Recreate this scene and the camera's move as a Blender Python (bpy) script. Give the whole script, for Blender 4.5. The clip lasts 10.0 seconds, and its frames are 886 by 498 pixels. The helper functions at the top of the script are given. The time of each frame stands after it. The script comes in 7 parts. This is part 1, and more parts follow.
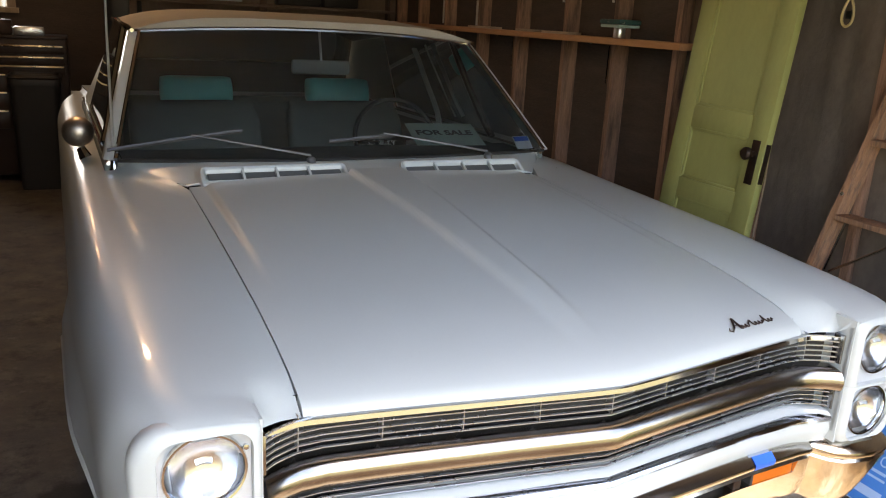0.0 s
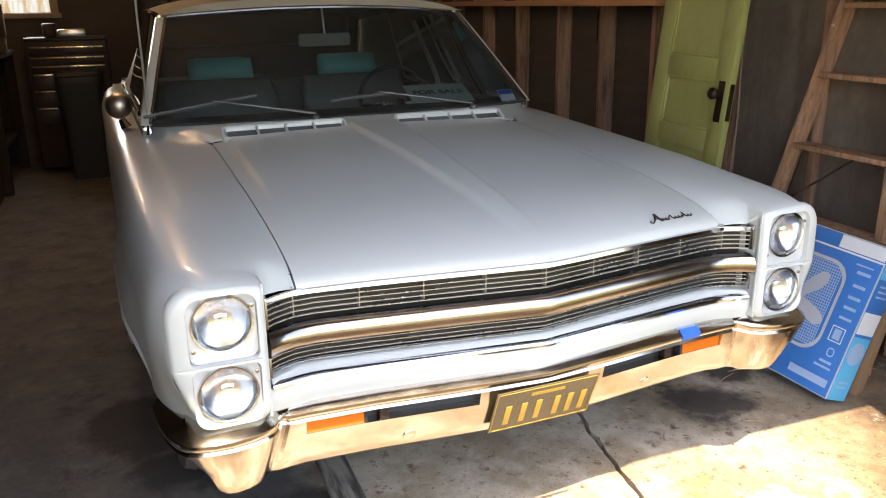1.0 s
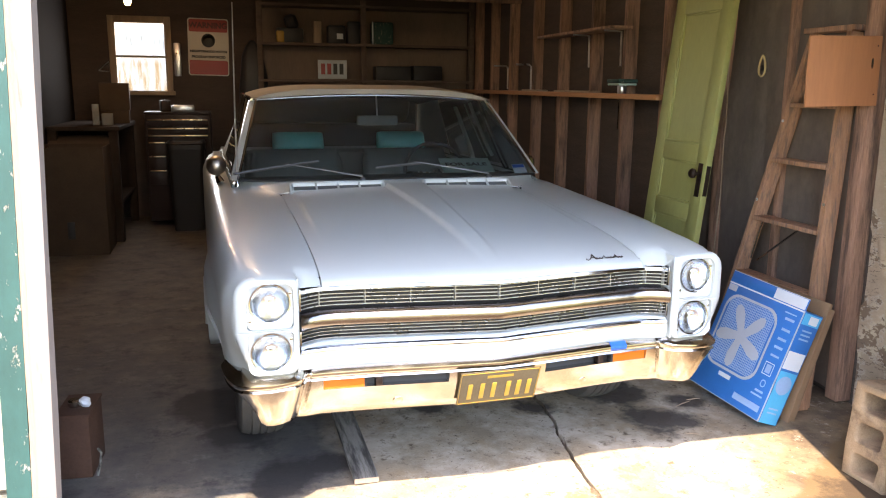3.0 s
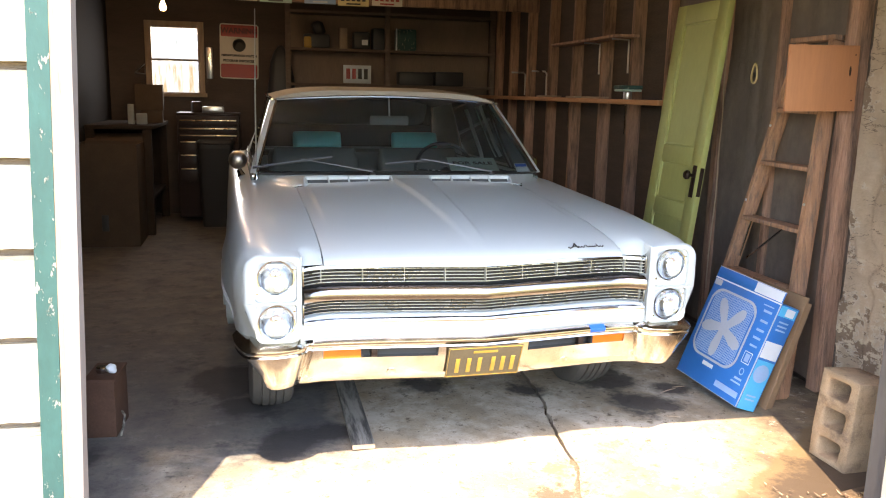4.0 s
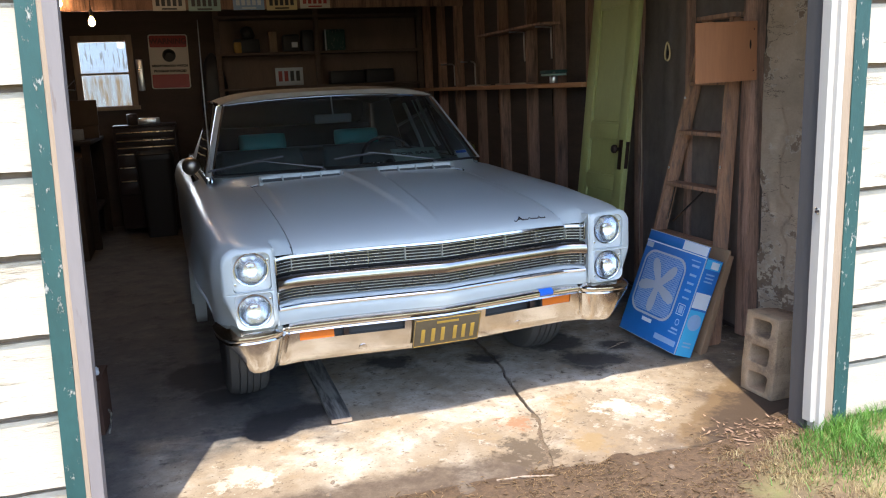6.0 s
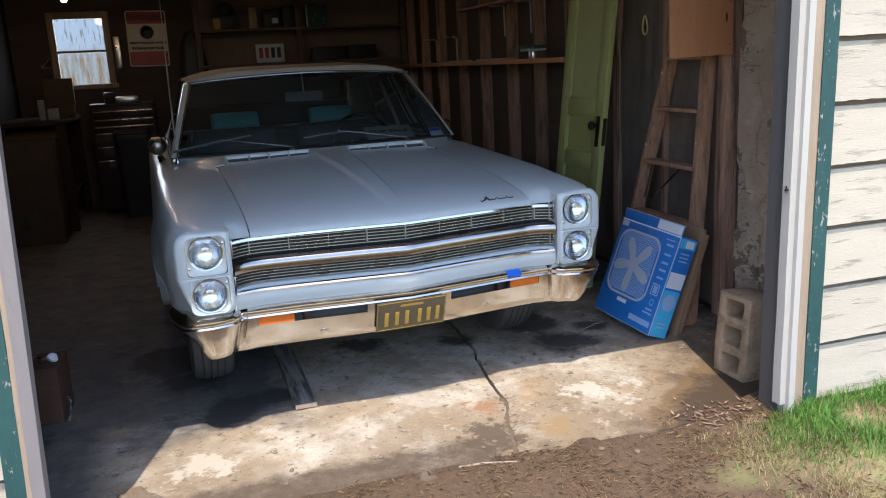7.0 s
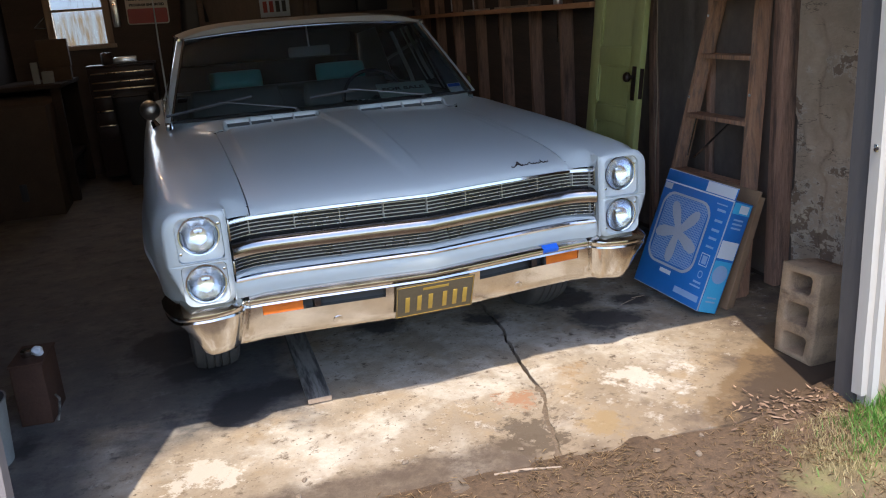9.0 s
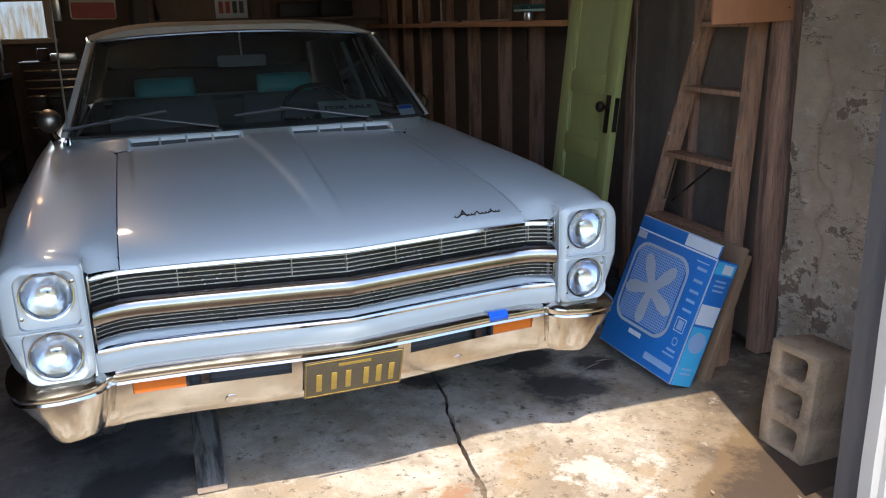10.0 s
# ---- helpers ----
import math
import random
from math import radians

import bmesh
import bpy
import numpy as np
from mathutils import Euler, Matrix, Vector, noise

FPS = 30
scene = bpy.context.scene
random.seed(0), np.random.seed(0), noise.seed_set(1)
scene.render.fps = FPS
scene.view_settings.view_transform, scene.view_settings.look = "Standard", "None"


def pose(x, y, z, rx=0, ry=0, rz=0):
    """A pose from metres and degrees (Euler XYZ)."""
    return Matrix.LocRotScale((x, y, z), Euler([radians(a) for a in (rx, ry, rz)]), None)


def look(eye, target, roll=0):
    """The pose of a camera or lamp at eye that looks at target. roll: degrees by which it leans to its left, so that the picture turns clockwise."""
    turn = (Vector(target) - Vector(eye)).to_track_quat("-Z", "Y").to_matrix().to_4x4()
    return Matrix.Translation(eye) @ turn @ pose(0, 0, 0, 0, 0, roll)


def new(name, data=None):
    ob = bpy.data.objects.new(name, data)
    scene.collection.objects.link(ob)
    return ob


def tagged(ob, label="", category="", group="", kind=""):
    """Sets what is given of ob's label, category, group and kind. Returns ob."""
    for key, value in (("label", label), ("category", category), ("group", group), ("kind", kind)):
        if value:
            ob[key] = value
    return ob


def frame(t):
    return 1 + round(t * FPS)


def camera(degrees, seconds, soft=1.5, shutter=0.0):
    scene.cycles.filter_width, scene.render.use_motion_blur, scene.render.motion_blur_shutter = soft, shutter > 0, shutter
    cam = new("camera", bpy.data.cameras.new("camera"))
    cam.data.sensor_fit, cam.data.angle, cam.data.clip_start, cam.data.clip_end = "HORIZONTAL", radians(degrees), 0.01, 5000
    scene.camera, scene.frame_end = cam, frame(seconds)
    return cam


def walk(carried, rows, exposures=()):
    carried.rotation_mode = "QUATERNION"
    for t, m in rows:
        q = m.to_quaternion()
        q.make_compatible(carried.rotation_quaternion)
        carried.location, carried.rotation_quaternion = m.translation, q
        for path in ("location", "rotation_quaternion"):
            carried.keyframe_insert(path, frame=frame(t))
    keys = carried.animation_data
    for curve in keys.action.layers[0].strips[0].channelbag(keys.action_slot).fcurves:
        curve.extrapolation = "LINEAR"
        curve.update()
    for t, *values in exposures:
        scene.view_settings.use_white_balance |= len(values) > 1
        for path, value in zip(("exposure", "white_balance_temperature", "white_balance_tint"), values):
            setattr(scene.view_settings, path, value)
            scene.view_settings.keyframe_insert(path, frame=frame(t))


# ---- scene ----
cam = camera(57.7, 10.0, soft=1.1)
PATH = [
    (0, (-0.97, -1.223, 1.524), (-0.195, 0.536, 0.972), 3.1),
    (0.5, (-0.976, -1.519, 1.491), (-0.431, 0.329, 0.952), 1.5),
    (1, (-0.961, -1.72, 1.464), (-0.29, 0.07, 0.877), -0.8),
    (1.5, (-0.928, -1.982, 1.411), (-0.029, -0.334, 0.721), -2.2),
    (2, (-0.826, -2.247, 1.473), (-0.148, -0.45, 0.916), -2.5),
    (2.5, (-0.881, -2.451, 1.509), (-0.36, -0.575, 1.048), -0.6),
    (2.7, (-0.941, -2.523, 1.51), (-0.432, -0.638, 1.08), 0.0),
    (3.8, (-0.928, -2.891, 1.494), (-0.468, -0.981, 1.119), 1.8),
    (4, (-0.869, -2.944, 1.482), (-0.444, -1.028, 1.101), 1.3),
    (4.5, (-0.873, -3.046, 1.488), (-0.476, -1.126, 1.091), -0.2),
    (5, (-0.991, -3.142, 1.492), (-0.566, -1.227, 1.101), -1.2),
    (5.5, (-1.043, -3.221, 1.484), (-0.499, -1.334, 1.102), -1.7),
    (7, (-0.864, -3.168, 1.474), (-0.288, -1.307, 1.021), -2.9),
    (7.5, (-0.759, -3.151, 1.46), (-0.251, -1.277, 0.979), -2.5),
    (8, (-0.712, -3.14, 1.454), (-0.253, -1.261, 0.946), -3.1),
    (8.5, (-0.729, -3.008, 1.436), (-0.256, -1.14, 0.9), -4.0),
    (9, (-0.782, -2.754, 1.45), (-0.254, -0.907, 0.893), -4.3),
    (9.5, (-0.661, -2.516, 1.454), (-0.091, -0.683, 0.891), -3.4),
    (10, (-0.475, -2.25, 1.465), (0.12, -0.419, 0.924), -1.5),
]
EXPOSURES = [(0, 2.8, 8000, 16), (0.5, 2.8, 8500, 17), (1, 2.75, 8200, 17), (1.5, 2.6, 6250, 12), (2, 2.57, 7100, 17), (2.5, 2.95, 7300, 18), (4.5, 3.27, 7400, 15), (5, 3.15, 7100, 15), (5.5, 2.6, 6250, 13), (7, 1.59, 6080, 14), (8.5, 1.64, 6130, 15), (9.5, 1.74, 6130, 14), (10, 1.89, 6130, 13)]
walk(cam, [(t, look(eye, target, roll)) for t, eye, target, roll in PATH], EXPOSURES)

# ---- light: high sun from behind the camera, blue sky, warm bulbs ----
SUN_WAY = Vector((0.245, 0.965, -2.1)).normalized()
world = bpy.data.worlds.new("sky")
scene.world = world
world.use_nodes = True
nt = world.node_tree
sky = nt.nodes.new("ShaderNodeTexSky")
sky.sky_type, sky.sun_disc = "NISHITA", False
sky.sun_elevation = math.asin(-SUN_WAY.z)
sky.sun_rotation = math.atan2(-SUN_WAY.x, -SUN_WAY.y)
nt.links.new(sky.outputs[0], nt.nodes["Background"].inputs[0])
nt.nodes["Background"].inputs[1].default_value = 0.15
sun = new("sun", bpy.data.lights.new("sun", "SUN"))
sun.data.energy, sun.data.angle, sun.data.color = 1.75, radians(0.5), (1.0, 0.905, 0.74)
sun.matrix_world = look((0, 0, 0), SUN_WAY)


# ---- mesh helpers ----
def mesh_of(name, bm, material, angle=35):
    bmesh.ops.recalc_face_normals(bm, faces=bm.faces)
    me = bpy.data.meshes.new(name)
    bm.to_mesh(me)
    bm.free()
    me.materials.append(material)
    for p in me.polygons:
        p.use_smooth = True
    me.set_sharp_from_angle(angle=radians(angle))
    return me


def part(name, bm, material, parent=None, label="", angle=35):
    """One bmesh as one object, under a thing or under a part."""
    ob = new(name, mesh_of(name, bm, material, angle))
    if parent is not None:
        ob.parent = parent
    if label:
        tagged(ob, label)
    return ob


def thing(name, label, category, m=None, group="", kind=""):
    """An empty at a thing's base, which its parts hang from."""
    ob = new(name)
    ob.empty_display_size = 0.1
    if m is not None:
        ob.matrix_world = m
    return tagged(ob, label, category, group, kind)


def put_box(bm, x0, x1, y0, y1, z0, z1, bevel=0.0, m=None):
    r = bmesh.ops.create_cube(bm, size=1.0)
    vs = r["verts"]
    for v in vs:
        v.co = Vector((x0 + (v.co.x + 0.5) * (x1 - x0), y0 + (v.co.y + 0.5) * (y1 - y0), z0 + (v.co.z + 0.5) * (z1 - z0)))
    if bevel:
        es = list({e for v in vs for e in v.link_edges})
        r = bmesh.ops.bevel(bm, geom=es, offset=bevel, segments=2, affect="EDGES", profile=0.5)
        vs = list({v for f in r["faces"] for v in f.verts} | {v for v in vs if v.is_valid})
    if m is not None:
        bmesh.ops.transform(bm, matrix=m, verts=vs)
    return bm


def box(x0, x1, y0, y1, z0, z1, bevel=0.0, m=None):
    return put_box(bmesh.new(), x0, x1, y0, y1, z0, z1, bevel, m)


def skin(bm, rows, close=False, caps=False):
    """A surface through rows of points, each row of the same length; close joins each row's ends."""
    grid = [[bm.verts.new(p) for p in row] for row in rows]
    n = len(grid[0])
    for a, b in zip(grid, grid[1:]):
        for i in range(n if close else n - 1):
            j = (i + 1) % n
            bm.faces.new((a[i], a[j], b[j], b[i]))
    if caps:
        bm.faces.new(grid[0])
        bm.faces.new(grid[-1])
    return bm


def put_rod(bm, pts, r, seg=8, caps=True):
    """A round rod along points; r is one radius or one for each point."""
    pts = [Vector(p) for p in pts]
    rs = r if isinstance(r, (list, tuple)) else [r] * len(pts)
    rows, side = [], None
    for i, p in enumerate(pts):
        way = (pts[min(i + 1, len(pts) - 1)] - pts[max(i - 1, 0)]).normalized()
        if side is None:
            side = way.orthogonal().normalized()
        side = (side - way * side.dot(way)).normalized()
        up = way.cross(side)
        rows.append([p + rs[i] * (math.cos(a) * side + math.sin(a) * up) for a in (2 * math.pi * k / seg for k in range(seg))])
    return skin(bm, rows, close=True, caps=caps)


def rod(pts, r, seg=8, caps=True):
    return put_rod(bmesh.new(), pts, r, seg, caps)


def put_spun(bm, profile, m, seg=24, caps=True):
    """A turned form: profile of (radius, height) about the local z axis, laid by m."""
    rows = [[m @ Vector((r * math.cos(2 * math.pi * k / seg), r * math.sin(2 * math.pi * k / seg), h)) for k in range(seg)] for r, h in profile]
    return skin(bm, rows, close=True, caps=caps)


def spun(profile, m, seg=24, caps=True):
    return put_spun(bmesh.new(), profile, m, seg, caps)


def round_rect(w, h, r, n=5):
    """Corner-rounded outline of w x h about the origin, as (u, v)."""
    out = []
    for cx, cy, a0 in ((w / 2 - r, h / 2 - r, 0), (-w / 2 + r, h / 2 - r, 90), (-w / 2 + r, -h / 2 + r, 180), (w / 2 - r, -h / 2 + r, 270)):
        for k in range(n):
            a = radians(a0 + 90 * k / (n - 1))
            out.append((cx + r * math.cos(a), cy + r * math.sin(a)))
    return out


def letters(text, size, material, m, parent, name="lettering", depth=0.001, align="CENTER", bold=0.0):
    """Raised lettering in the built-in font, as a mesh."""
    cu = bpy.data.curves.new(name, "FONT")
    cu.body, cu.size, cu.extrude, cu.align_x, cu.align_y, cu.offset = text, size, depth, align, "CENTER", bold
    ob = bpy.data.objects.new(name, cu)
    me = bpy.data.meshes.new_from_object(ob)
    bpy.data.objects.remove(ob)
    bpy.data.curves.remove(cu)
    me.transform(m)
    me.materials.clear()
    me.materials.append(material)
    ob = new(name, me)
    if parent is not None:
        ob.parent = parent
    return ob


def lerp(pairs, v):
    return float(np.interp(v, [p[0] for p in pairs], [p[1] for p in pairs]))


def smooth(a, b, v):
    t = min(1.0, max(0.0, (v - a) / (b - a)))
    return t * t * (3 - 2 * t)


# ---- materials ----
def mat(name, base, rough=0.5, metal=0.0, var=0.12, scale=6.0, fine=80.0, bump=0.05, other=None, cover=0.5, edge=0.08, oscale=3.0, stretch=(1, 1, 1), coat=0.0, rvar=0.1, piece=0.0, spec=0.5):
    """A surface with colour that varies at two scales, fine relief, and patches of a second colour (other)."""
    m = bpy.data.materials.new(name)
    m.use_nodes = True
    t = m.node_tree
    n, link = t.nodes, t.links.new
    b = n["Principled BSDF"]
    tc = n.new("ShaderNodeTexCoord")
    mp = n.new("ShaderNodeMapping")
    mp.inputs["Scale"].default_value = stretch
    link(tc.outputs["Object"], mp.inputs["Vector"])
    src = mp.outputs[0]
    if piece:
        oi = n.new("ShaderNodeObjectInfo")
        ad = n.new("ShaderNodeVectorMath")
        ad.operation = "MULTIPLY_ADD"
        cb = n.new("ShaderNodeCombineXYZ")
        for k in range(3):
            link(oi.outputs["Random"], cb.inputs[k])
        ad.inputs[1].default_value = (17, 31, 23)
        link(cb.outputs[0], ad.inputs[0])
        link(mp.outputs[0], ad.inputs[2])
        src = ad.outputs[0]

    def tex(sc, detail, rough_=0.6):
        x = n.new("ShaderNodeTexNoise")
        x.inputs["Scale"].default_value, x.inputs["Detail"].default_value, x.inputs["Roughness"].default_value = sc, detail, rough_
        link(src, x.inputs["Vector"])
        return x.outputs["Fac"]

    def ramp(fac, lo, hi, c0, c1):
        r = n.new("ShaderNodeValToRGB")
        r.color_ramp.elements[0].position, r.color_ramp.elements[1].position = lo, hi
        r.color_ramp.elements[0].color, r.color_ramp.elements[1].color = (*c0, 1), (*c1, 1)
        link(fac, r.inputs[0])
        return r.outputs[0]

    def blend(fac, a, c, mode="MIX"):
        x = n.new("ShaderNodeMix")
        x.data_type, x.blend_type = "RGBA", mode
        for s, v in ((0, fac), (6, a), (7, c)):
            if isinstance(v, (int, float)):
                x.inputs[s].default_value = v
            elif isinstance(v, tuple):
                x.inputs[s].default_value = (*v, 1)
            else:
                link(v, x.inputs[s])
        return x.outputs[2]

    lo, hi = tuple(max(0, c * (1 - var)) for c in base), tuple(min(1, c * (1 + var)) for c in base)
    big, small = tex(scale, 6), tex(fine, 4)
    col = ramp(big, 0.3, 0.7, lo, hi)
    col = blend(0.35, col, ramp(small, 0.3, 0.7, lo, hi))
    height = small
    if other is not None:
        patch = tex(oscale, 9, 0.68)
        k = ramp(patch, cover - edge, cover + edge, (1, 1, 1), (0, 0, 0))
        col = blend(k, col, blend(big, tuple(c * 0.75 for c in other), tuple(min(1, c * 1.25) for c in other)))
        height = blend(0.6, small, k)
    if piece:
        col = blend(1.0, col, ramp(oi.outputs["Random"], 0, 1, (1 - piece,) * 3, (1, 1, 1)), "MULTIPLY")
    link(col, b.inputs["Base Color"])
    rr = n.new("ShaderNodeMapRange")
    rr.inputs[3].default_value, rr.inputs[4].default_value = max(0.02, rough - rvar), min(1, rough + rvar)
    link(big, rr.inputs[0])
    link(rr.outputs[0], b.inputs["Roughness"])
    b.inputs["Metallic"].default_value = metal
    b.inputs["Coat Weight"].default_value, b.inputs["Coat Roughness"].default_value = coat, 0.06
    b.inputs["Specular IOR Level"].default_value = spec
    if bump:
        bp = n.new("ShaderNodeBump")
        bp.inputs["Strength"].default_value, bp.inputs["Distance"].default_value = min(1, bump * 4), 0.004
        link(height, bp.inputs["Height"])
        link(bp.outputs[0], b.inputs["Normal"])
    return m


def glass_mat(name, tint=(0.86, 0.9, 0.88), ior=1.5, haze=0.0):
    """A thin pane: clear with a tint, gloss by Fresnel, and a pale film that imitates glare."""
    m = bpy.data.materials.new(name)
    m.use_nodes = True
    t = m.node_tree
    n, link = t.nodes, t.links.new
    n.remove(n["Principled BSDF"])
    clear, gloss, mix, fr = (n.new(k) for k in ("ShaderNodeBsdfTransparent", "ShaderNodeBsdfGlossy", "ShaderNodeMixShader", "ShaderNodeFresnel"))
    clear.inputs[0].default_value = (*tint, 1)
    gloss.inputs["Roughness"].default_value = 0.02
    fr.inputs[0].default_value = ior
    link(fr.outputs[0], mix.inputs[0])
    link(clear.outputs[0], mix.inputs[1])
    link(gloss.outputs[0], mix.inputs[2])
    film, over = n.new("ShaderNodeBsdfDiffuse"), n.new("ShaderNodeMixShader")
    film.inputs[0].default_value = (0.6, 0.62, 0.6, 1)
    over.inputs[0].default_value = haze
    link(mix.outputs[0], over.inputs[1])
    link(film.outputs[0], over.inputs[2])
    link(over.outputs[0], n["Material Output"].inputs[0])
    return m


def glow_mat(name, colour, strength):
    m = bpy.data.materials.new(name)
    m.use_nodes = True
    b = m.node_tree.nodes["Principled BSDF"]
    b.inputs["Base Color"].default_value = (*colour, 1)
    b.inputs["Emission Color"].default_value, b.inputs["Emission Strength"].default_value = (*colour, 1), strength
    return m


PAINT = mat("aged_white_car_paint", (0.455, 0.495, 0.495), 0.34, var=0.04, scale=3, fine=300, bump=0.0, coat=0.3, rvar=0.06)
ROOF = mat("dusty_vinyl_roof", (0.32, 0.28, 0.235), 0.8, var=0.1, scale=5, fine=120, bump=0.04, spec=0.15)
CHROME = mat("chrome", (0.55, 0.55, 0.55), 0.09, 1.0, var=0.05, scale=12, fine=90, bump=0.008, rvar=0.06)
DULL_CHROME = mat("weathered_chrome", (0.6, 0.58, 0.54), 0.15, 1.0, var=0.14, scale=9, fine=60, bump=0.008, rvar=0.08)
BRIGHT = mat("satin_alloy", (0.72, 0.73, 0.74), 0.3, 1.0, var=0.05, bump=0.0)
BLACK = mat("black_enamel", (0.012, 0.012, 0.013), 0.5, bump=0.01)
DARK = mat("dark_underside", (0.02, 0.019, 0.018), 0.85, bump=0.1)
RUBBER = mat("worn_tyre_rubber", (0.07, 0.066, 0.062), 0.75, var=0.25, fine=200, bump=0.1)
# the pale film imitates veiling glare and lifts the dark screen
GLASS = glass_mat("hazed_windscreen_glass", (0.74, 0.8, 0.78), haze=0.03)
# near-black tint paints the cabin's darkness into side and rear glass
DIM_GLASS = glass_mat("near_black_glass", (0.045, 0.055, 0.055), haze=0.012)
LENS = glass_mat("lamp_glass", (0.95, 0.96, 0.97))
PANE = glass_mat("window_glass", (0.9, 0.92, 0.9))
MIRROR = mat("silvered_reflector", (0.85, 0.87, 0.9), 0.12, 1.0, var=0.1, fine=40, bump=0.02)
REFLECTOR = mat("frosted_lamp_reflector", (0.84, 0.87, 0.92), 0.17, 0.95, var=0.08, scale=40, fine=70, bump=0.035, rvar=0.03)
AMBER = mat("amber_lens", (0.55, 0.13, 0.015), 0.2, var=0.1, bump=0.02, coat=0.5)
FRAME_GLEAM = mat("white_frame_gleam", (0.8, 0.86, 0.83), 0.45, var=0.04, bump=0.0)
TEAL = mat("teal_vinyl", (0.14, 0.78, 0.7), 0.3, var=0.1, bump=0.02)
GREY_TEAL = mat("faded_teal_cloth", (0.13, 0.15, 0.14), 0.8, var=0.15, bump=0.05)
DASH = mat("black_vinyl", (0.015, 0.018, 0.02), 0.55, bump=0.02)
HEADLINER = mat("headliner_cloth", (0.07, 0.062, 0.055), 0.9, bump=0.04)


def concrete_mat():
    """Old slab: mottled grey, pale worn patches, soil-brown staining near its edge, dark oil spots."""
    m = mat("stained_concrete", (0.37, 0.295, 0.205), 0.85, var=0.36, scale=7.0, fine=120, bump=0.16, other=(0.56, 0.49, 0.39), cover=0.46, edge=0.07, oscale=2.6)
    t = m.node_tree
    n, link = t.nodes, t.links.new
    b = n["Principled BSDF"]
    col = b.inputs["Base Color"].links[0].from_socket
    tc = n.new("ShaderNodeTexCoord")
    sep = n.new("ShaderNodeSeparateXYZ")
    link(tc.outputs["Object"], sep.inputs[0])

    def calc(op, a, c=0.0, clamp=False):
        x = n.new("ShaderNodeMath")
        x.operation, x.use_clamp = op, clamp
        for k, v in enumerate((a, c)):
            if isinstance(v, (int, float)):
                x.inputs[k].default_value = v
            else:
                link(v, x.inputs[k])
        return x.outputs[0]

    def cloud(scale, detail=8, rough=0.65):
        x = n.new("ShaderNodeTexNoise")
        x.inputs["Scale"].default_value, x.inputs["Detail"].default_value, x.inputs["Roughness"].default_value = scale, detail, rough
        link(tc.outputs["Object"], x.inputs["Vector"])
        return x.outputs["Fac"]

    def lay(fac, under, colour):
        x = n.new("ShaderNodeMix")
        x.data_type = "RGBA"
        link(fac, x.inputs[0])
        link(under, x.inputs[6])
        x.inputs[7].default_value = (*colour, 1)
        return x.outputs[2]

    near = calc("MULTIPLY", calc("SUBTRACT", 0.55, sep.outputs[1]), 0.42)  # grows towards the slab's front edge
    right = calc("MULTIPLY", calc("SUBTRACT", sep.outputs[0], 0.75), 0.45)
    soil = calc("ADD", calc("ADD", cloud(2.3), near), calc("MAXIMUM", right, 0.0))
    col = lay(calc("MULTIPLY", calc("SUBTRACT", soil, 0.72), 4.5, True), col, (0.27, 0.2, 0.125))
    dirt = calc("ADD", calc("ADD", cloud(3.7), calc("MULTIPLY", near, 0.75)), calc("MAXIMUM", calc("MULTIPLY", right, 0.9), 0.0))
    col = lay(calc("MULTIPLY", calc("SUBTRACT", dirt, 0.83), 6.0, True), col, (0.125, 0.085, 0.055))
    col = lay(calc("MULTIPLY", calc("SUBTRACT", cloud(3.1, 10, 0.7), 0.53), 5.0, True), col, (0.35, 0.24, 0.125))
    wear = cloud(9, 12, 0.78)
    col = lay(calc("MULTIPLY", calc("SUBTRACT", calc("ADD", wear, calc("MULTIPLY", calc("SUBTRACT", cloud(1.7), 0.5), 0.6)), 0.575), 7.0, True), col, (0.6, 0.54, 0.45))
    col = lay(calc("MULTIPLY", calc("SUBTRACT", cloud(17, 8, 0.7), 0.56), 9.0, True), col, (0.14, 0.1, 0.062))
    col = lay(calc("MULTIPLY", calc("SUBTRACT", cloud(55, 6, 0.6), 0.62), 16.0, True), col, (0.12, 0.085, 0.055))
    col = lay(calc("MULTIPLY", calc("SUBTRACT", cloud(48, 6, 0.6), 0.65), 12.0, True), col, (0.52, 0.46, 0.37))
    # damp grey band where the left slab meets the earth
    ragged = calc("ADD", calc("MULTIPLY", calc("SUBTRACT", cloud(3.6, 10, 0.7), 0.5), 0.5), calc("MULTIPLY", calc("SUBTRACT", cloud(16, 8, 0.7), 0.5), 0.22))
    patchy = calc("ADD", -0.35, calc("MULTIPLY", cloud(15, 12, 0.8), 2.2), True)
    onleft = calc("MULTIPLY", calc("SUBTRACT", 0.2, sep.outputs[0]), 12.0, True)
    fray = calc("ADD", calc("MULTIPLY", calc("SUBTRACT", cloud(5.5, 10, 0.7), 0.5), 0.2), calc("MULTIPLY", calc("SUBTRACT", cloud(24, 8, 0.7), 0.5), 0.1))
    damp = calc("ADD", calc("SUBTRACT", -0.33, sep.outputs[1]), fray)
    col = lay(calc("MULTIPLY", calc("MULTIPLY", onleft, calc("MULTIPLY", damp, 14.0, True)), calc("ADD", 0.35, calc("MULTIPLY", patchy, 0.65))), col, (0.095, 0.065, 0.042))

    tatter = calc("ADD", calc("MULTIPLY", fray, 1.6), calc("MULTIPLY", calc("SUBTRACT", cloud(9, 12, 0.78), 0.5), 0.6))

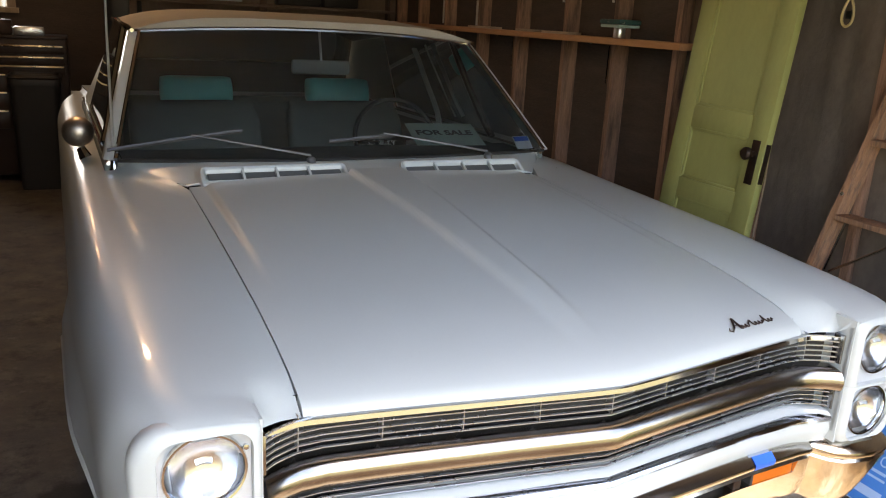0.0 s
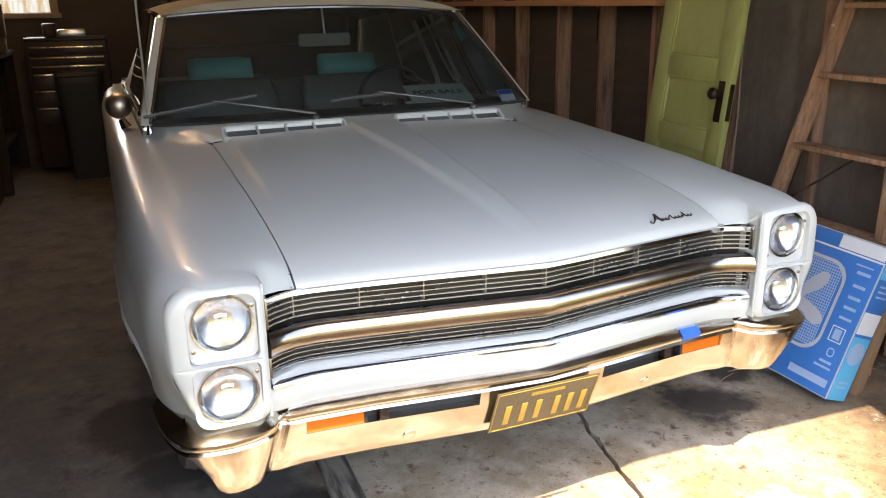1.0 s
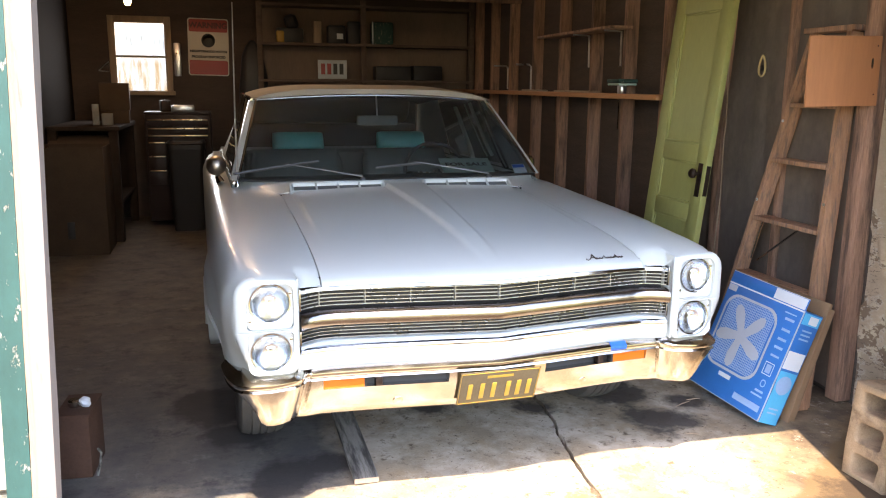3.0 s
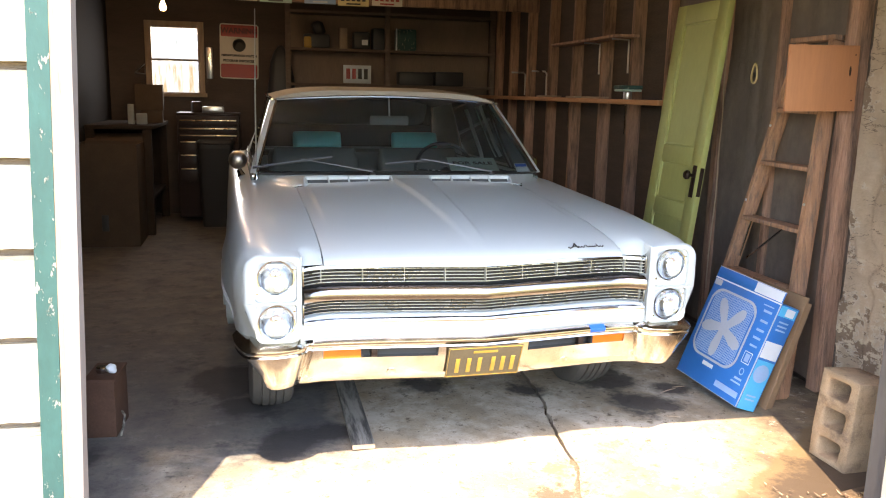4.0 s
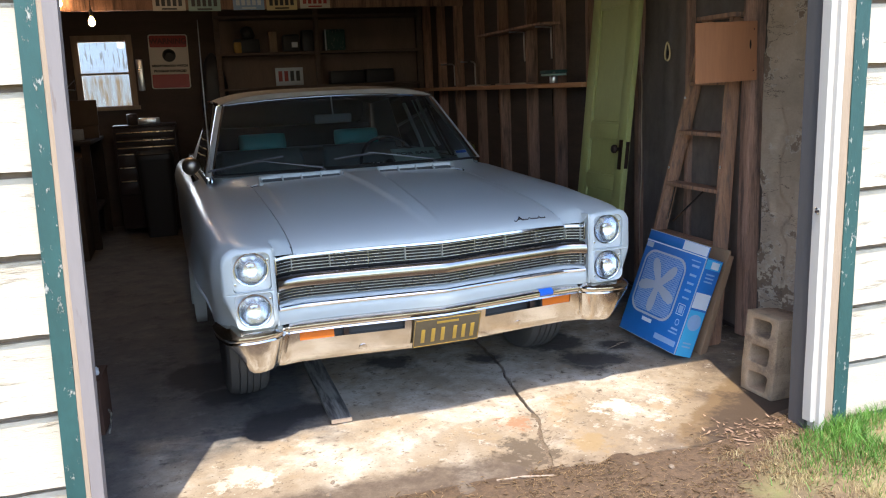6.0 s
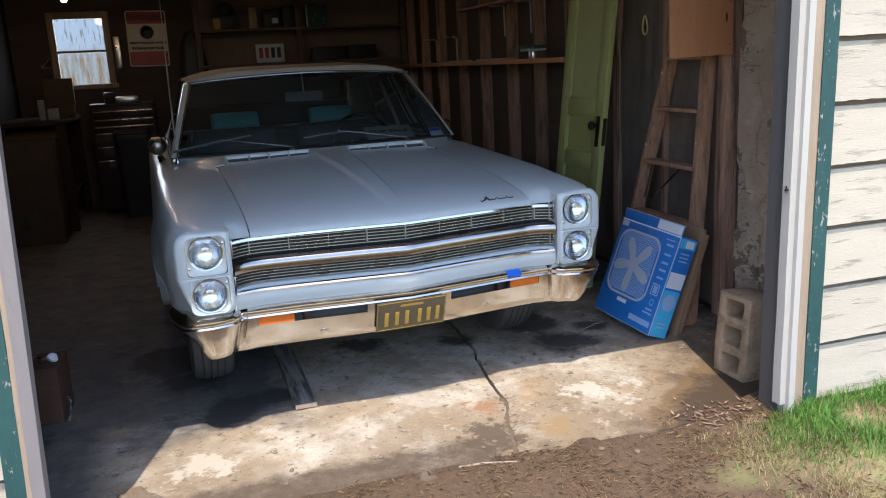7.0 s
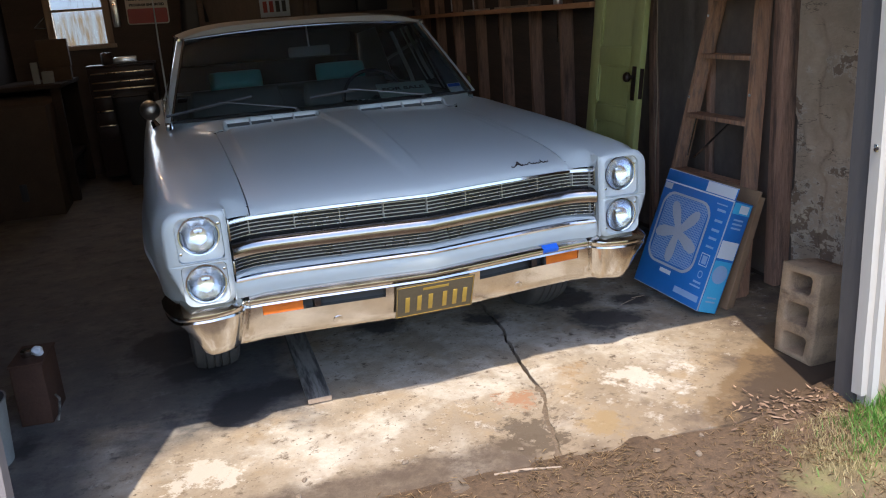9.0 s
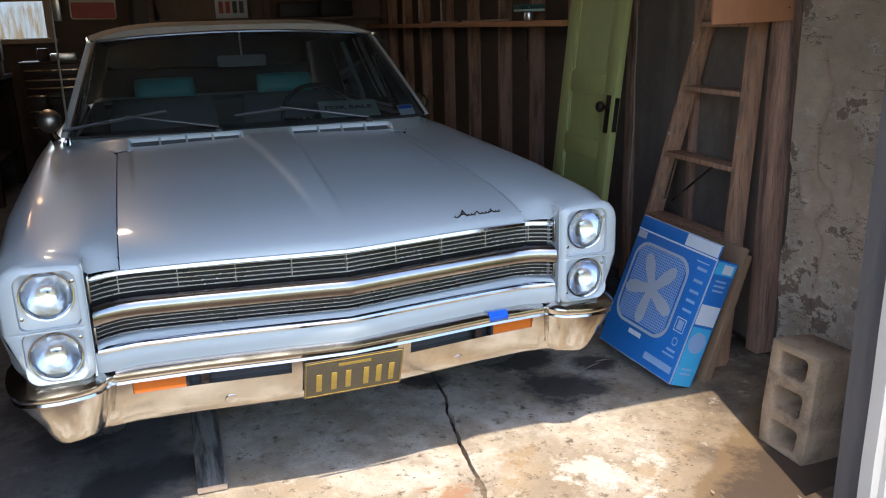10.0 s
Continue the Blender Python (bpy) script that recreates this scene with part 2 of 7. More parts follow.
    def spot(x, y, r, steep, colour, k=1.0):
        """A stain with a frayed outline."""
        d = n.new("ShaderNodeVectorMath")
        d.operation = "DISTANCE"
        link(tc.outputs["Object"], d.inputs[0])
        d.inputs[1].default_value = (x, y, 0)
        return lay(calc("MULTIPLY", calc("MULTIPLY", calc("ADD", calc("SUBTRACT", r, d.outputs["Value"]), tatter), steep, True), k), col, colour)

    col = spot(-0.94, -0.14, 0.11, 30, (0.57, 0.5, 0.4), 0.75)
    col = spot(0.72, -0.12, 0.11, 20, (0.6, 0.53, 0.43), 0.75)
    col = spot(0.52, 0.02, 0.07, 20, (0.33, 0.21, 0.1), 0.7)
    col = spot(0.45, -0.42, 0.1, 20, (0.3, 0.2, 0.09), 0.8)
    col = spot(0.17, -0.36, 0.13, 25, (0.1, 0.069, 0.04), 0.9)
    col = spot(0.235, -0.1, 0.045, 30, (0.34, 0.17, 0.085), 0.85)
    # ochre silt washed over the right slab's outer part, dark earth towards the post
    silt = calc("SUBTRACT", calc("MULTIPLY", calc("SUBTRACT", sep.outputs[0], 0.82), 0.6), calc("MULTIPLY", calc("ADD", sep.outputs[1], 0.45), 0.8))
    silt = calc("ADD", calc("MINIMUM", silt, calc("SUBTRACT", sep.outputs[0], 0.77)), fray)
    col = lay(calc("MULTIPLY", calc("MULTIPLY", calc("ADD", silt, 0.015), 30.0, True), 0.9), col, (0.17, 0.107, 0.05))
    brown = calc("ADD", calc("SUBTRACT", silt, 0.05), calc("MULTIPLY", calc("SUBTRACT", cloud(7, 10, 0.75), 0.5), 0.4))
    col = lay(calc("MULTIPLY", calc("MULTIPLY", brown, 14.0, True), 0.9), col, (0.062, 0.039, 0.023))
    oil = None
    for x, y, r in ((-0.8, 0.33, 0.2), (-1.05, 1.15, 0.27), (-1.6, 0.32, 0.1), (-0.95, 0.75, 0.16), (-0.62, 0.4, 0.12), (0.92, 0.5, 0.2), (1.12, 0.62, 0.14), (0.86, 0.85, 0.22), (0.45, 0.8, 0.12), (-0.1, 0.9, 0.16)):
        d = n.new("ShaderNodeVectorMath")
        d.operation = "DISTANCE"
        link(tc.outputs["Object"], d.inputs[0])
        d.inputs[1].default_value = (x, y, 0)
        inside = calc("SUBTRACT", r, d.outputs["Value"])
        oil = inside if oil is None else calc("MAXIMUM", oil, inside)
    # years of dirt on unwashed parts, left bay and deep inside, with shade painted in
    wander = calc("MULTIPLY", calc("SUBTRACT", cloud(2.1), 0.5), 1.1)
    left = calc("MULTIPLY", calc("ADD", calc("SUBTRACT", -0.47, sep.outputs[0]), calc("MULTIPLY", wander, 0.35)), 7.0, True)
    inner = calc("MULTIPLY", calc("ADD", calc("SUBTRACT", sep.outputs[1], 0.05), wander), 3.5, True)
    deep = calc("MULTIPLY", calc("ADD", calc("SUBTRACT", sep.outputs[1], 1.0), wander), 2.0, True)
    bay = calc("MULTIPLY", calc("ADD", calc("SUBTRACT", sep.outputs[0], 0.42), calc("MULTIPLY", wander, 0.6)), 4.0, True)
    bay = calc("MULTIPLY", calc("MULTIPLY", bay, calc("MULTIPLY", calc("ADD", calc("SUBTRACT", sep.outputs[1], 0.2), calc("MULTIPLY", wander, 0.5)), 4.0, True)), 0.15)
    # outer paints the left jamb's shade into the slab's colour
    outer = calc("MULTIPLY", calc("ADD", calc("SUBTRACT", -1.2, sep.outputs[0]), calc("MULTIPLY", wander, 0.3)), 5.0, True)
    grime_and_shade = calc("MAXIMUM", calc("MAXIMUM", calc("MAXIMUM", calc("MULTIPLY", left, inner), deep), bay), outer)
    col = lay(calc("MULTIPLY", grime_and_shade, calc("ADD", 0.6, calc("MULTIPLY", cloud(6.0), 0.6)), True), col, (0.09, 0.086, 0.084))
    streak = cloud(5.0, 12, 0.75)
    col = lay(calc("MULTIPLY", calc("MULTIPLY", calc("SUBTRACT", streak, 0.52), 9.0, True), calc("MULTIPLY", grime_and_shade, 0.75)), col, (0.05, 0.046, 0.044))
    col = lay(calc("MULTIPLY", calc("MULTIPLY", calc("SUBTRACT", cloud(7.5, 12, 0.8), 0.56), 9.0, True), calc("MULTIPLY", grime_and_shade, 0.7)), col, (0.2, 0.19, 0.18))
    edge = calc("ADD", oil, calc("MULTIPLY", calc("SUBTRACT", cloud(4.0), 0.5), 0.55))
    col = lay(calc("MULTIPLY", calc("MULTIPLY", edge, 12.0, True), 0.85), col, (0.035, 0.03, 0.028))
    link(col, b.inputs["Base Color"])
    return m


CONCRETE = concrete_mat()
SIDING = mat("flaking_white_siding", (0.5, 0.435, 0.335), 0.6, var=0.1, scale=4, fine=60, bump=0.22, other=(0.36, 0.3, 0.22), cover=0.37, edge=0.06, oscale=7, stretch=(0.7, 1, 4), piece=0.08)
GREEN_TRIM = mat("flaking_green_paint", (0.02, 0.07, 0.064), 0.6, var=0.25, fine=50, bump=0.2, other=(0.36, 0.35, 0.3), cover=0.385, edge=0.02, oscale=42, stretch=(1, 1, 0.45))
WHITE_TRIM = mat("white_trim_paint", (0.48, 0.445, 0.395), 0.5, var=0.06, fine=50, bump=0.08, other=(0.4, 0.32, 0.25), cover=0.28, edge=0.04, oscale=12, stretch=(1, 1, 0.3))
# worn pinkish paint, darkened further to hold the left jamb's shade
WORN_TRIM = mat("shaded_pinkish_white_paint", (0.22, 0.19, 0.18), 0.6, var=0.12, fine=50, bump=0.12, other=(0.17, 0.115, 0.085), cover=0.33, edge=0.05, oscale=16, stretch=(1, 1, 0.15))
GREY_LINING = mat("dark_grey_lining", (0.075, 0.07, 0.07), 0.6, var=0.15, fine=50, bump=0.1, stretch=(1, 1, 0.2))
TAN_TRIM = mat("bare_tan_wood", (0.37, 0.275, 0.19), 0.75, var=0.2, fine=60, bump=0.15, stretch=(4, 4, 0.4))
STUD = mat("old_stud_wood", (0.41, 0.235, 0.16), 0.8, var=0.38, scale=5, fine=40, bump=0.25, other=(0.15, 0.095, 0.07), cover=0.44, oscale=4, stretch=(5, 5, 0.5), piece=0.35)
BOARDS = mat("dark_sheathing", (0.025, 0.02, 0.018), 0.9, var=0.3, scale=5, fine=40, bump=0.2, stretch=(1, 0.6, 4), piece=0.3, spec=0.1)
SHEET = mat("dark_building_paper", (0.15, 0.118, 0.095), 0.75, var=0.35, scale=4, fine=24, bump=0.3, other=(0.12, 0.095, 0.08), cover=0.45, edge=0.12, oscale=2.2, stretch=(1, 1.6, 0.9))
BACK_BOARDS = mat("brown_back_wall_board", (0.1, 0.072, 0.058), 0.85, var=0.25, scale=3, fine=40, bump=0.15, stretch=(0.6, 1, 3), piece=0.3)
CEILING = mat("pale_roof_boards", (0.36, 0.29, 0.225), 0.9, var=0.25, bump=0.2, stretch=(0.5, 4, 1))
DARK_BENCH = mat("dark_bench_wood", (0.035, 0.024, 0.018), 0.85, var=0.3, bump=0.15, spec=0.15)
OLD_CARD = mat("dark_old_cardboard", (0.075, 0.052, 0.036), 0.9, var=0.2, bump=0.08, spec=0.15)
SHELF_WOOD = mat("dark_shelf_timber", (0.13, 0.095, 0.075), 0.8, var=0.3, scale=5, fine=40, bump=0.2, stretch=(0.6, 4, 4))
PINE = mat("raw_pine", (0.42, 0.2, 0.09), 0.7, var=0.2, scale=4, fine=30, bump=0.1, stretch=(6, 0.6, 6))
def plaster_mat():
    """Old tan plaster: ragged lost patches with pale broken rims, dark level cracks, stains low down."""
    m = mat("peeling_plaster", (0.385, 0.3, 0.22), 0.9, var=0.22, scale=2.2, fine=60, bump=0.3, other=(0.3, 0.235, 0.17), cover=0.46, edge=0.1, oscale=3.5, stretch=(1, 1, 1.4))
    n, link = m.node_tree.nodes, m.node_tree.links.new
    b = n["Principled BSDF"]
    col = b.inputs["Base Color"].links[0].from_socket
    tc, sep = n.new("ShaderNodeTexCoord"), n.new("ShaderNodeSeparateXYZ")
    link(tc.outputs["Object"], sep.inputs[0])

    def cloud(scale, squeeze, detail=9, rough=0.68):
        mp, x = n.new("ShaderNodeMapping"), n.new("ShaderNodeTexNoise")
        mp.inputs["Scale"].default_value = (1, 1, squeeze)
        x.inputs["Scale"].default_value, x.inputs["Detail"].default_value, x.inputs["Roughness"].default_value = scale, detail, rough
        link(tc.outputs["Object"], mp.inputs[0])
        link(mp.outputs[0], x.inputs["Vector"])
        return x.outputs["Fac"]

    def calc(op, a, c=0.0, clamp=False):
        x = n.new("ShaderNodeMath")
        x.operation, x.use_clamp = op, clamp
        for k, v in enumerate((a, c)):
            if isinstance(v, (int, float)):
                x.inputs[k].default_value = v
            else:
                link(v, x.inputs[k])
        return x.outputs[0]

    def lay(fac, under, colour):
        x = n.new("ShaderNodeMix")
        x.data_type = "RGBA"
        link(fac, x.inputs[0])
        link(under, x.inputs[6])
        x.inputs[7].default_value = (*colour, 1)
        return x.outputs[2]

    low = calc("MULTIPLY", calc("SUBTRACT", 1.05, sep.outputs[2]), 0.16)  # worse towards the floor
    low = calc("MINIMUM", calc("MAXIMUM", low, 0.0), 0.085)
    lost = calc("ADD", cloud(5.5, 1.3), low)
    col = lay(calc("MULTIPLY", calc("SUBTRACT", lost, 0.575), 26.0, True), col, (0.47, 0.42, 0.35))  # broken rim
    col = lay(calc("MULTIPLY", calc("SUBTRACT", lost, 0.6), 40.0, True), col, (0.185, 0.13, 0.09))  # bare ground
    inner = calc("ADD", cloud(13, 1.6), low)
    col = lay(calc("MULTIPLY", calc("MULTIPLY", calc("SUBTRACT", inner, 0.62), 30.0, True), calc("MULTIPLY", calc("SUBTRACT", lost, 0.56), 20.0, True)), col, (0.46, 0.38, 0.28))
    crack = calc("ABSOLUTE", calc("SUBTRACT", cloud(2.6, 4.5, 8, 0.62), 0.5))
    gate = calc("MULTIPLY", calc("SUBTRACT", cloud(3.1, 1.0, 4), 0.47), 18.0, True)
    col = lay(calc("MULTIPLY", calc("MULTIPLY", calc("SUBTRACT", 0.0075, crack), 260.0, True), gate), col, (0.1, 0.075, 0.055))
    link(col, b.inputs["Base Color"])
    return m


PLASTER = plaster_mat()
GREEN_DOOR = mat("old_lime_green_door_paint", (0.34, 0.36, 0.13), 0.5, var=0.12, scale=4, fine=40, bump=0.05, stretch=(1, 1, 0.5))
LADDER_WOOD = mat("weathered_ladder_wood", (0.4, 0.22, 0.13), 0.75, var=0.35, scale=6, fine=50, bump=0.18, other=(0.2, 0.135, 0.1), cover=0.43, oscale=8, stretch=(6, 6, 0.5))
PLY = mat("orange_plywood", (0.48, 0.21, 0.1), 0.65, var=0.12, scale=4, fine=30, bump=0.05, stretch=(3, 3, 0.4))
BLOCK = mat("cement_block", (0.37, 0.255, 0.155), 0.95, var=0.32, scale=10, fine=160, bump=0.5, other=(0.2, 0.14, 0.095), cover=0.42, edge=0.08, oscale=9)
RUBBLE = mat("dirty_broken_concrete", (0.2, 0.145, 0.095), 0.95, var=0.35, scale=14, fine=160, bump=0.6, other=(0.33, 0.27, 0.2), cover=0.4, oscale=16)
PLANK = mat("grey_weathered_plank", (0.2, 0.185, 0.16), 0.85, var=0.35, scale=6, fine=60, bump=0.2, other=(0.05, 0.045, 0.04), cover=0.46, oscale=6, stretch=(6, 0.6, 6))
BOX_BLUE = mat("printed_blue_card", (0.02, 0.16, 0.5), 0.45, var=0.05, fine=60, bump=0.03)
BOX_LIGHT = mat("printed_light_blue_card", (0.06, 0.42, 0.72), 0.45, var=0.05, bump=0.03)
PRINT_WHITE = mat("printed_white", (0.62, 0.68, 0.74), 0.5, var=0.05, bump=0.0)
PRINT_GREY = mat("printed_silver_grey", (0.42, 0.47, 0.55), 0.5, var=0.06, bump=0.0)
PRINT_PALE = mat("printed_pale_blue", (0.28, 0.42, 0.66), 0.5, var=0.08, bump=0.0)
CARD = mat("brown_cardboard", (0.24, 0.15, 0.085), 0.85, var=0.12, bump=0.08)
BROWN_BOX = mat("worn_brown_wood_box", (0.075, 0.04, 0.028), 0.8, var=0.25, bump=0.12, spec=0.2)
IRON = mat("dark_iron", (0.05, 0.035, 0.03), 0.5, 0.8, var=0.3, bump=0.1)
PLASTIC = mat("black_plastic", (0.02, 0.02, 0.022), 0.5, bump=0.03)
RED_SIGN = mat("red_sign_enamel", (0.36, 0.035, 0.03), 0.45, var=0.08, bump=0.01)
DARK_RED = mat("dark_red_print", (0.12, 0.02, 0.02), 0.5, bump=0.0)
SIGN_WHITE = mat("cream_sign_enamel", (0.62, 0.56, 0.48), 0.45, var=0.05, bump=0.01)
SIGN_BLACK = mat("black_sign_print", (0.02, 0.02, 0.02), 0.5, bump=0.0)
TOOL_RED = mat("dark_tool_chest_paint", (0.035, 0.025, 0.025), 0.4, var=0.1, bump=0.02, spec=0.3)
BRASSY = mat("worn_brass_pull", (0.85, 0.66, 0.42), 0.28, 1.0, var=0.1, bump=0.0)
PLATE_DARK = mat("old_brown_plate_enamel", (0.1, 0.078, 0.046), 0.45, var=0.2, fine=90, bump=0.08)
PLATE_GOLD = mat("plate_gold_print", (0.42, 0.26, 0.04), 0.45, var=0.15, bump=0.02)
TAPE_BLUE = mat("blue_tape", (0.01, 0.12, 0.62), 0.5, bump=0.02)
FOUND = mat("grey_foundation", (0.22, 0.23, 0.22), 0.9, var=0.2, bump=0.15)
BACK_PANEL = mat("brown_panel_board", (0.22, 0.16, 0.125), 0.8, var=0.2, scale=2, fine=30, bump=0.1, stretch=(2, 1, 0.5))
PLATE_YELLOW = mat("yellow_plate_enamel", (0.62, 0.5, 0.25), 0.5, var=0.06, bump=0.02)
def by_island(name, dark, light, rough=0.8):
    """Small loose bits, each of its own tone between two colours."""
    m = mat(name, light, rough, var=0.2, scale=30, fine=80, bump=0.0)
    n, link = m.node_tree.nodes, m.node_tree.links.new
    geo, rp = n.new("ShaderNodeNewGeometry"), n.new("ShaderNodeValToRGB")
    rp.color_ramp.elements[0].color, rp.color_ramp.elements[1].color = (*dark, 1), (*light, 1)
    link(geo.outputs["Random Per Island"], rp.inputs[0])
    link(rp.outputs[0], n["Principled BSDF"].inputs["Base Color"])
    return m


GRASS = mat("lawn_blades", (0.105, 0.23, 0.03), 0.6, var=0.4, scale=6, fine=30, bump=0.0)
STRAW = by_island("dead_grass_blades", (0.24, 0.17, 0.07), (0.5, 0.4, 0.2))
BARK = by_island("dry_needles", (0.11, 0.06, 0.027), (0.4, 0.26, 0.12))
DRY_LEAF = by_island("curled_dry_leaf", (0.07, 0.036, 0.02), (0.42, 0.27, 0.17))
LEAF = by_island("dark_twig", (0.045, 0.025, 0.014), (0.24, 0.14, 0.068))
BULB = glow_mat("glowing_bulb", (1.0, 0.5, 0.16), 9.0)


def yard_mat():
    """Distance beyond the window: tan reeds below, pale sky with thin stems above, as a plain backdrop."""
    m = bpy.data.materials.new("far_winter_yard")
    m.use_nodes = True
    t = m.node_tree
    link = t.links.new
    b = t.nodes["Principled BSDF"]
    tc, sep, mp, nz, rp, up, mx, stem, sr = (t.nodes.new("ShaderNode" + k) for k in ("TexCoord", "SeparateXYZ", "Mapping", "TexNoise", "ValToRGB", "MapRange", "Mix", "TexNoise", "ValToRGB"))
    mp.inputs["Scale"].default_value, mp.inputs["Rotation"].default_value = (14, 1, 1.6), (0, 0.12, 0)
    nz.inputs["Scale"].default_value, nz.inputs["Detail"].default_value = 1.6, 7
    stem.inputs["Scale"].default_value, stem.inputs["Detail"].default_value = 2.4, 3
    for r, p, c in ((rp, (0.36, 0.6), ((0.19, 0.13, 0.075), (0.25, 0.28, 0.31))), (sr, (0.36, 0.42), ((0.17, 0.17, 0.18), (0.3, 0.36, 0.45)))):
        for e, at, colour in zip(r.color_ramp.elements, p, c):
            e.position, e.color = at, (*colour, 1)
    up.inputs[1].default_value, up.inputs[2].default_value = 1.78, 2.0
    link(tc.outputs["Object"], mp.inputs[0])
    link(tc.outputs["Object"], sep.inputs[0])
    for x in (nz, stem):
        link(mp.outputs[0], x.inputs["Vector"])
    link(nz.outputs["Fac"], rp.inputs[0])
    link(stem.outputs["Fac"], sr.inputs[0])
    link(sep.outputs[2], up.inputs[0])
    mx.data_type = "RGBA"
    link(up.outputs[0], mx.inputs[0])
    link(rp.outputs[0], mx.inputs[6])
    link(sr.outputs[0], mx.inputs[7])
    link(mx.outputs[2], b.inputs["Base Color"])
    link(mx.outputs[2], b.inputs["Emission Color"])
    b.inputs["Emission Strength"].default_value = 0.1
    return m


YARD = yard_mat()

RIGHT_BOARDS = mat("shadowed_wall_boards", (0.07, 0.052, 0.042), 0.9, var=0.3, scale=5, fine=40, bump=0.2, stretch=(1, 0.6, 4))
GRIT = mat("crack_grit", (0.17, 0.12, 0.075), 0.95, var=0.5, scale=90, fine=260, bump=0.5)

# ---- the setting: ground, slab, walls, roof ----
LEFT, RIGHT, FRONT, BACK = -2.6, 1.93, -0.75, 7.04
JL, JR, LINTEL = -1.34, 1.21, 2.29


def crack_x(y):
    """The wandering line of the crack between the two slabs."""
    return lerp([(-0.8, 0.18), (-0.56, 0.21), (-0.3, 0.27), (-0.1, 0.345), (0.3, 0.385), (0.68, 0.46), (1.6, 0.5), (7.1, 0.5)], y) + 0.012 * noise.noise((3.1, y * 9, 0)) + 0.006 * noise.noise((7.7, y * 31, 0))


def slab(name, right):
    bm = bmesh.new()
    ys = [-0.56 + k * 0.015 for k in range(160)] + [1.9 + k * 0.3 for k in range(18)]
    ys = [y for y in ys if y <= BACK] + [BACK]
    nx = 24
    grid = []
    for j, y in enumerate(ys):
        row = []
        for i in range(nx + 1):
            f = i / nx
            a, b = (crack_x(y) + 0.006 + 0.008 * max(0.0, noise.noise((1.3, y * 14, 0)) + noise.noise((5.2, y * 24, 0)) * 0.5), RIGHT) if right else (LEFT, crack_x(y) - 0.006 - 0.008 * max(0.0, noise.noise((9.3, y * 12, 0)) + noise.noise((2.2, y * 22, 0)) * 0.5))
            x = a + (b - a) * f
            yy = y
            if j == 0:
                yy += (-0.02 + 0.05 * noise.noise((x * 3, 5, 0)) + (0 if right else 0.1 * smooth(0.2, -0.9, x) - 0.05))
            z = 0.004 * noise.noise((x * 1.5, y * 1.5, 2)) + (0.006 if right else 0.0)
            edge = (f < 0.01 and right) or (f > 0.99 and not right)
            row.append(Vector((x, yy, z - (0.012 if edge and j else 0))))
        grid.append(row)
    low = [[Vector((p.x, p.y, -0.12)) for p in grid[0]]]
    skin(bm, low + grid)
    k = 0 if right else nx
    skin(bm, [[row[k] for row in grid], [Vector((row[k].x, row[k].y, -0.12)) for row in grid]])
    bmesh.ops.remove_doubles(bm, verts=bm.verts, dist=0.0005)
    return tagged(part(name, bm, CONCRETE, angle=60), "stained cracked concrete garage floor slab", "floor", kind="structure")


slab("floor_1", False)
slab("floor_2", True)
bm = bmesh.new()
skin(bm, [[Vector((crack_x(y) + u, y, -0.012 + 0.007 * noise.noise((u * 60, y * 40, 6)) - (0.03 if y > -0.02 else 0.0) * smooth(-0.02, 0.1, y))) for u in (-0.03, -0.018, -0.01, -0.004, 0.004, 0.01, 0.018, 0.03)] for y in np.linspace(-0.58, 1.9, 250)])
tagged(part("trim_7", bm, GRIT, angle=180), "grit and dry debris filling the slab's crack", "debris", kind="structure")


def ground_z(x, y):
    near = (smooth(1.0, 1.35, x) * smooth(-2.6, -0.9, y) * 0.07 + smooth(-1.3, -1.6, x) * 0.05) * smooth(-0.3, -0.6, y)
    near += 0.032 * smooth(-1.3, -0.66, y) - 0.05 * smooth(-0.55, -0.47, y)
    return -0.03 + near + 0.012 * noise.noise((x * 2.2, y * 2.2, 0)) + 0.006 * noise.noise((x * 9, y * 9, 4))


def ground():
    bm = bmesh.new()
    xs = [-400, -60, -20, -8, -4] + [-3 + 0.06 * k for k in range(110)] + [4, 8, 20, 60, 400]
    ys = [-400, -60, -20, -10, -6] + [-4.5 + 0.06 * k for k in range(75)] + [0.05, 2, 7, 12, 20, 60, 400]
    skin(bm, [[Vector((x, y, ground_z(x, y) if y < 0.0 and -3.1 < x < 3.7 else -0.05)) for x in xs] for y in ys])
    return tagged(part("ground", bm, GROUND, angle=180), "bare earth with dry leaf litter and patchy grass", "ground", kind="structure")


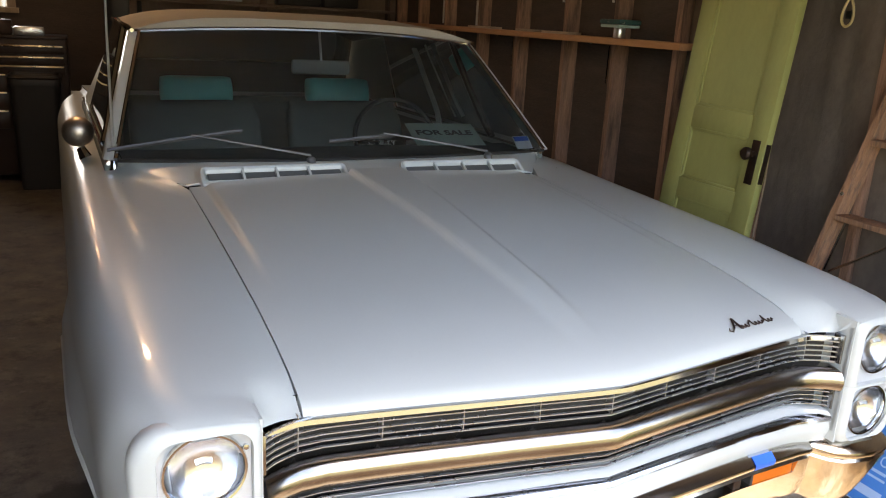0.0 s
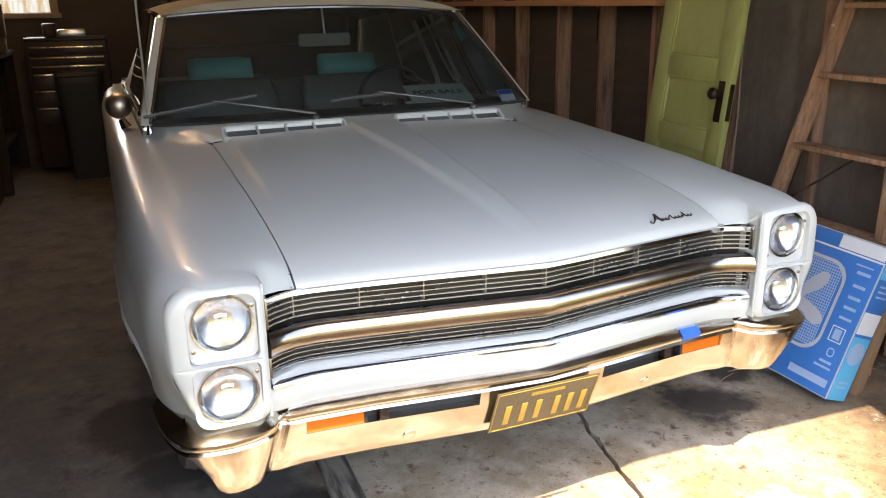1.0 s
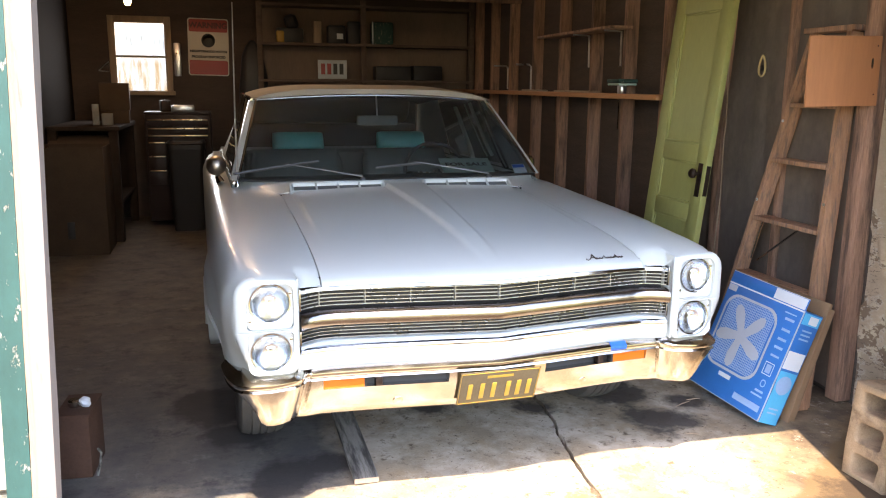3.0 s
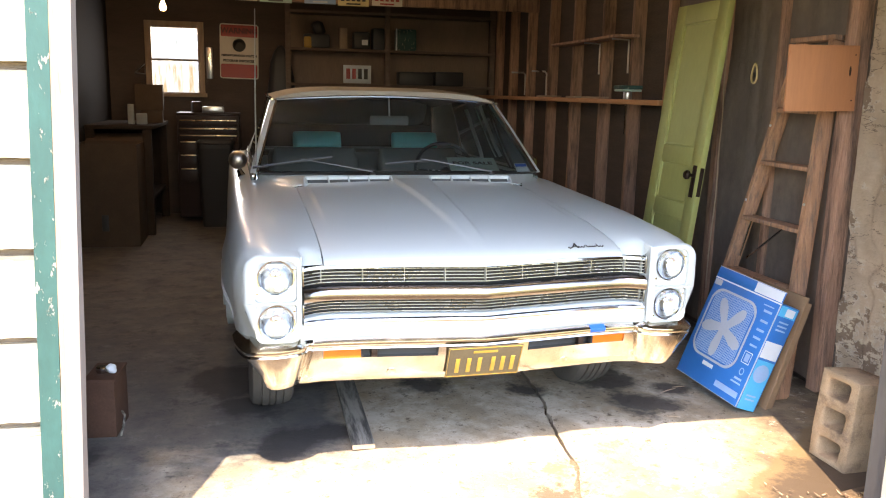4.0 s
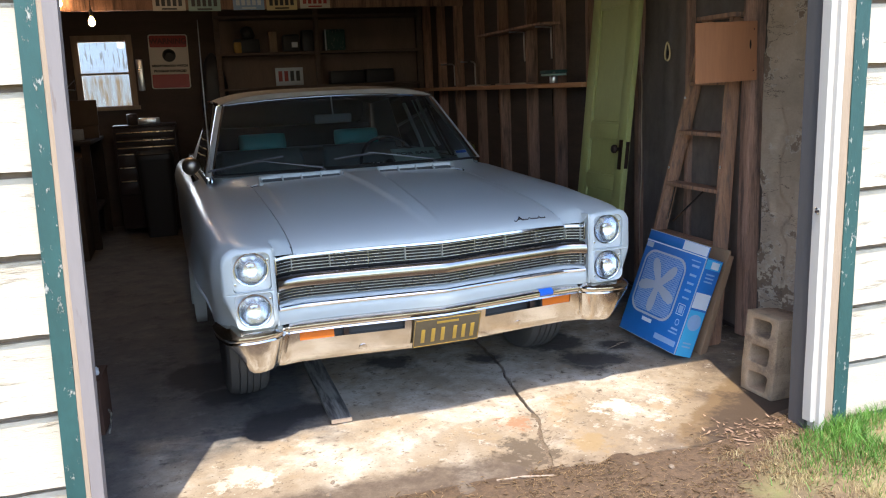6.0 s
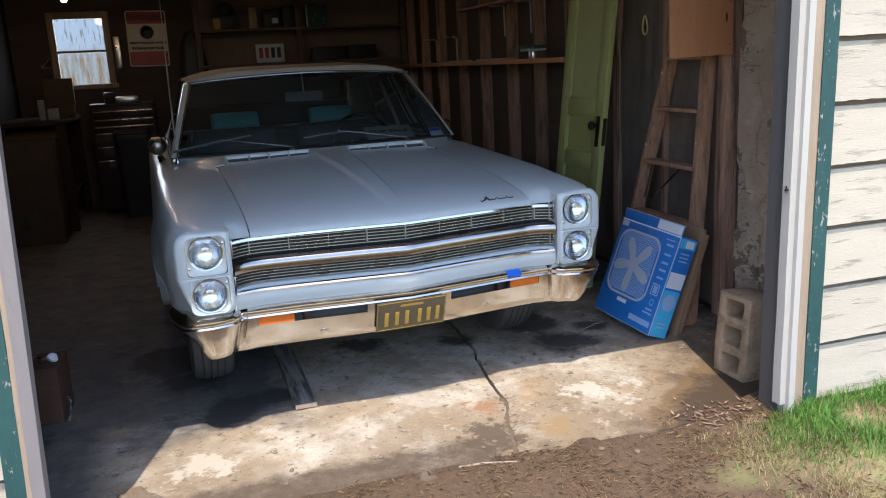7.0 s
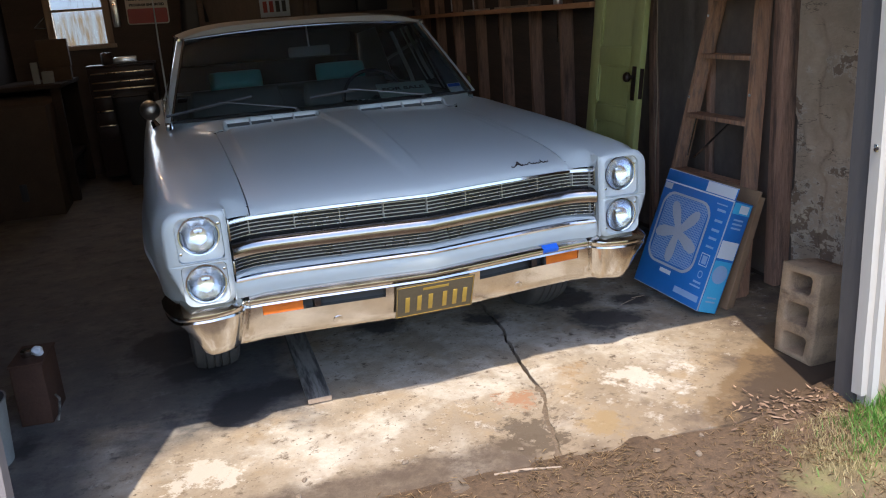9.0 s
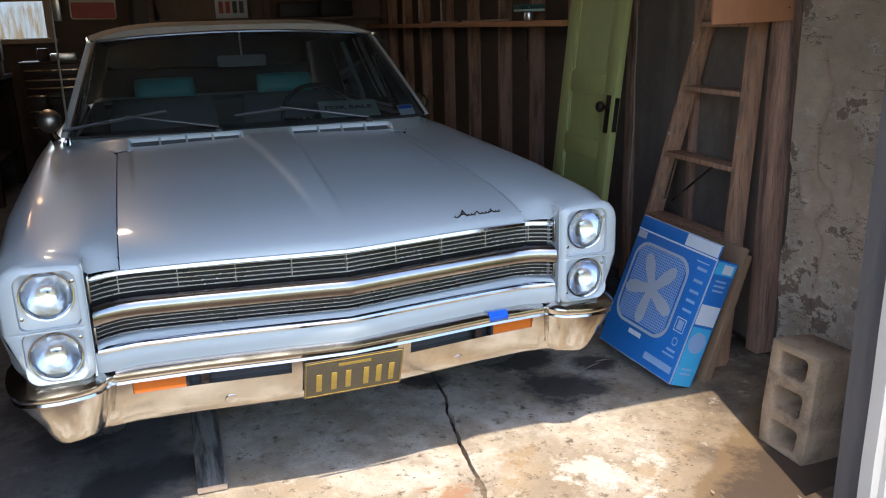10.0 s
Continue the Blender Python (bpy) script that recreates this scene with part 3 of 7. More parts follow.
def ground_mat():
    """Straw-coloured winter lawn, with dark bare earth before the slab."""
    m = mat("yard_earth_and_dry_grass", (0.25, 0.19, 0.095), 0.95, var=0.45, scale=14, fine=120, bump=0.3, other=(0.2, 0.21, 0.065), cover=0.5, oscale=2.2)
    t = m.node_tree
    n, link = t.nodes, t.links.new
    b = n["Principled BSDF"]
    col = b.inputs["Base Color"].links[0].from_socket
    tc, nz, far, add, rp, mx, n2, r2 = (n.new(k) for k in ("ShaderNodeTexCoord", "ShaderNodeTexNoise", "ShaderNodeVectorMath", "ShaderNodeMath", "ShaderNodeValToRGB", "ShaderNodeMix", "ShaderNodeTexNoise", "ShaderNodeValToRGB"))
    nz.inputs["Scale"].default_value, nz.inputs["Detail"].default_value = 2.6, 8
    n2.inputs["Scale"].default_value, n2.inputs["Detail"].default_value, n2.inputs["Roughness"].default_value = 30, 14, 0.9
    far.operation, far.inputs[1].default_value = "DISTANCE", (-0.35, -0.7, 0)
    add.operation = "MULTIPLY_ADD"
    add.inputs[1].default_value = 1.6
    rp.color_ramp.elements[0].position, rp.color_ramp.elements[1].position = 0.64, 0.78
    rp.color_ramp.elements[0].color, rp.color_ramp.elements[1].color = (1, 1, 1, 1), (0, 0, 0, 1)
    r2.color_ramp.elements[0].position, r2.color_ramp.elements[1].position = 0.34, 0.68
    r2.color_ramp.elements[0].color, r2.color_ramp.elements[1].color = (0.03, 0.018, 0.01, 1), (0.19, 0.116, 0.06, 1)
    half = n.new("ShaderNodeMath")
    half.operation, half.inputs[1].default_value = "MULTIPLY", 0.28
    mx.data_type = "RGBA"
    for x in (nz, n2):
        link(tc.outputs["Object"], x.inputs["Vector"])
    link(tc.outputs["Object"], far.inputs[0])
    link(nz.outputs["Fac"], add.inputs[0])
    link(far.outputs["Value"], half.inputs[0])
    add.inputs[2].default_value = 0.0
    total = n.new("ShaderNodeMath")
    total.operation = "ADD"
    add.inputs[1].default_value = 0.55
    link(add.outputs[0], total.inputs[0])
    by_post, reach, nearest = n.new("ShaderNodeVectorMath"), n.new("ShaderNodeMath"), n.new("ShaderNodeMath")
    by_post.operation, by_post.inputs[1].default_value = "DISTANCE", (1.08, -0.6, 0)
    reach.operation, reach.inputs[1].default_value = "MULTIPLY", 1.5
    nearest.operation = "MINIMUM"
    link(tc.outputs["Object"], by_post.inputs[0])
    link(by_post.outputs["Value"], reach.inputs[0])
    link(half.outputs[0], nearest.inputs[0])
    link(reach.outputs[0], nearest.inputs[1])
    link(nearest.outputs[0], total.inputs[1])
    link(total.outputs[0], rp.inputs[0])
    link(n2.outputs["Fac"], r2.inputs[0])
    link(rp.outputs[0], mx.inputs[0])
    link(col, mx.inputs[6])
    link(r2.outputs[0], mx.inputs[7])
    link(mx.outputs[2], b.inputs["Base Color"])
    return m


GROUND = ground_mat()
ground()


def wall(name, label, bm, material):
    return tagged(part(name, bm, material), label, "wall", kind="structure")


TOP = 3.05
# brown wall core, seen through the lap gaps as the boards' painted shadow
LAP_SHADE = mat("lap_shade_brown", (0.2, 0.15, 0.11), 0.9, var=0.3, scale=5, fine=40, bump=0.2, stretch=(0.5, 1, 4))
bm = bmesh.new()
put_box(bm, LEFT - 0.12, JL - 0.06, FRONT + 0.03, FRONT + 0.13, 0.02, TOP)
left_front = wall("wall_front_1", "white clapboard front wall with flaking paint", bm, LAP_SHADE)
bm = bmesh.new()
put_box(bm, JR + 0.045, RIGHT + 0.12, FRONT + 0.03, FRONT + 0.09, 0.02, TOP)
right_front = wall("wall_front_2", "white clapboard front wall beside the grass", bm, LAP_SHADE)
bm = bmesh.new()
put_box(bm, JL - 0.06, JR + 0.045, FRONT + 0.03, FRONT + 0.13, LINTEL, TOP)
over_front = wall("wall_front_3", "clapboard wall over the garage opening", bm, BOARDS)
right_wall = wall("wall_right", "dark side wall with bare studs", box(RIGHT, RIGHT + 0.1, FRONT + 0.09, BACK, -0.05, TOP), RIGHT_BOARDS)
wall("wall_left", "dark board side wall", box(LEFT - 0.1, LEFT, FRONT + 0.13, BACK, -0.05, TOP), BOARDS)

# back wall with the window's opening
WX0, WX1, WZ0, WZ1 = -2.15, -1.6, 1.42, 2.16
bm = bmesh.new()
put_box(bm, LEFT - 0.1, WX0, BACK, BACK + 0.1, -0.05, TOP)
put_box(bm, WX1, RIGHT + 0.1, BACK, BACK + 0.1, -0.05, TOP)
put_box(bm, WX0, WX1, BACK, BACK + 0.1, -0.05, WZ0)
put_box(bm, WX0, WX1, BACK, BACK + 0.1, WZ1, TOP)
wall("wall_back", "brown board back wall with a small window", bm, BACK_BOARDS)

# ceiling stays out of view; its pale colour is set to bounce light inside
bm = bmesh.new()
put_box(bm, LEFT - 0.3, RIGHT + 0.3, FRONT - 0.0, BACK + 0.2, TOP, TOP + 0.06)
for k in range(13):
    y = -0.4 + k * 0.6
    put_box(bm, LEFT, RIGHT, y, y + 0.045, TOP - 0.12, TOP)
tagged(part("ceiling", bm, CEILING), "bare wooden rafters and roof boards", "ceiling", kind="structure")


def clapboards(parent, x0, x1, z0, z1, first):
    """Lapped boards: each leans out at its lower edge; a brown gap stands in for its shadow."""
    z = first
    while z < z1:
        top = min(z + 0.213, z1)
        bm = bmesh.new()
        n = 60
        rows = []
        for i in range(n + 1):
            x = x0 + (x1 - x0) * i / n
            w = 0.003 * noise.noise((x * 3, z * 7, 1)) + 0.003 * noise.noise((x * 23, z * 7, 4))
            rows.append([Vector((x, FRONT + 0.03, z + w)), Vector((x, FRONT - 0.004, z + w)), Vector((x, FRONT - 0.002, z + 0.012 + w)), Vector((x, FRONT + 0.014, top)), Vector((x, FRONT + 0.03, top))])
        skin(bm, rows, close=True, caps=True)
        part("clapboard", bm, SIDING, parent)
        z += 0.234


def corner_post(name, label, x0, x1, y0, y1, z0, z1, material, lean=0.0):
    bm = bmesh.new()
    rows = []
    for k in range(13):
        z = z0 + (z1 - z0) * k / 12
        d = lean * (z - 1.0)
        j = [0.0025 * noise.noise((x0 * 9 + q, z * 5, q)) for q in range(4)]
        rows.append([Vector((x0 + d + j[0], y0, z)), Vector((x1 + d + j[1], y0, z)), Vector((x1 + d + j[2], y1, z)), Vector((x0 + d + j[3], y1, z))])
    skin(bm, rows, close=True, caps=True)
    return tagged(part(name, bm, material), label, "trim", kind="structure")


LEAN, RLEAN = 0.034, 0.004
corner_post("trim_1", "flaking green corner board beside the opening", JL - 0.112, JL - 0.06, FRONT - 0.02, FRONT + 0.03, -0.02, LINTEL + 0.1, GREEN_TRIM, LEAN)
corner_post("trim_2", "pinkish white painted jamb with worn brown edge", JL - 0.045, JL - 0.008, FRONT - 0.025, FRONT + 0.029, -0.02, LINTEL, WORN_TRIM, LEAN)
corner_post("trim_3", "bare wood strip along the white jamb", JL - 0.06, JL - 0.045, FRONT - 0.018, FRONT + 0.03, -0.02, LINTEL, TAN_TRIM, LEAN)
corner_post("trim_4", "white painted jamb at the opening", JR + 0.047, JR + 0.074, FRONT - 0.03, FRONT + 0.03, -0.02, LINTEL, WHITE_TRIM, RLEAN)
corner_post("trim_9", "white painted door stop at the opening", JR + 0.02, JR + 0.047, FRONT - 0.012, FRONT + 0.03, 0.1, LINTEL, WHITE_TRIM, RLEAN)
corner_post("trim_10", "dark grey lining board inside the opening", JR + 0.03, JR + 0.045, FRONT + 0.032, FRONT + 0.12, 0.0, LINTEL, GREY_LINING, RLEAN)
corner_post("trim_5", "bare tan wood strip beside the white jamb", JR + 0.074, JR + 0.126, FRONT - 0.015, FRONT + 0.03, 0.0, LINTEL, TAN_TRIM, RLEAN)
corner_post("trim_6", "flaking green corner board beside the siding", JR + 0.126, JR + 0.19, FRONT - 0.02, FRONT + 0.03, 0.05, LINTEL + 0.1, GREEN_TRIM, RLEAN)
corner_post("trim_8", "white head trim over the opening", JL - 0.1, JR + 0.1, FRONT - 0.02, FRONT + 0.13, LINTEL - 0.09, LINTEL, WHITE_TRIM)

WIPER = mat("dull_wiper_metal", (0.17, 0.175, 0.19), 0.45, 0.7, var=0.1, bump=0.0)
PRINT_CARD = mat("pale_green_card", (0.36, 0.5, 0.46), 0.6, var=0.05, bump=0.0)

BAR_CHROME = mat("aged_grille_chrome", (0.36, 0.345, 0.335), 0.19, 1.0, var=0.12, scale=14, fine=90, bump=0.01, rvar=0.08)
MIRROR_SHELL = mat("tarnished_mirror_shell", (0.5, 0.43, 0.36), 0.4, 1.0, var=0.25, scale=30, fine=90, bump=0.01, rvar=0.1)
MIRROR_BACK = mat("grey_mirror_shell", (0.3, 0.3, 0.27), 0.8, var=0.1, bump=0.0)
GRILLE_BAR = mat("bright_grille_metal", (0.5, 0.52, 0.55), 0.28, 0.8, var=0.08, bump=0.0)
BEZEL = mat("bright_lamp_surround", (0.56, 0.6, 0.63), 0.3, 0.3, var=0.05, bump=0.0)
VENT_GREY = mat("grey_vent_pan", (0.085, 0.09, 0.092), 0.6, var=0.15, bump=0.02)
TAPE_GREY = mat("dusty_tape", (0.2, 0.24, 0.3), 0.6, var=0.15, bump=0.05)

# ---- the car: a pale 1960s saloon, nose towards the opening ----
car = thing("car", "pale blue-white 1960s two-door sedan with chrome front, parked in the garage", "car", pose(-0.046, -0.002, 0, 0, 0, 2.4))


def half_width(y):
    return lerp([(-0.022, 0.908), (-0.004, 0.918), (0.03, 0.927), (0.1, 0.947), (0.3, 0.97), (0.5, 0.982), (0.6, 0.985), (1, 0.988), (2.5, 0.985), (4, 0.975), (4.8, 0.93), (5.05, 0.88)], y)


def crown(y):
    return lerp([(-0.022, 0.888), (0.0, 0.8985), (0.05, 0.9065), (0.2, 0.919), (0.6, 0.943), (1.2, 0.967), (1.6, 0.985), (2.5, 0.985), (4.2, 0.96), (5.05, 0.9)], y)


def hood_z(s):
    """The bonnet's height along the car, s from its front lip."""
    return lerp([(0, 0.846), (0.012, 0.862), (0.04, 0.875), (0.1, 0.892), (0.2, 0.911), (0.35, 0.931), (0.6, 0.953), (0.9, 0.974), (1.2, 0.991), (1.5, 1.008)], s)


def lip_y(x):
    return -0.037 + 0.105 * (abs(x) / 0.62) ** 1.25


def gap_z(y):
    return hood_z(max(0.0, y - 0.068)) - 0.012


def arch(y, centre, r=0.365):
    """The wheel opening's edge; the front one sweeps forward to the bumper's tip."""
    if centre == FRONT_AXLE and y < centre:
        d = 1 - ((centre - y) / 0.64) ** 2
        return 0.55 + 0.145 * math.sqrt(d) if d > 0 else 0.0
    d = r * r - (y - centre) ** 2
    return 0.33 + math.sqrt(d) if d > 0 else 0.0


FRONT_AXLE, REAR_AXLE = 0.87, 3.87


def side_section(y):
    w, c = half_width(y), crown(y)
    k = smooth(1.3, 1.62, y)
    gx, gz = 0.6205 + 0.1665 * k, gap_z(y) if y < 1.3 else lerp([(1.3, gap_z(1.3)), (1.6, 1.02), (3.9, 1.0), (5.05, 0.93)], y)
    low = max(lerp([(0.0, 0.57), (0.15, 0.556), (0.23, 0.55), (1.2, 0.27), (5.1, 0.3)], y), arch(y, FRONT_AXLE), arch(y, REAR_AXLE))
    xc = min(0.86, w - 0.078)
    pts = [(gx - 0.0008, gz - 0.02)]
    for f, g in ((0, 0), (0.08, 0.24), (0.18, 0.48), (0.28, 0.66), (0.36, 0.76), (0.392, 0.785), (0.42, 0.81), (0.6, 0.92), (0.8, 0.985), (1, 1)):
        pts.append((gx + f * (xc - gx), gz + g * (c - gz)))
    t = 0.016 * smooth(0.1, 0.35, y)
    pts += [(w - 0.07 - t, c - 0.006), (w - 0.045 - t, c - 0.018), (w - 0.024 - t, c - 0.04), (w - 0.007 - t, c - 0.085)]
    for f, dx in ((0.12, 0.0 - t), (0.25, 0.002 - t), (0.38, -t), (0.5, -t), (0.62, -0.002 - t), (0.75, -0.004 - t), (0.85, -0.008 - t), (0.93, -0.01 - t), (1.0, -0.016 - t)):
        top = c - 0.085
        flare = 0.036 * smooth(0.15, 0.0, (top - low) * (1 - f)) * smooth(0.16, 0.5, y) * smooth(1.6, 1.15, y)
        pts.append((w + dx + flare, top + (low - top) * f))
    pts.append((w - 0.06, low))
    nose = smooth(0.22, 0.0, y)
    return [(x - 0.042 * nose * smooth(0.72, 0.565, z) if x > 0.8 else x, z) for x, z in pts]


def flank(side):
    ys = [-0.012, -0.004, 0.01, 0.03, 0.055, 0.065, 0.075, 0.09, 0.11, 0.135, 0.17, 0.23, 0.26, 0.3, 0.35, 0.4, 0.45, 0.52, 0.6, 0.7, 0.8] + [FRONT_AXLE + 0.365 * math.sin(math.pi * k / 16) for k in range(9)] + [1.3, 1.4, 1.5, 1.6, 2, 2.5, 3, 3.3, 3.45]
    ys += [REAR_AXLE - 0.365 * math.cos(math.pi * k / 10) for k in range(11)] + [4.4, 4.7, 4.9, 5.05]
    nose = [(0.62, 0.066), (0.66, 0.06), (0.688, 0.048), (0.7025, 0.04), (0.708, -0.012)]

    def at(x, y, z):
        yy = max(y, lerp(nose, x))
        if x < 0.7065 and z > 0.83:  # the leading edge turns down to the bright strip
            z = z - (z - 0.836) * (1 - math.sqrt(smooth(-0.004, 0.075, yy - lerp(nose, x)))) * smooth(0.7065, 0.7035, x)
        return Vector((side * x, yy, z))

    return skin(bmesh.new(), [[at(x, y, z) for x, z in side_section(y)] for y in ys])


for side in (-1, 1):
    fender = part("fender", flank(side), PAINT, car, angle=60)
    # rolled lip round the front wheel opening
    pts = []
    for y in [0.24 + 0.63 * k / 14 for k in range(15)] + [FRONT_AXLE + 0.362 * math.sin(math.pi * k / 24) for k in range(1, 12)]:
        pts.append((side * (half_width(y) - 0.03 + 0.036 * smooth(0.16, 0.5, y)), y, arch(y, FRONT_AXLE)))
    part("wheel_lip", rod(pts, 0.008, 6), PAINT, fender)

# bonnet with a tapering raised spine
bm = bmesh.new()
rows = []
for s in [0, 0.004, 0.012, 0.025, 0.04, 0.07, 0.1, 0.15, 0.2, 0.28, 0.36, 0.46, 0.56, 0.68, 0.8, 0.92, 1.04, 1.16, 1.26, 1.34]:
    row = []
    for k in range(-84, 85):
        x = 0.6168 * k / 84
        y0 = lip_y(x)
        y = y0 + s / 1.34 * (1.335 - y0)
        z = hood_z(y - y0) - 0.012 * (abs(x) / 0.614) ** 3
        hw = 0.012 + 0.085 * (y / 1.33)
        z += 0.014 * smooth(0.05, 0.5, s) * smooth(hw + 0.009 + 0.02 * smooth(0.9, 0.1, s), hw - 0.004, abs(x))
        z += 0.011 * smooth(0.35, 1.1, s) * smooth(0.572, 0.556, abs(x))
        row.append(Vector((x, y, z)))
    rows.append(row)
rows.insert(0, [Vector((p.x, p.y + 0.03, p.z - 0.004)) for p in rows[0]])
rows = [[Vector((r[0].x, r[0].y, r[0].z - 0.02))] + r + [Vector((r[-1].x, r[-1].y, r[-1].z - 0.02))] for r in rows]
skin(bm, rows)
hood = part("hood", bm, PAINT, car, angle=50)
# bright strip along the bonnet's front edge
bm = bmesh.new()
rows = []
for k in range(-36, 37):
    x = 0.703 * k / 36
    y = lip_y(min(abs(x), 0.62)) - 0.006 - 0.016 * smooth(0.62, 0.7, abs(x))
    z = 0.846 - 0.012 * (min(abs(x), 0.62) / 0.614) ** 3 - 0.012 * smooth(0.68, 0.703, abs(x))
    rows.append([Vector((x, y + 0.02, z + 0.001)), Vector((x, y - 0.004, z - 0.001)), Vector((x, y - 0.006, z - 0.01)), Vector((x, y + 0.02, z - 0.014))])
skin(bm, rows, close=True, caps=True)
part("hood_trim", bm, CHROME, hood, "chrome strip along the bonnet edge")

# badge: a flowing script shape in dark metal
def script_pt(x, h):
    y = lip_y(x) + 0.042 + h * 1.35
    return (x, y, hood_z(y - lip_y(x)) - 0.012 * (x / 0.614) ** 3 + 0.004)


bm = bmesh.new()
put_rod(bm, [script_pt(0.383 + dx, h) for dx, h in ((-0.006, 0.006), (-0.012, 0.001), (-0.004, -0.003), (0.01, 0.004), (0.022, 0.016), (0.03, 0.026))], [0.0012, 0.0018, 0.0018, 0.0022, 0.0026, 0.0026], 5)
put_rod(bm, [script_pt(0.383 + dx, h) for dx, h in ((0.03, 0.026), (0.031, 0.014), (0.033, 0.001), (0.038, 0.0))], 0.0026, 5)
put_rod(bm, [script_pt(0.383 + dx, h) for dx, h in ((0.012, 0.008), (0.034, 0.01))], 0.0014, 5)
wave = []
for k in range(100):
    u = k / 99
    tall = 0.012 * (math.exp(-((u - 0.3) / 0.035) ** 2) + math.exp(-((u - 0.74) / 0.035) ** 2))
    wave.append(script_pt(0.42 + 0.125 * u + 0.002 * math.cos(u * 60), 0.0035 + 0.0038 * math.sin(u * 60) + tall))
put_rod(bm, wave, 0.0017, 5)
part("badge", bm, IRON, hood, "dark script badge")


# grille: two banks of thin bars, a chrome bar between, all bowed to the middle
def grille_y(x):
    return lerp([(0, -0.022), (0.2, 0.008), (0.45, 0.042), (0.58, 0.056), (0.63, 0.052), (0.67, 0.035), (0.70, 0.012)], abs(x))


grille = part("grille", skin(bmesh.new(), [[Vector((x, grille_y(x) + 0.055, 0.63)), Vector((x, grille_y(x) + 0.055, 0.86))] for x in np.linspace(-0.7, 0.7, 41)]), BLACK, car)
XS = list(np.linspace(-0.698, 0.698, 61))


def sweep(profile, dy=0.0, dz=0.0, xs=XS, fy=grille_y):
    """A section of (forward, z) swept across the nose along the grille's bow."""
    return skin(bmesh.new(), [[Vector((x, fy(x) + dy - n, z + dz)) for n, z in profile] for x in xs], close=True, caps=True)


for z in (0.77, 0.783, 0.796, 0.809, 0.822, 0.834):
    part("bar", sweep([(0.003, z - 0.0012), (0.0085, z - 0.0014), (0.0085, z + 0.001), (0.003, z + 0.0012)], 0.016), GRILLE_BAR, grille)
for z in (0.654, 0.666, 0.678, 0.69):
    part("bar", sweep([(0.003, z - 0.0011), (0.0085, z - 0.0013), (0.0085, z + 0.0009), (0.003, z + 0.0011)], 0.016), GRILLE_BAR, grille)
for side in (-1, 1):
    for z0, z1 in ((0.768, 0.842), (0.648, 0.697)):
        part("end_bracket", box(side * 0.699 - 0.003, side * 0.699 + 0.003, 0.012, 0.04, z0, z1, 0.001), BAR_CHROME, grille)
for k in range(-4, 5):
    x = 0.157 * k
    part("divider", box(x - 0.0009, x + 0.0009, grille_y(x) + 0.008, grille_y(x) + 0.03, 0.772, 0.841), GRILLE_BAR, grille)
part("centre_bar", sweep([(-0.03, 0.7), (0.006, 0.7), (0.017, 0.705), (0.021, 0.713), (0.0225, 0.722), (0.022, 0.731), (0.019, 0.74), (0.013, 0.748), (0.003, 0.754), (-0.012, 0.757), (-0.03, 0.758)]), BAR_CHROME, grille, "broad chrome bar")
part("lower_ledge", sweep([(-0.04, 0.645), (-0.005, 0.641), (0.008, 0.63), (0.008, 0.618), (-0.04, 0.61)]), PAINT, grille)
low_y = lambda x: lerp([(0, -0.034), (0.2, -0.01), (0.45, 0.018), (0.6, 0.028), (0.70, 0.012)], abs(x))
part("lower_trim", sweep([(-0.01, 0.634), (0.006, 0.632), (0.01, 0.626), (0.006, 0.619), (-0.01, 0.617)], fy=low_y), CHROME, grille, "thin chrome strip")
valance = part("valance", skin(bmesh.new(), [[Vector((x, low_y(x) + d, z)) for d, z in ((0.004, 0.622), (0.001, 0.61), (-0.001, 0.598), (0.0, 0.586), (0.004, 0.572), (0.01, 0.558))] for x in np.linspace(-0.72, 0.72, 41)]), PAINT, car)


# lamp pods
def corners(w, h, rs, n=6):
    """Outline of w x h about the origin with a radius for each corner, from the top right round by the top left."""
    out = []
    for (sx, sy, a0), r in zip(((1, 1, 0), (-1, 1, 90), (-1, -1, 180), (1, -1, 270)), rs):
        for k in range(n):
            a = radians(a0 + 90 * k / (n - 1))
            out.append((sx * (w / 2 - r) + r * math.cos(a), sy * (h / 2 - r) + r * math.sin(a)))
    return out


def nose_top(x):
    """Height of the fender's skin just behind the lamps."""
    return lerp(side_section(0.0)[1:11], x)


POD_SPLIT = 0.716


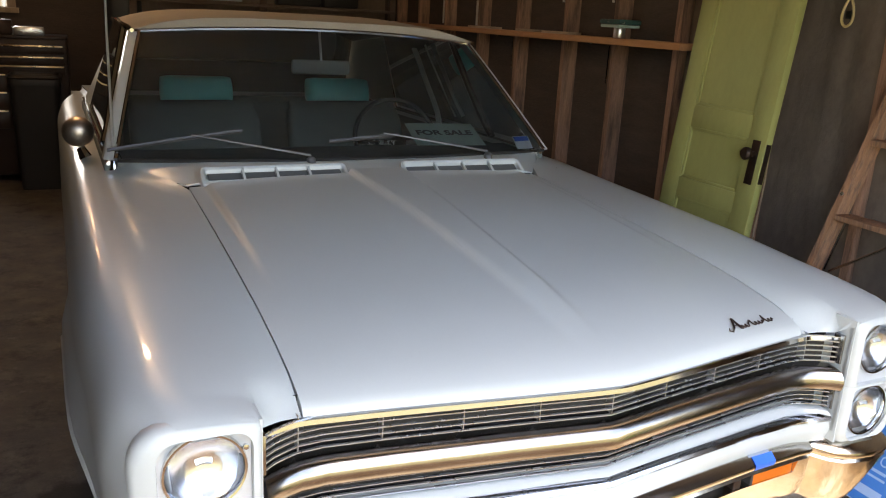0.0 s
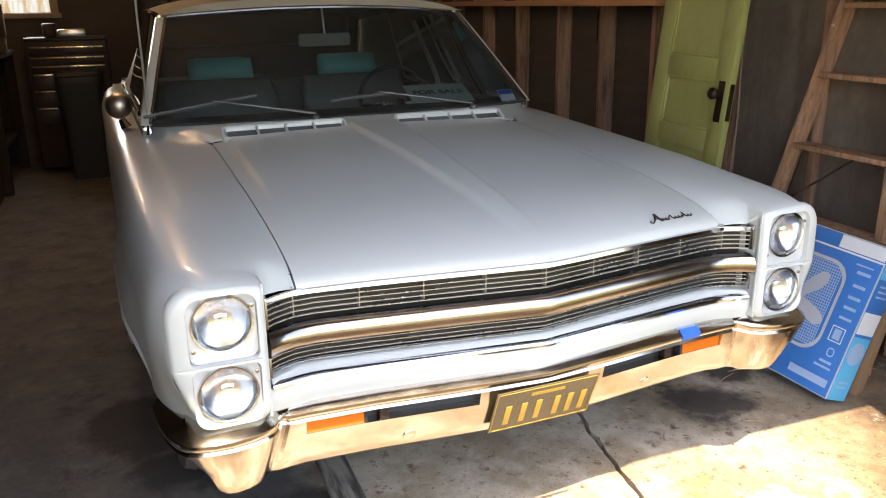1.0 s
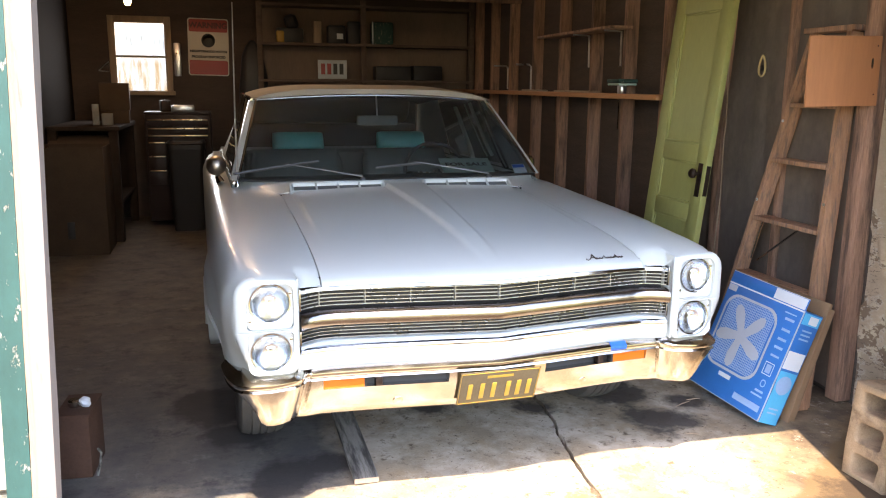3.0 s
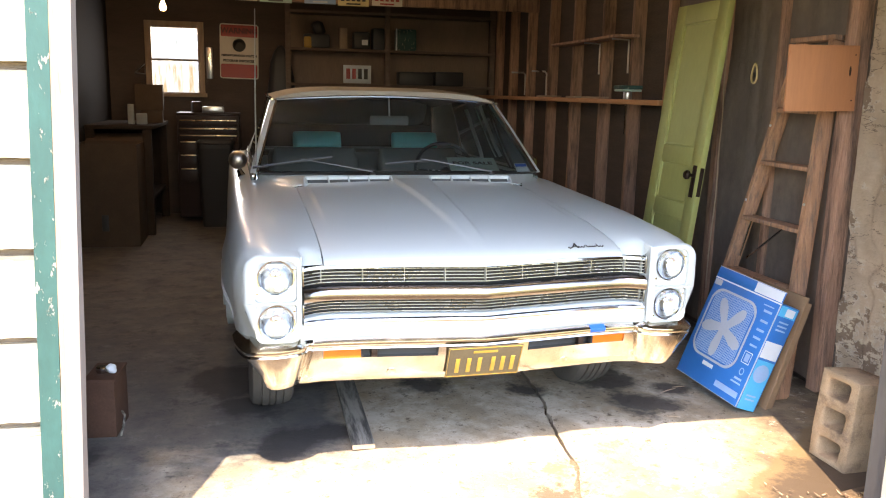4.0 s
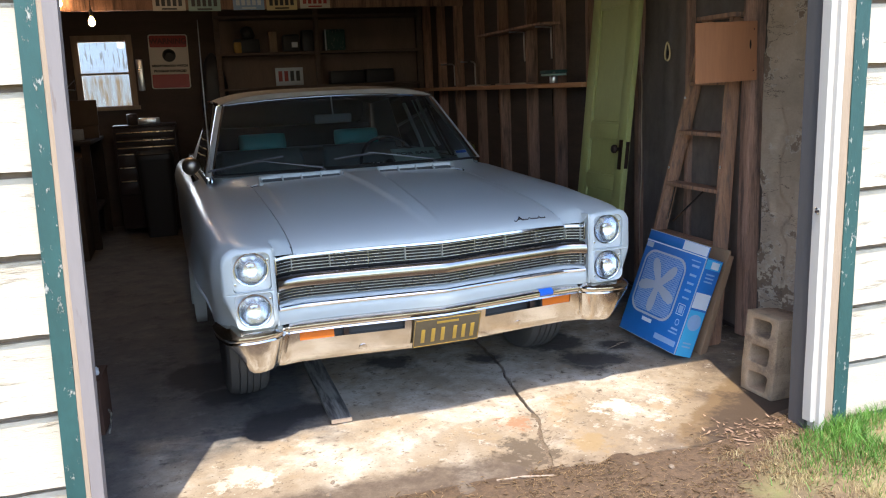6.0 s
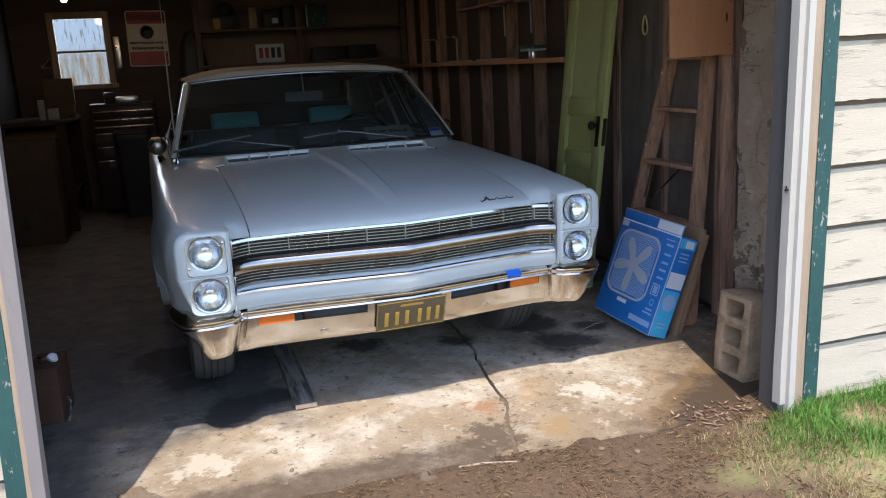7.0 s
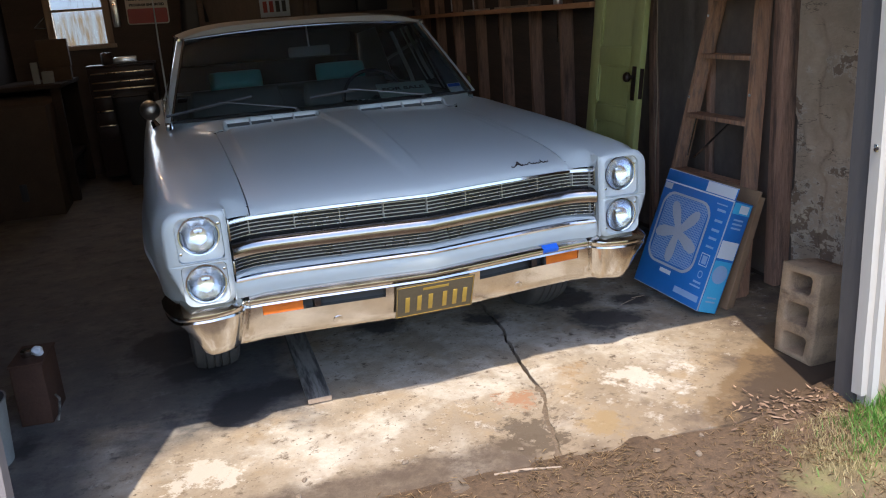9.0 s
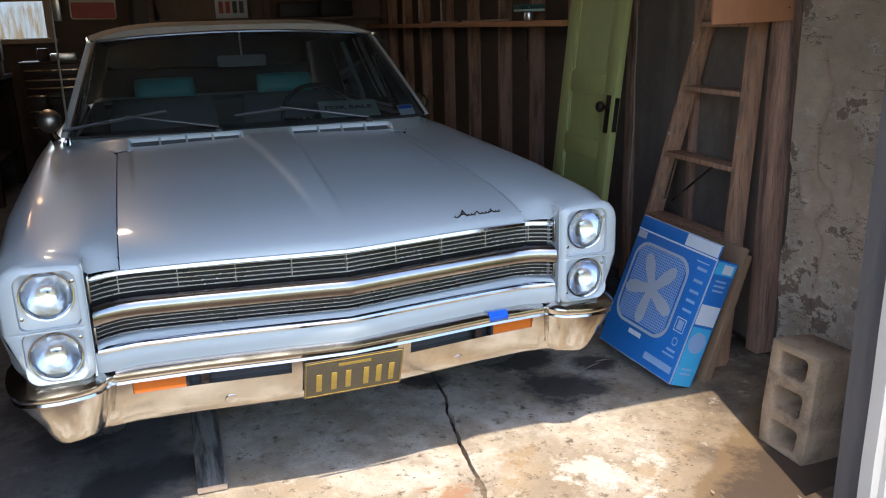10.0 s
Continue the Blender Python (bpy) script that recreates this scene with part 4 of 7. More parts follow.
def pod_shell(side, upper, hole):
    """One painted lamp surround: its outline meets the fender, hole is (x, z, width, height)."""
    z0, z1 = (POD_SPLIT, 0.896) if upper else (0.558, POD_SPLIT)
    zc, cx = (z0 + z1) / 2, 0.811
    outer = corners(0.213, z1 - z0, (0.062, 0.03, 0.001, 0.001) if upper else (0.001, 0.001, 0.034, 0.06))
    hx, hz, hw, hh = hole
    inner = corners(hw, hh, (0.034, 0.03, 0.016, 0.016) if upper else (0.016, 0.016, 0.03, 0.034))

    def drawn_in(d, y):
        out = []
        for u, v in outer:
            z = zc + v
            if u > 0:
                u -= 0.042 * smooth(0.72, 0.565, z)
            x = cx + u - math.copysign(d, u)
            if upper and v > 0.01:
                z = min(z, nose_top(cx + u) + 0.001) - d
            elif not upper and v < -0.01:
                z += d
            out.append(Vector((side * x, y, z)))
        return out

    lay = lambda y, g: [Vector((side * (hx + u * g), y, hz + v * (g if abs(g - 1) < 0.02 else 1.0))) for u, v in inner]
    steps = [(0.014, 0.06), (0.004, 0.03), (0.001, 0.01), (0.001, 0.0), (0.003, -0.008), (0.007, -0.014), (0.0125, -0.018)]
    return skin(bmesh.new(), [drawn_in(d, y) for d, y in steps] + [lay(-0.022, 1.012), lay(-0.022, 1.0), lay(-0.014, 0.99), lay(0.004, 0.985)], close=True)


def headlight(side, cx, zc, hole):
    hx, hz, hw, hh = hole
    sq = [(hx - 0.0 + u, hz + v) for u, v in corners(hw - 0.003, hh - 0.003, (0.02, 0.02, 0.02, 0.02))]
    rim = []
    for x, z in sq:
        a = math.atan2(z - zc, x - cx)
        rim.append((cx + 0.066 * math.cos(a), zc + 0.066 * math.sin(a)))
    lay = lambda loop, y: [Vector((side * x, y, z)) for x, z in loop]
    bm = skin(bmesh.new(), [lay(sq, -0.009), lay([(cx + (x - cx) * 0.97, zc + (z - zc) * 0.97) for x, z in sq], -0.0095), lay([(cx + (x - cx) * 1.05, zc + (z - zc) * 1.05) for x, z in rim], -0.004), lay(rim, 0.0)], close=True)
    lamp = part("headlight", bm, BEZEL, car, "round sealed-beam headlight in a bright surround")
    face = Matrix.Translation((side * cx, -0.008, zc)) @ Matrix.Rotation(radians(90), 4, "X")
    part("rim", spun([(0.067, -0.012), (0.0685, 0.0), (0.067, 0.005), (0.063, 0.004), (0.0615, -0.004), (0.0615, -0.012)], face, 36, False), CHROME, lamp)
    part("reflector", spun([(0.063, -0.001)] + [(0.063 * f, -0.003 - 0.03 * (1 - f * f)) for f in (0.96, 0.9, 0.82, 0.72, 0.6, 0.46, 0.3, 0.14, 0.04)], face, 32, False), REFLECTOR, lamp)
    part("lens", spun([(0.063, -0.002), (0.06, 0.003), (0.053, 0.007), (0.043, 0.011), (0.029, 0.014), (0.015, 0.0155), (0.002, 0.016)], face, 32, False), LENS, lamp)
    part("bulb_shield", rod([face @ Vector(p) for p in ((-0.012, 0.012, -0.012), (0.0, 0.016, -0.01), (0.012, 0.012, -0.012))], 0.006, 8), BRIGHT, lamp)
    for k in (42, 222):
        q = face @ Matrix.Translation((0.088 * math.cos(radians(k)), 0.088 * math.sin(radians(k)) * 0.75 + hz - zc, 0.002))
        part("screw", spun([(0.005, -0.004), (0.005, 0.002), (0.001, 0.003)], q, 8), CHROME, lamp)


for side in (-1, 1):
    up, down = (0.799, 0.7975, 0.15, 0.155), (0.799, 0.6405, 0.148, 0.143)
    pod = part("headlight_pod", pod_shell(side, True, up), PAINT, car, angle=50)
    part("lower_pod", pod_shell(side, False, down), PAINT, pod, angle=50)
    part("inner_cheek", box(side * 0.7085 - 0.003, side * 0.7085 + 0.003, -0.006, 0.12, 0.565, 0.884), PAINT, pod)
    part("backing", box(side * 0.8 - 0.08, side * 0.8 + 0.08, 0.06, 0.1, 0.58, 0.86), DARK, pod)
    headlight(side, 0.799, 0.808, up)
    headlight(side, 0.799, 0.6405, down)

# front bumper: bowed centre with lamp slots, and pointed wings that wrap the corners


def bumper_y(x):
    x = abs(x)
    return lerp([(0, -0.042), (0.2, -0.026), (0.45, 0.002), (0.62, 0.012), (0.67, 0.016), (0.7, 0.03)], x)


def bumper_columns():
    """Columns of the pressing, centre to wing tip: lip x, foot x, lip y, lip z, foot z, setback of the foot."""
    cols = [(x, x, bumper_y(x), 0.553, 0.372, 0.055) for x in [0.0, 0.04, 0.08, 0.12, 0.155, 0.185] + list(np.linspace(0.22, 0.59, 12)) + [0.625]]
    cols += [(0.648, 0.662, 0.012, 0.553, 0.371, 0.052), (0.664, 0.694, 0.013, 0.553, 0.37, 0.05), (0.671, 0.704, 0.022, 0.552, 0.37, 0.044), (0.679, 0.714, 0.024, 0.551, 0.37, 0.04)]
    cols += [(0.688, 0.722, 0.01, 0.55, 0.37, 0.046), (0.704, 0.732, -0.014, 0.55, 0.367, 0.054), (0.73, 0.746, -0.034, 0.55, 0.376, 0.05), (0.765, 0.772, -0.044, 0.55, 0.374, 0.05), (0.805, 0.8, -0.048, 0.549, 0.373, 0.05), (0.85, 0.822, -0.046, 0.549, 0.374, 0.05)]
    cols += [(0.892, 0.842, -0.036, 0.548, 0.382, 0.05), (0.92, 0.868, -0.022, 0.547, 0.422, 0.042), (0.942, 0.9, 0.002, 0.547, 0.462, 0.03), (0.957, 0.934, 0.034, 0.548, 0.496, 0.016), (0.968, 0.958, 0.07, 0.548, 0.507, 0.006), (0.978, 0.972, 0.12, 0.549, 0.512, 0.0), (0.984, 0.98, 0.2, 0.55, 0.514, 0.0)]
    trim_in = lambda x: x if x < 0.8 else 0.8 + (x - 0.8) * 0.86
    return [(trim_in(a), trim_in(b), *rest) for a, b, *rest in cols]


def bumper_section(c):
    xt, xb, y, zt, zb, back = c
    wrap = smooth(0.885, 0.955, xt)
    n = Vector((0.75 * wrap, -(1 - 0.55 * wrap), 0)).normalized()
    zg = zt - 0.032  # groove under the lip
    out = []
    k = smooth(0.66, 0.74, xt) * smooth(0.945, 0.89, xt)
    for d, z in ((-0.15, 0.034), (-0.08, 0.028), (-0.045, 0.019), (-0.018 - 0.006 * k, 0.006 + 0.002 * k), (-0.008, -0.002), (-0.001, -0.008), (0.0, -0.014), (-0.003, -0.022), (-0.01, -0.029)):
        out.append(Vector((xt + n.x * d, y + n.y * d, zt + z)))
    for f in (0.0, 0.26, 0.5, 0.75, 0.93, 1.0):
        d = -0.006 - back * f ** 1.3 - (0.006 if f == 1.0 else 0)
        out.append(Vector((xt + (xb - xt) * f + n.x * d, y + n.y * d, zg - 0.004 + (zb - zg + 0.004) * f)))
    out.append(out[-1] + Vector((0, 0.04, 0.004)))
    return out


SLOT_TOP, SLOT_LOW = 9, 10


def bumper_mesh():
    bm = bmesh.new()
    half = [bumper_section(c) for c in bumper_columns()]
    for side in (-1, 1):
        grid = [[bm.verts.new((side * p.x, p.y, p.z)) for p in col] for col in half]
        for i, (a, b) in enumerate(zip(grid, grid[1:])):
            xm = (half[i][0].x + half[i + 1][0].x) / 2
            for j in range(len(a) - 1):
                if j == SLOT_TOP and 0.185 < xm < 0.625:
                    for j2 in (SLOT_TOP, SLOT_LOW):  # the slot's rolled-in edges
                        q = [bm.verts.new((v.co.x, v.co.y + 0.05, v.co.z)) for v in (a[j2], b[j2])]
                        bm.faces.new((a[j2], b[j2], q[1], q[0]))
                    continue
                bm.faces.new((a[j], a[j + 1], b[j + 1], b[j]))
        for k in (5, 18):
            col = grid[k]
            q = [bm.verts.new((col[j].co.x, col[j].co.y + 0.05, col[j].co.z)) for j in (SLOT_TOP, SLOT_LOW)]
            bm.faces.new((col[SLOT_TOP], col[SLOT_LOW], q[1], q[0]))
    bmesh.ops.remove_doubles(bm, verts=bm.verts, dist=0.0003)
    return bm


bumper = part("front_bumper", bumper_mesh(), DULL_CHROME, car, "heavy chrome front bumper with tarnish", angle=30)
slot_z = [bumper_section(bumper_columns()[10])[j].z for j in (SLOT_TOP, SLOT_LOW)]
for side in (-1, 1):
    for x, y, z in ((0.795, -0.0165, 0.446), (0.36, bumper_y(0.36) + 0.043, 0.41)):
        bolt = Matrix.Translation((side * x, y, z)) @ Matrix.Rotation(radians(112), 4, "X")
        part("bolt", spun([(0.019, -0.012), (0.019, 0.0), (0.0175, 0.002), (0.012, 0.003), (0.001, 0.0035)], bolt, 18), DULL_CHROME, bumper)
    rows = [[Vector((x, bumper_y(x) + 0.02, z)) for z in (slot_z[1] - 0.002, slot_z[0] + 0.002)] for x in np.linspace(side * 0.48, side * 0.624, 8)]
    part("turn_signal", skin(bmesh.new(), rows), AMBER, bumper, "amber turn signal lens")
    part("lens_end", box(side * 0.478 - 0.004, side * 0.478 + 0.004, bumper_y(0.478) + 0.018, bumper_y(0.478) + 0.05, slot_z[1], slot_z[0]), DARK, bumper)
    rows = [[Vector((x, bumper_y(x) + 0.049, z)) for z in (slot_z[1] - 0.006, slot_z[0] + 0.006)] for x in np.linspace(side * 0.18, side * 0.63, 8)]
    part("slot_back", skin(bmesh.new(), rows), BLACK, bumper)
    part("slot_bracket", box(side * 0.43 - 0.012, side * 0.43 + 0.012, bumper_y(0.43) + 0.02, bumper_y(0.43) + 0.048, slot_z[1], slot_z[0], 0.002), IRON, bumper)

plate = part("number_plate", box(-0.1525, 0.1525, -0.003, 0.0, -0.076, 0.076, 0.001), PLATE_DARK, car, "dark brown number plate with worn gold characters")
plate.matrix_local = pose(0, -0.019, 0.449, 23, 0, 0)
bm = bmesh.new()
for x0, x1, z0, z1 in ((-0.145, 0.145, 0.0695, 0.071), (-0.145, 0.145, -0.071, -0.0695), (-0.149, -0.1475, -0.07, 0.07), (0.1475, 0.149, -0.07, 0.07)):
    put_box(bm, x0, x1, -0.005, -0.002, z0, z1)
part("plate_border", bm, PLATE_GOLD, plate)
for k, x in enumerate((-0.108, -0.062, -0.018, 0.038, 0.078, 0.118)):
    part("character_bar", box(x - 0.0085, x + 0.0085, -0.0048, -0.002, -0.052, 0.02, 0.001), PLATE_GOLD, plate)
part("heading_bar", box(-0.05, 0.05, -0.0042, -0.002, 0.043, 0.055, 0.001), PLATE_GOLD, plate)
def over_lip(x0, x1, i, j, lift=0.0012):
    """A thin strip stuck over the bumper's lip, from section point i to j."""
    rows = []
    for x in np.linspace(x0, x1, 6):
        sec = bumper_section((x, x, bumper_y(x), 0.553, 0.372, 0.055))[i:j]
        rows.append([p + Vector((0, -lift, lift)) for p in sec])
    return skin(bmesh.new(), rows)


tape = part("masking_strip", over_lip(0.462, 0.53, 3, 9), TAPE_BLUE, bumper, "strip of bright blue tape stuck over the bumper lip")
part("tape_tail", over_lip(0.452, 0.524, 2, 4, 0.0009), TAPE_GREY, bumper, "dusty tail of the tape")

# under-structure
part("underbody", box(-0.66, 0.66, 0.5, 4.9, 0.3, 0.5), DARK, car)
part("engine_bay", box(-0.62, 0.62, 0.15, 1.35, 0.47, 0.8), DARK, car)
part("firewall", box(-0.8, 0.8, 1.45, 1.5, 0.45, 0.98), DARK, car)

# wheels
for side in (-1, 1):
    for y in (FRONT_AXLE, REAR_AXLE):
        hub = Matrix.Translation((side * 0.79, y, 0.335)) @ Matrix.Rotation(radians(90), 4, "Y")
        w = part("wheel", spun([(0.2, -0.085), (0.25, -0.1), (0.3, -0.098), (0.322, -0.085), (0.33, -0.06), (0.333, -0.052), (0.326, -0.05), (0.326, -0.046), (0.334, -0.044), (0.335, -0.018), (0.328, -0.016), (0.328, -0.012), (0.335, -0.01), (0.335, 0.01), (0.328, 0.012), (0.328, 0.016), (0.335, 0.018), (0.334, 0.044), (0.326, 0.046), (0.326, 0.05), (0.333, 0.052), (0.33, 0.06), (0.322, 0.085), (0.3, 0.098), (0.25, 0.1), (0.2, 0.085)], hub, 40), RUBBER, car, "worn black tyre on a steel rim")
        part("rim", spun([(0.2, -0.08), (0.19, -0.05), (0.12, -0.03), (0.02, -0.04), (0.02, 0.04), (0.12, 0.05), (0.19, 0.06), (0.2, 0.08)], hub, 28), BRIGHT, w)

# cowl, windscreen, pillars, roof
def cowl_pt(x, f):
    front = Vector((x, lerp([(0, 1.335), (0.62, 1.342), (0.8, 1.6)], abs(x)), lerp([(0, 0.998), (0.62, 0.986), (0.8, 1.006)], abs(x))))
    rear = Vector((x, lerp([(0, 1.47), (0.5, 1.5), (0.8, 1.61)], abs(x)), 1.028))
    return front.lerp(rear, f)


part("cowl", skin(bmesh.new(), [[cowl_pt(x, f) for f in (0, 0.3, 0.6, 1)] for x in np.linspace(-0.8, 0.8, 41)]), PAINT, car)


def screen_edge(f, x):
    """The windscreen: f 0 at the sill, 1 at the roof; x across, -1 to 1."""
    w = 0.803 + f * (0.667 - 0.803)
    y = 1.565 + f * (2.04 - 1.565) - 0.085 * (1 - x * x) * (1 - 0.25 * f)
    z = 1.03 + f * (1.418 - 1.03) + 0.03 * f * (1 - x * x) - 0.012 * 4 * f * (1 - f) * -1 * 0.4
    return Vector((x * w, y, z))


US = np.linspace(-1, 1, 25)
windscreen = part("windscreen", skin(bmesh.new(), [[screen_edge(f, x) for x in US] for f in np.linspace(0, 1, 9)]), GLASS, car, "tinted curved windscreen", angle=180)
part("top_trim", rod([screen_edge(1, x) + Vector((0, 0.003, 0.004)) for x in US], 0.007, 6), CHROME, windscreen)
part("bottom_trim", rod([screen_edge(0, x) + Vector((0, -0.003, 0.0)) for x in US], 0.006, 6), DARK, windscreen)
for side in (-1, 1):
    part("side_trim", rod([screen_edge(f, side) + Vector((side * 0.004, 0.004, 0.004)) for f in np.linspace(0, 1, 9)], 0.007, 6), CHROME, windscreen)
    rows = []
    for f in np.linspace(0, 1, 7):
        p = screen_edge(f, side)
        rows.append([p + Vector((side * a, b, c)) for a, b, c in ((0.004, 0.006, 0.0), (0.026, 0.012, 0.0), (0.04, 0.03, 0.0), (0.042, 0.07, 0.0), (0.0, 0.07, -0.005))])
    part("front_pillar", skin(bmesh.new(), rows, close=True, caps=True), PAINT, car)


def roof_pt(y, x):
    w = lerp([(2.0, 0.69), (2.3, 0.705), (3.1, 0.69), (3.5, 0.63)], y)
    z = lerp([(2.0, 1.422), (2.15, 1.437), (2.5, 1.45), (3.0, 1.445), (3.5, 1.39)], y)
    bow = -0.06 * (1 - x * x) * smooth(2.5, 2.03, y)
    return Vector((x * w, y + bow, z + 0.058 * (1 - abs(x) ** 4.5)))


part("roof", skin(bmesh.new(), [[screen_edge(1, x) + Vector((0, 0.004, 0.009)) for x in US]] + [[roof_pt(y, x) for x in US] for y in (2.04, 2.07, 2.15, 2.3, 2.5, 2.8, 3.1, 3.3, 3.45)]), ROOF, car, "dusty pale vinyl roof")
part("headliner", skin(bmesh.new(), [[roof_pt(y, x) + Vector((0, 0, -0.03)) for x in US] for y in (2.08, 2.3, 2.6, 3.0, 3.45)]), HEADLINER, car)
for side in (-1, 1):
    part("drip_rail", rod([roof_pt(y, side) + Vector((side * 0.006, 0, -0.004)) for y in (2.04, 2.15, 2.3, 2.6, 3.0, 3.3)], 0.008, 6), CHROME, car)
    belt = lambda y: Vector((side * 0.815, y, 1.015))
    head = lambda y: roof_pt(y, side) + Vector((0, 0, -0.012))
    part("side_glass", skin(bmesh.new(), [[belt(1.66 + 1.5 * f), head(2.1 + 1.0 * f)] for f in np.linspace(0, 1, 9)]), DIM_GLASS, car)
    part("vent_window_frame", rod([belt(2.02), belt(2.03) + Vector((-side * 0.02, 0.04, 0.06)), (head(2.28) + belt(2.06)) * 0.5, head(2.27)], 0.016, 8), CHROME, car, "bright vent window bar")
    part("belt_trim", rod([belt(y) + Vector((side * 0.012, 0, -0.004)) for y in (1.62, 2, 2.6, 3.2, 3.6)], 0.007, 6), CHROME, car)
    rows = [[belt(3.16) + Vector((0, 0.0, -0.03)), head(3.1)], [belt(3.6), head(3.28)], [belt(3.95) + Vector((-side * 0.06, 0, 0)), head(3.45)]]
    part("rear_pillar", skin(bmesh.new(), rows), PAINT, car)
part("rear_window", skin(bmesh.new(), [[Vector((x * 0.62, 3.45, 1.39 + 0.045 * (1 - abs(x) ** 2.6))), Vector((x * 0.74, 3.92, 1.0))] for x in US]), DIM_GLASS, car)
part("trunk_lid", skin(bmesh.new(), [[Vector((x * 0.79, y, z)) for x in US] for y, z in ((3.9, 1.0), (4.4, 0.985), (4.95, 0.95), (5.05, 0.9), (5.08, 0.45))]), PAINT, car)
part("rear_panel", box(-0.86, 0.86, 5.0, 5.06, 0.35, 0.9), PAINT, car)

# bonnet vents at the screen: shallow pans that tip forward, with teeth and three ribs
for side in (-1, 1):
    cx, w = side * 0.338, 0.48
    base = hood_z(1.33) - 0.012 * (0.338 / 0.614) ** 3 - 0.004
    on = lambda u, v, dz, base=base, cx=cx: Vector((cx + u, 1.352 + v, base + 0.6 * (v + 0.04) + dz - 0.02 * max(0.0, abs(cx + u) - 0.45)))
    lay = lambda loop, dz, g=0.0, on=on: [on(u - math.copysign(g, u), v - math.copysign(g, v), dz) for u, v in loop]
    outer, inner = round_rect(w, 0.068, 0.016), round_rect(w - 0.022, 0.05, 0.012)
    vent = part("hood_vent", skin(bmesh.new(), [lay(outer, -0.04), lay(outer, 0.0), lay(outer, 0.003, 0.004), lay(outer, 0.002, 0.008), lay(inner, 0.0, -0.003), lay(inner, 0.004), lay(inner, 0.001, 0.002), lay(inner, -0.014, 0.002)], close=True), PAINT, hood)
    part("vent_floor", skin(bmesh.new(), [[on(u, v, dz) for u in (-w / 2 + 0.022, w / 2 - 0.022)] for v, dz in ((-0.026, -0.013), (0.026, -0.013))]), VENT_GREY, vent)
    for k in range(30):
        u = (k - 14.5) * (w - 0.06) / 30
        bm = bmesh.new()
        skin(bm, [[on(u + a, v, dz) for a, dz in ((-0.0028, -0.013), (-0.0028, -0.009), (0.0028, -0.009), (0.0028, -0.013))] for v in (-0.022, -0.014)], close=True, caps=True)
        part("vent_tooth", bm, PAINT, vent)
    for k in (-1, 0, 1):
        u = k * 0.108
        bm = bmesh.new()
        skin(bm, [[on(u + a, v, dz) for a, dz in ((-0.004, -0.013), (-0.004, 0.001), (0.004, 0.001), (0.004, -0.013))] for v in (-0.024, 0.024)], close=True, caps=True)
        part("vent_rib", bm, PAINT, vent)
# rear edge line of the bonnet
for side in (-1, 1):
    bm = rod([(side * x, y, hood_z(1.33) + dz) for x, y, dz in ((0.66, 1.4, -0.016), (0.62, 1.35, -0.014), (0.585, 1.345, -0.006))], 0.003, 5)
    part("cowl_edge", bm, PAINT, hood)
part("cowl_edge", rod([(x, y, hood_z(1.33) + 0.012) for x, y in ((-0.10, 1.335), (-0.075, 1.352), (0.075, 1.352), (0.10, 1.335))], 0.0045, 6), PAINT, hood)

# wipers lie on the glass
for px, a, b, j in ((-0.19, (-0.83, 0.055), (-0.40, 0.19), 0.6), (0.5, (-0.11, 0.11), (0.16, 0.15), 0.75)):
    on = lambda x, f, d=0.014: screen_edge(f, x / (0.803 - 0.136 * f)) + Vector((0, -d, d * 0.8))
    pa, pb = on(*a), on(*b)
    pj = on(a[0] + (b[0] - a[0]) * j, a[1] + (b[1] - a[1]) * j, 0.03)
    piv = Vector((px, 1.475, 1.035))
    wiper = part("wiper", rod([piv, piv + Vector((0, 0.01, 0.012)), (piv + pj) * 0.5 + Vector((0, -0.012, 0.008)), pj], [0.009, 0.005, 0.0038, 0.003], 6), WIPER, car, "dull metal wiper arm resting on the screen")
    part("blade", rod([pa, (pa + pb) * 0.5 + Vector((0, -0.004, 0.003)), pb], 0.0045, 5), WIPER, wiper)
    part("blade_rubber", rod([pa + Vector((0, 0.006, -0.005)), pb + Vector((0, 0.006, -0.005))], 0.004, 5), RUBBER, wiper)
    part("pivot_cap", spun([(0.016, -0.02), (0.016, 0.0), (0.01, 0.007), (0.002, 0.008)], Matrix.Translation(piv), 12), WIPER, wiper)

# aerial, door mirrors
aerial = part("aerial", rod([(-0.81, 1.62, 0.985), (-0.808, 1.63, 1.4), (-0.8, 1.65, 1.9)], [0.005, 0.004, 0.003], 6), BRIGHT, car, "thin chrome whip aerial")
part("aerial_base", spun([(0.016, -0.012), (0.016, 0.008), (0.01, 0.03), (0.006, 0.05), (0.003, 0.052)], Matrix.Translation((-0.81, 1.62, 0.985)), 12), CHROME, aerial)
head = Matrix.Translation((-0.905, 1.9, 1.075)) @ Matrix.Rotation(radians(90), 4, "X")
mirror = part("door_mirror", spun([(0.05, -0.03), (0.053, -0.02), (0.053, 0.0), (0.047, 0.02), (0.034, 0.034), (0.017, 0.041), (0.002, 0.043)], head, 24), MIRROR_SHELL, car, "round tarnished metal door mirror")
part("mirror_stem", rod([(-0.9, 1.9, 1.02), (-0.885, 1.89, 0.985)], [0.014, 0.022], 8), CHROME, mirror)
part("mirror_glass", spun([(0.048, 0.0), (0.002, 0.001)], head @ Matrix.Translation((0, 0, -0.031)), 20), MIRROR, mirror)
head = Matrix.Translation((0.9, 1.9, 1.06)) @ Matrix.Rotation(radians(90), 4, "X")
mirror = part("door_mirror", spun([(0.045, -0.03), (0.05, -0.02), (0.048, 0.0), (0.035, 0.02), (0.015, 0.03), (0.002, 0.031)], head, 20), CHROME, car)
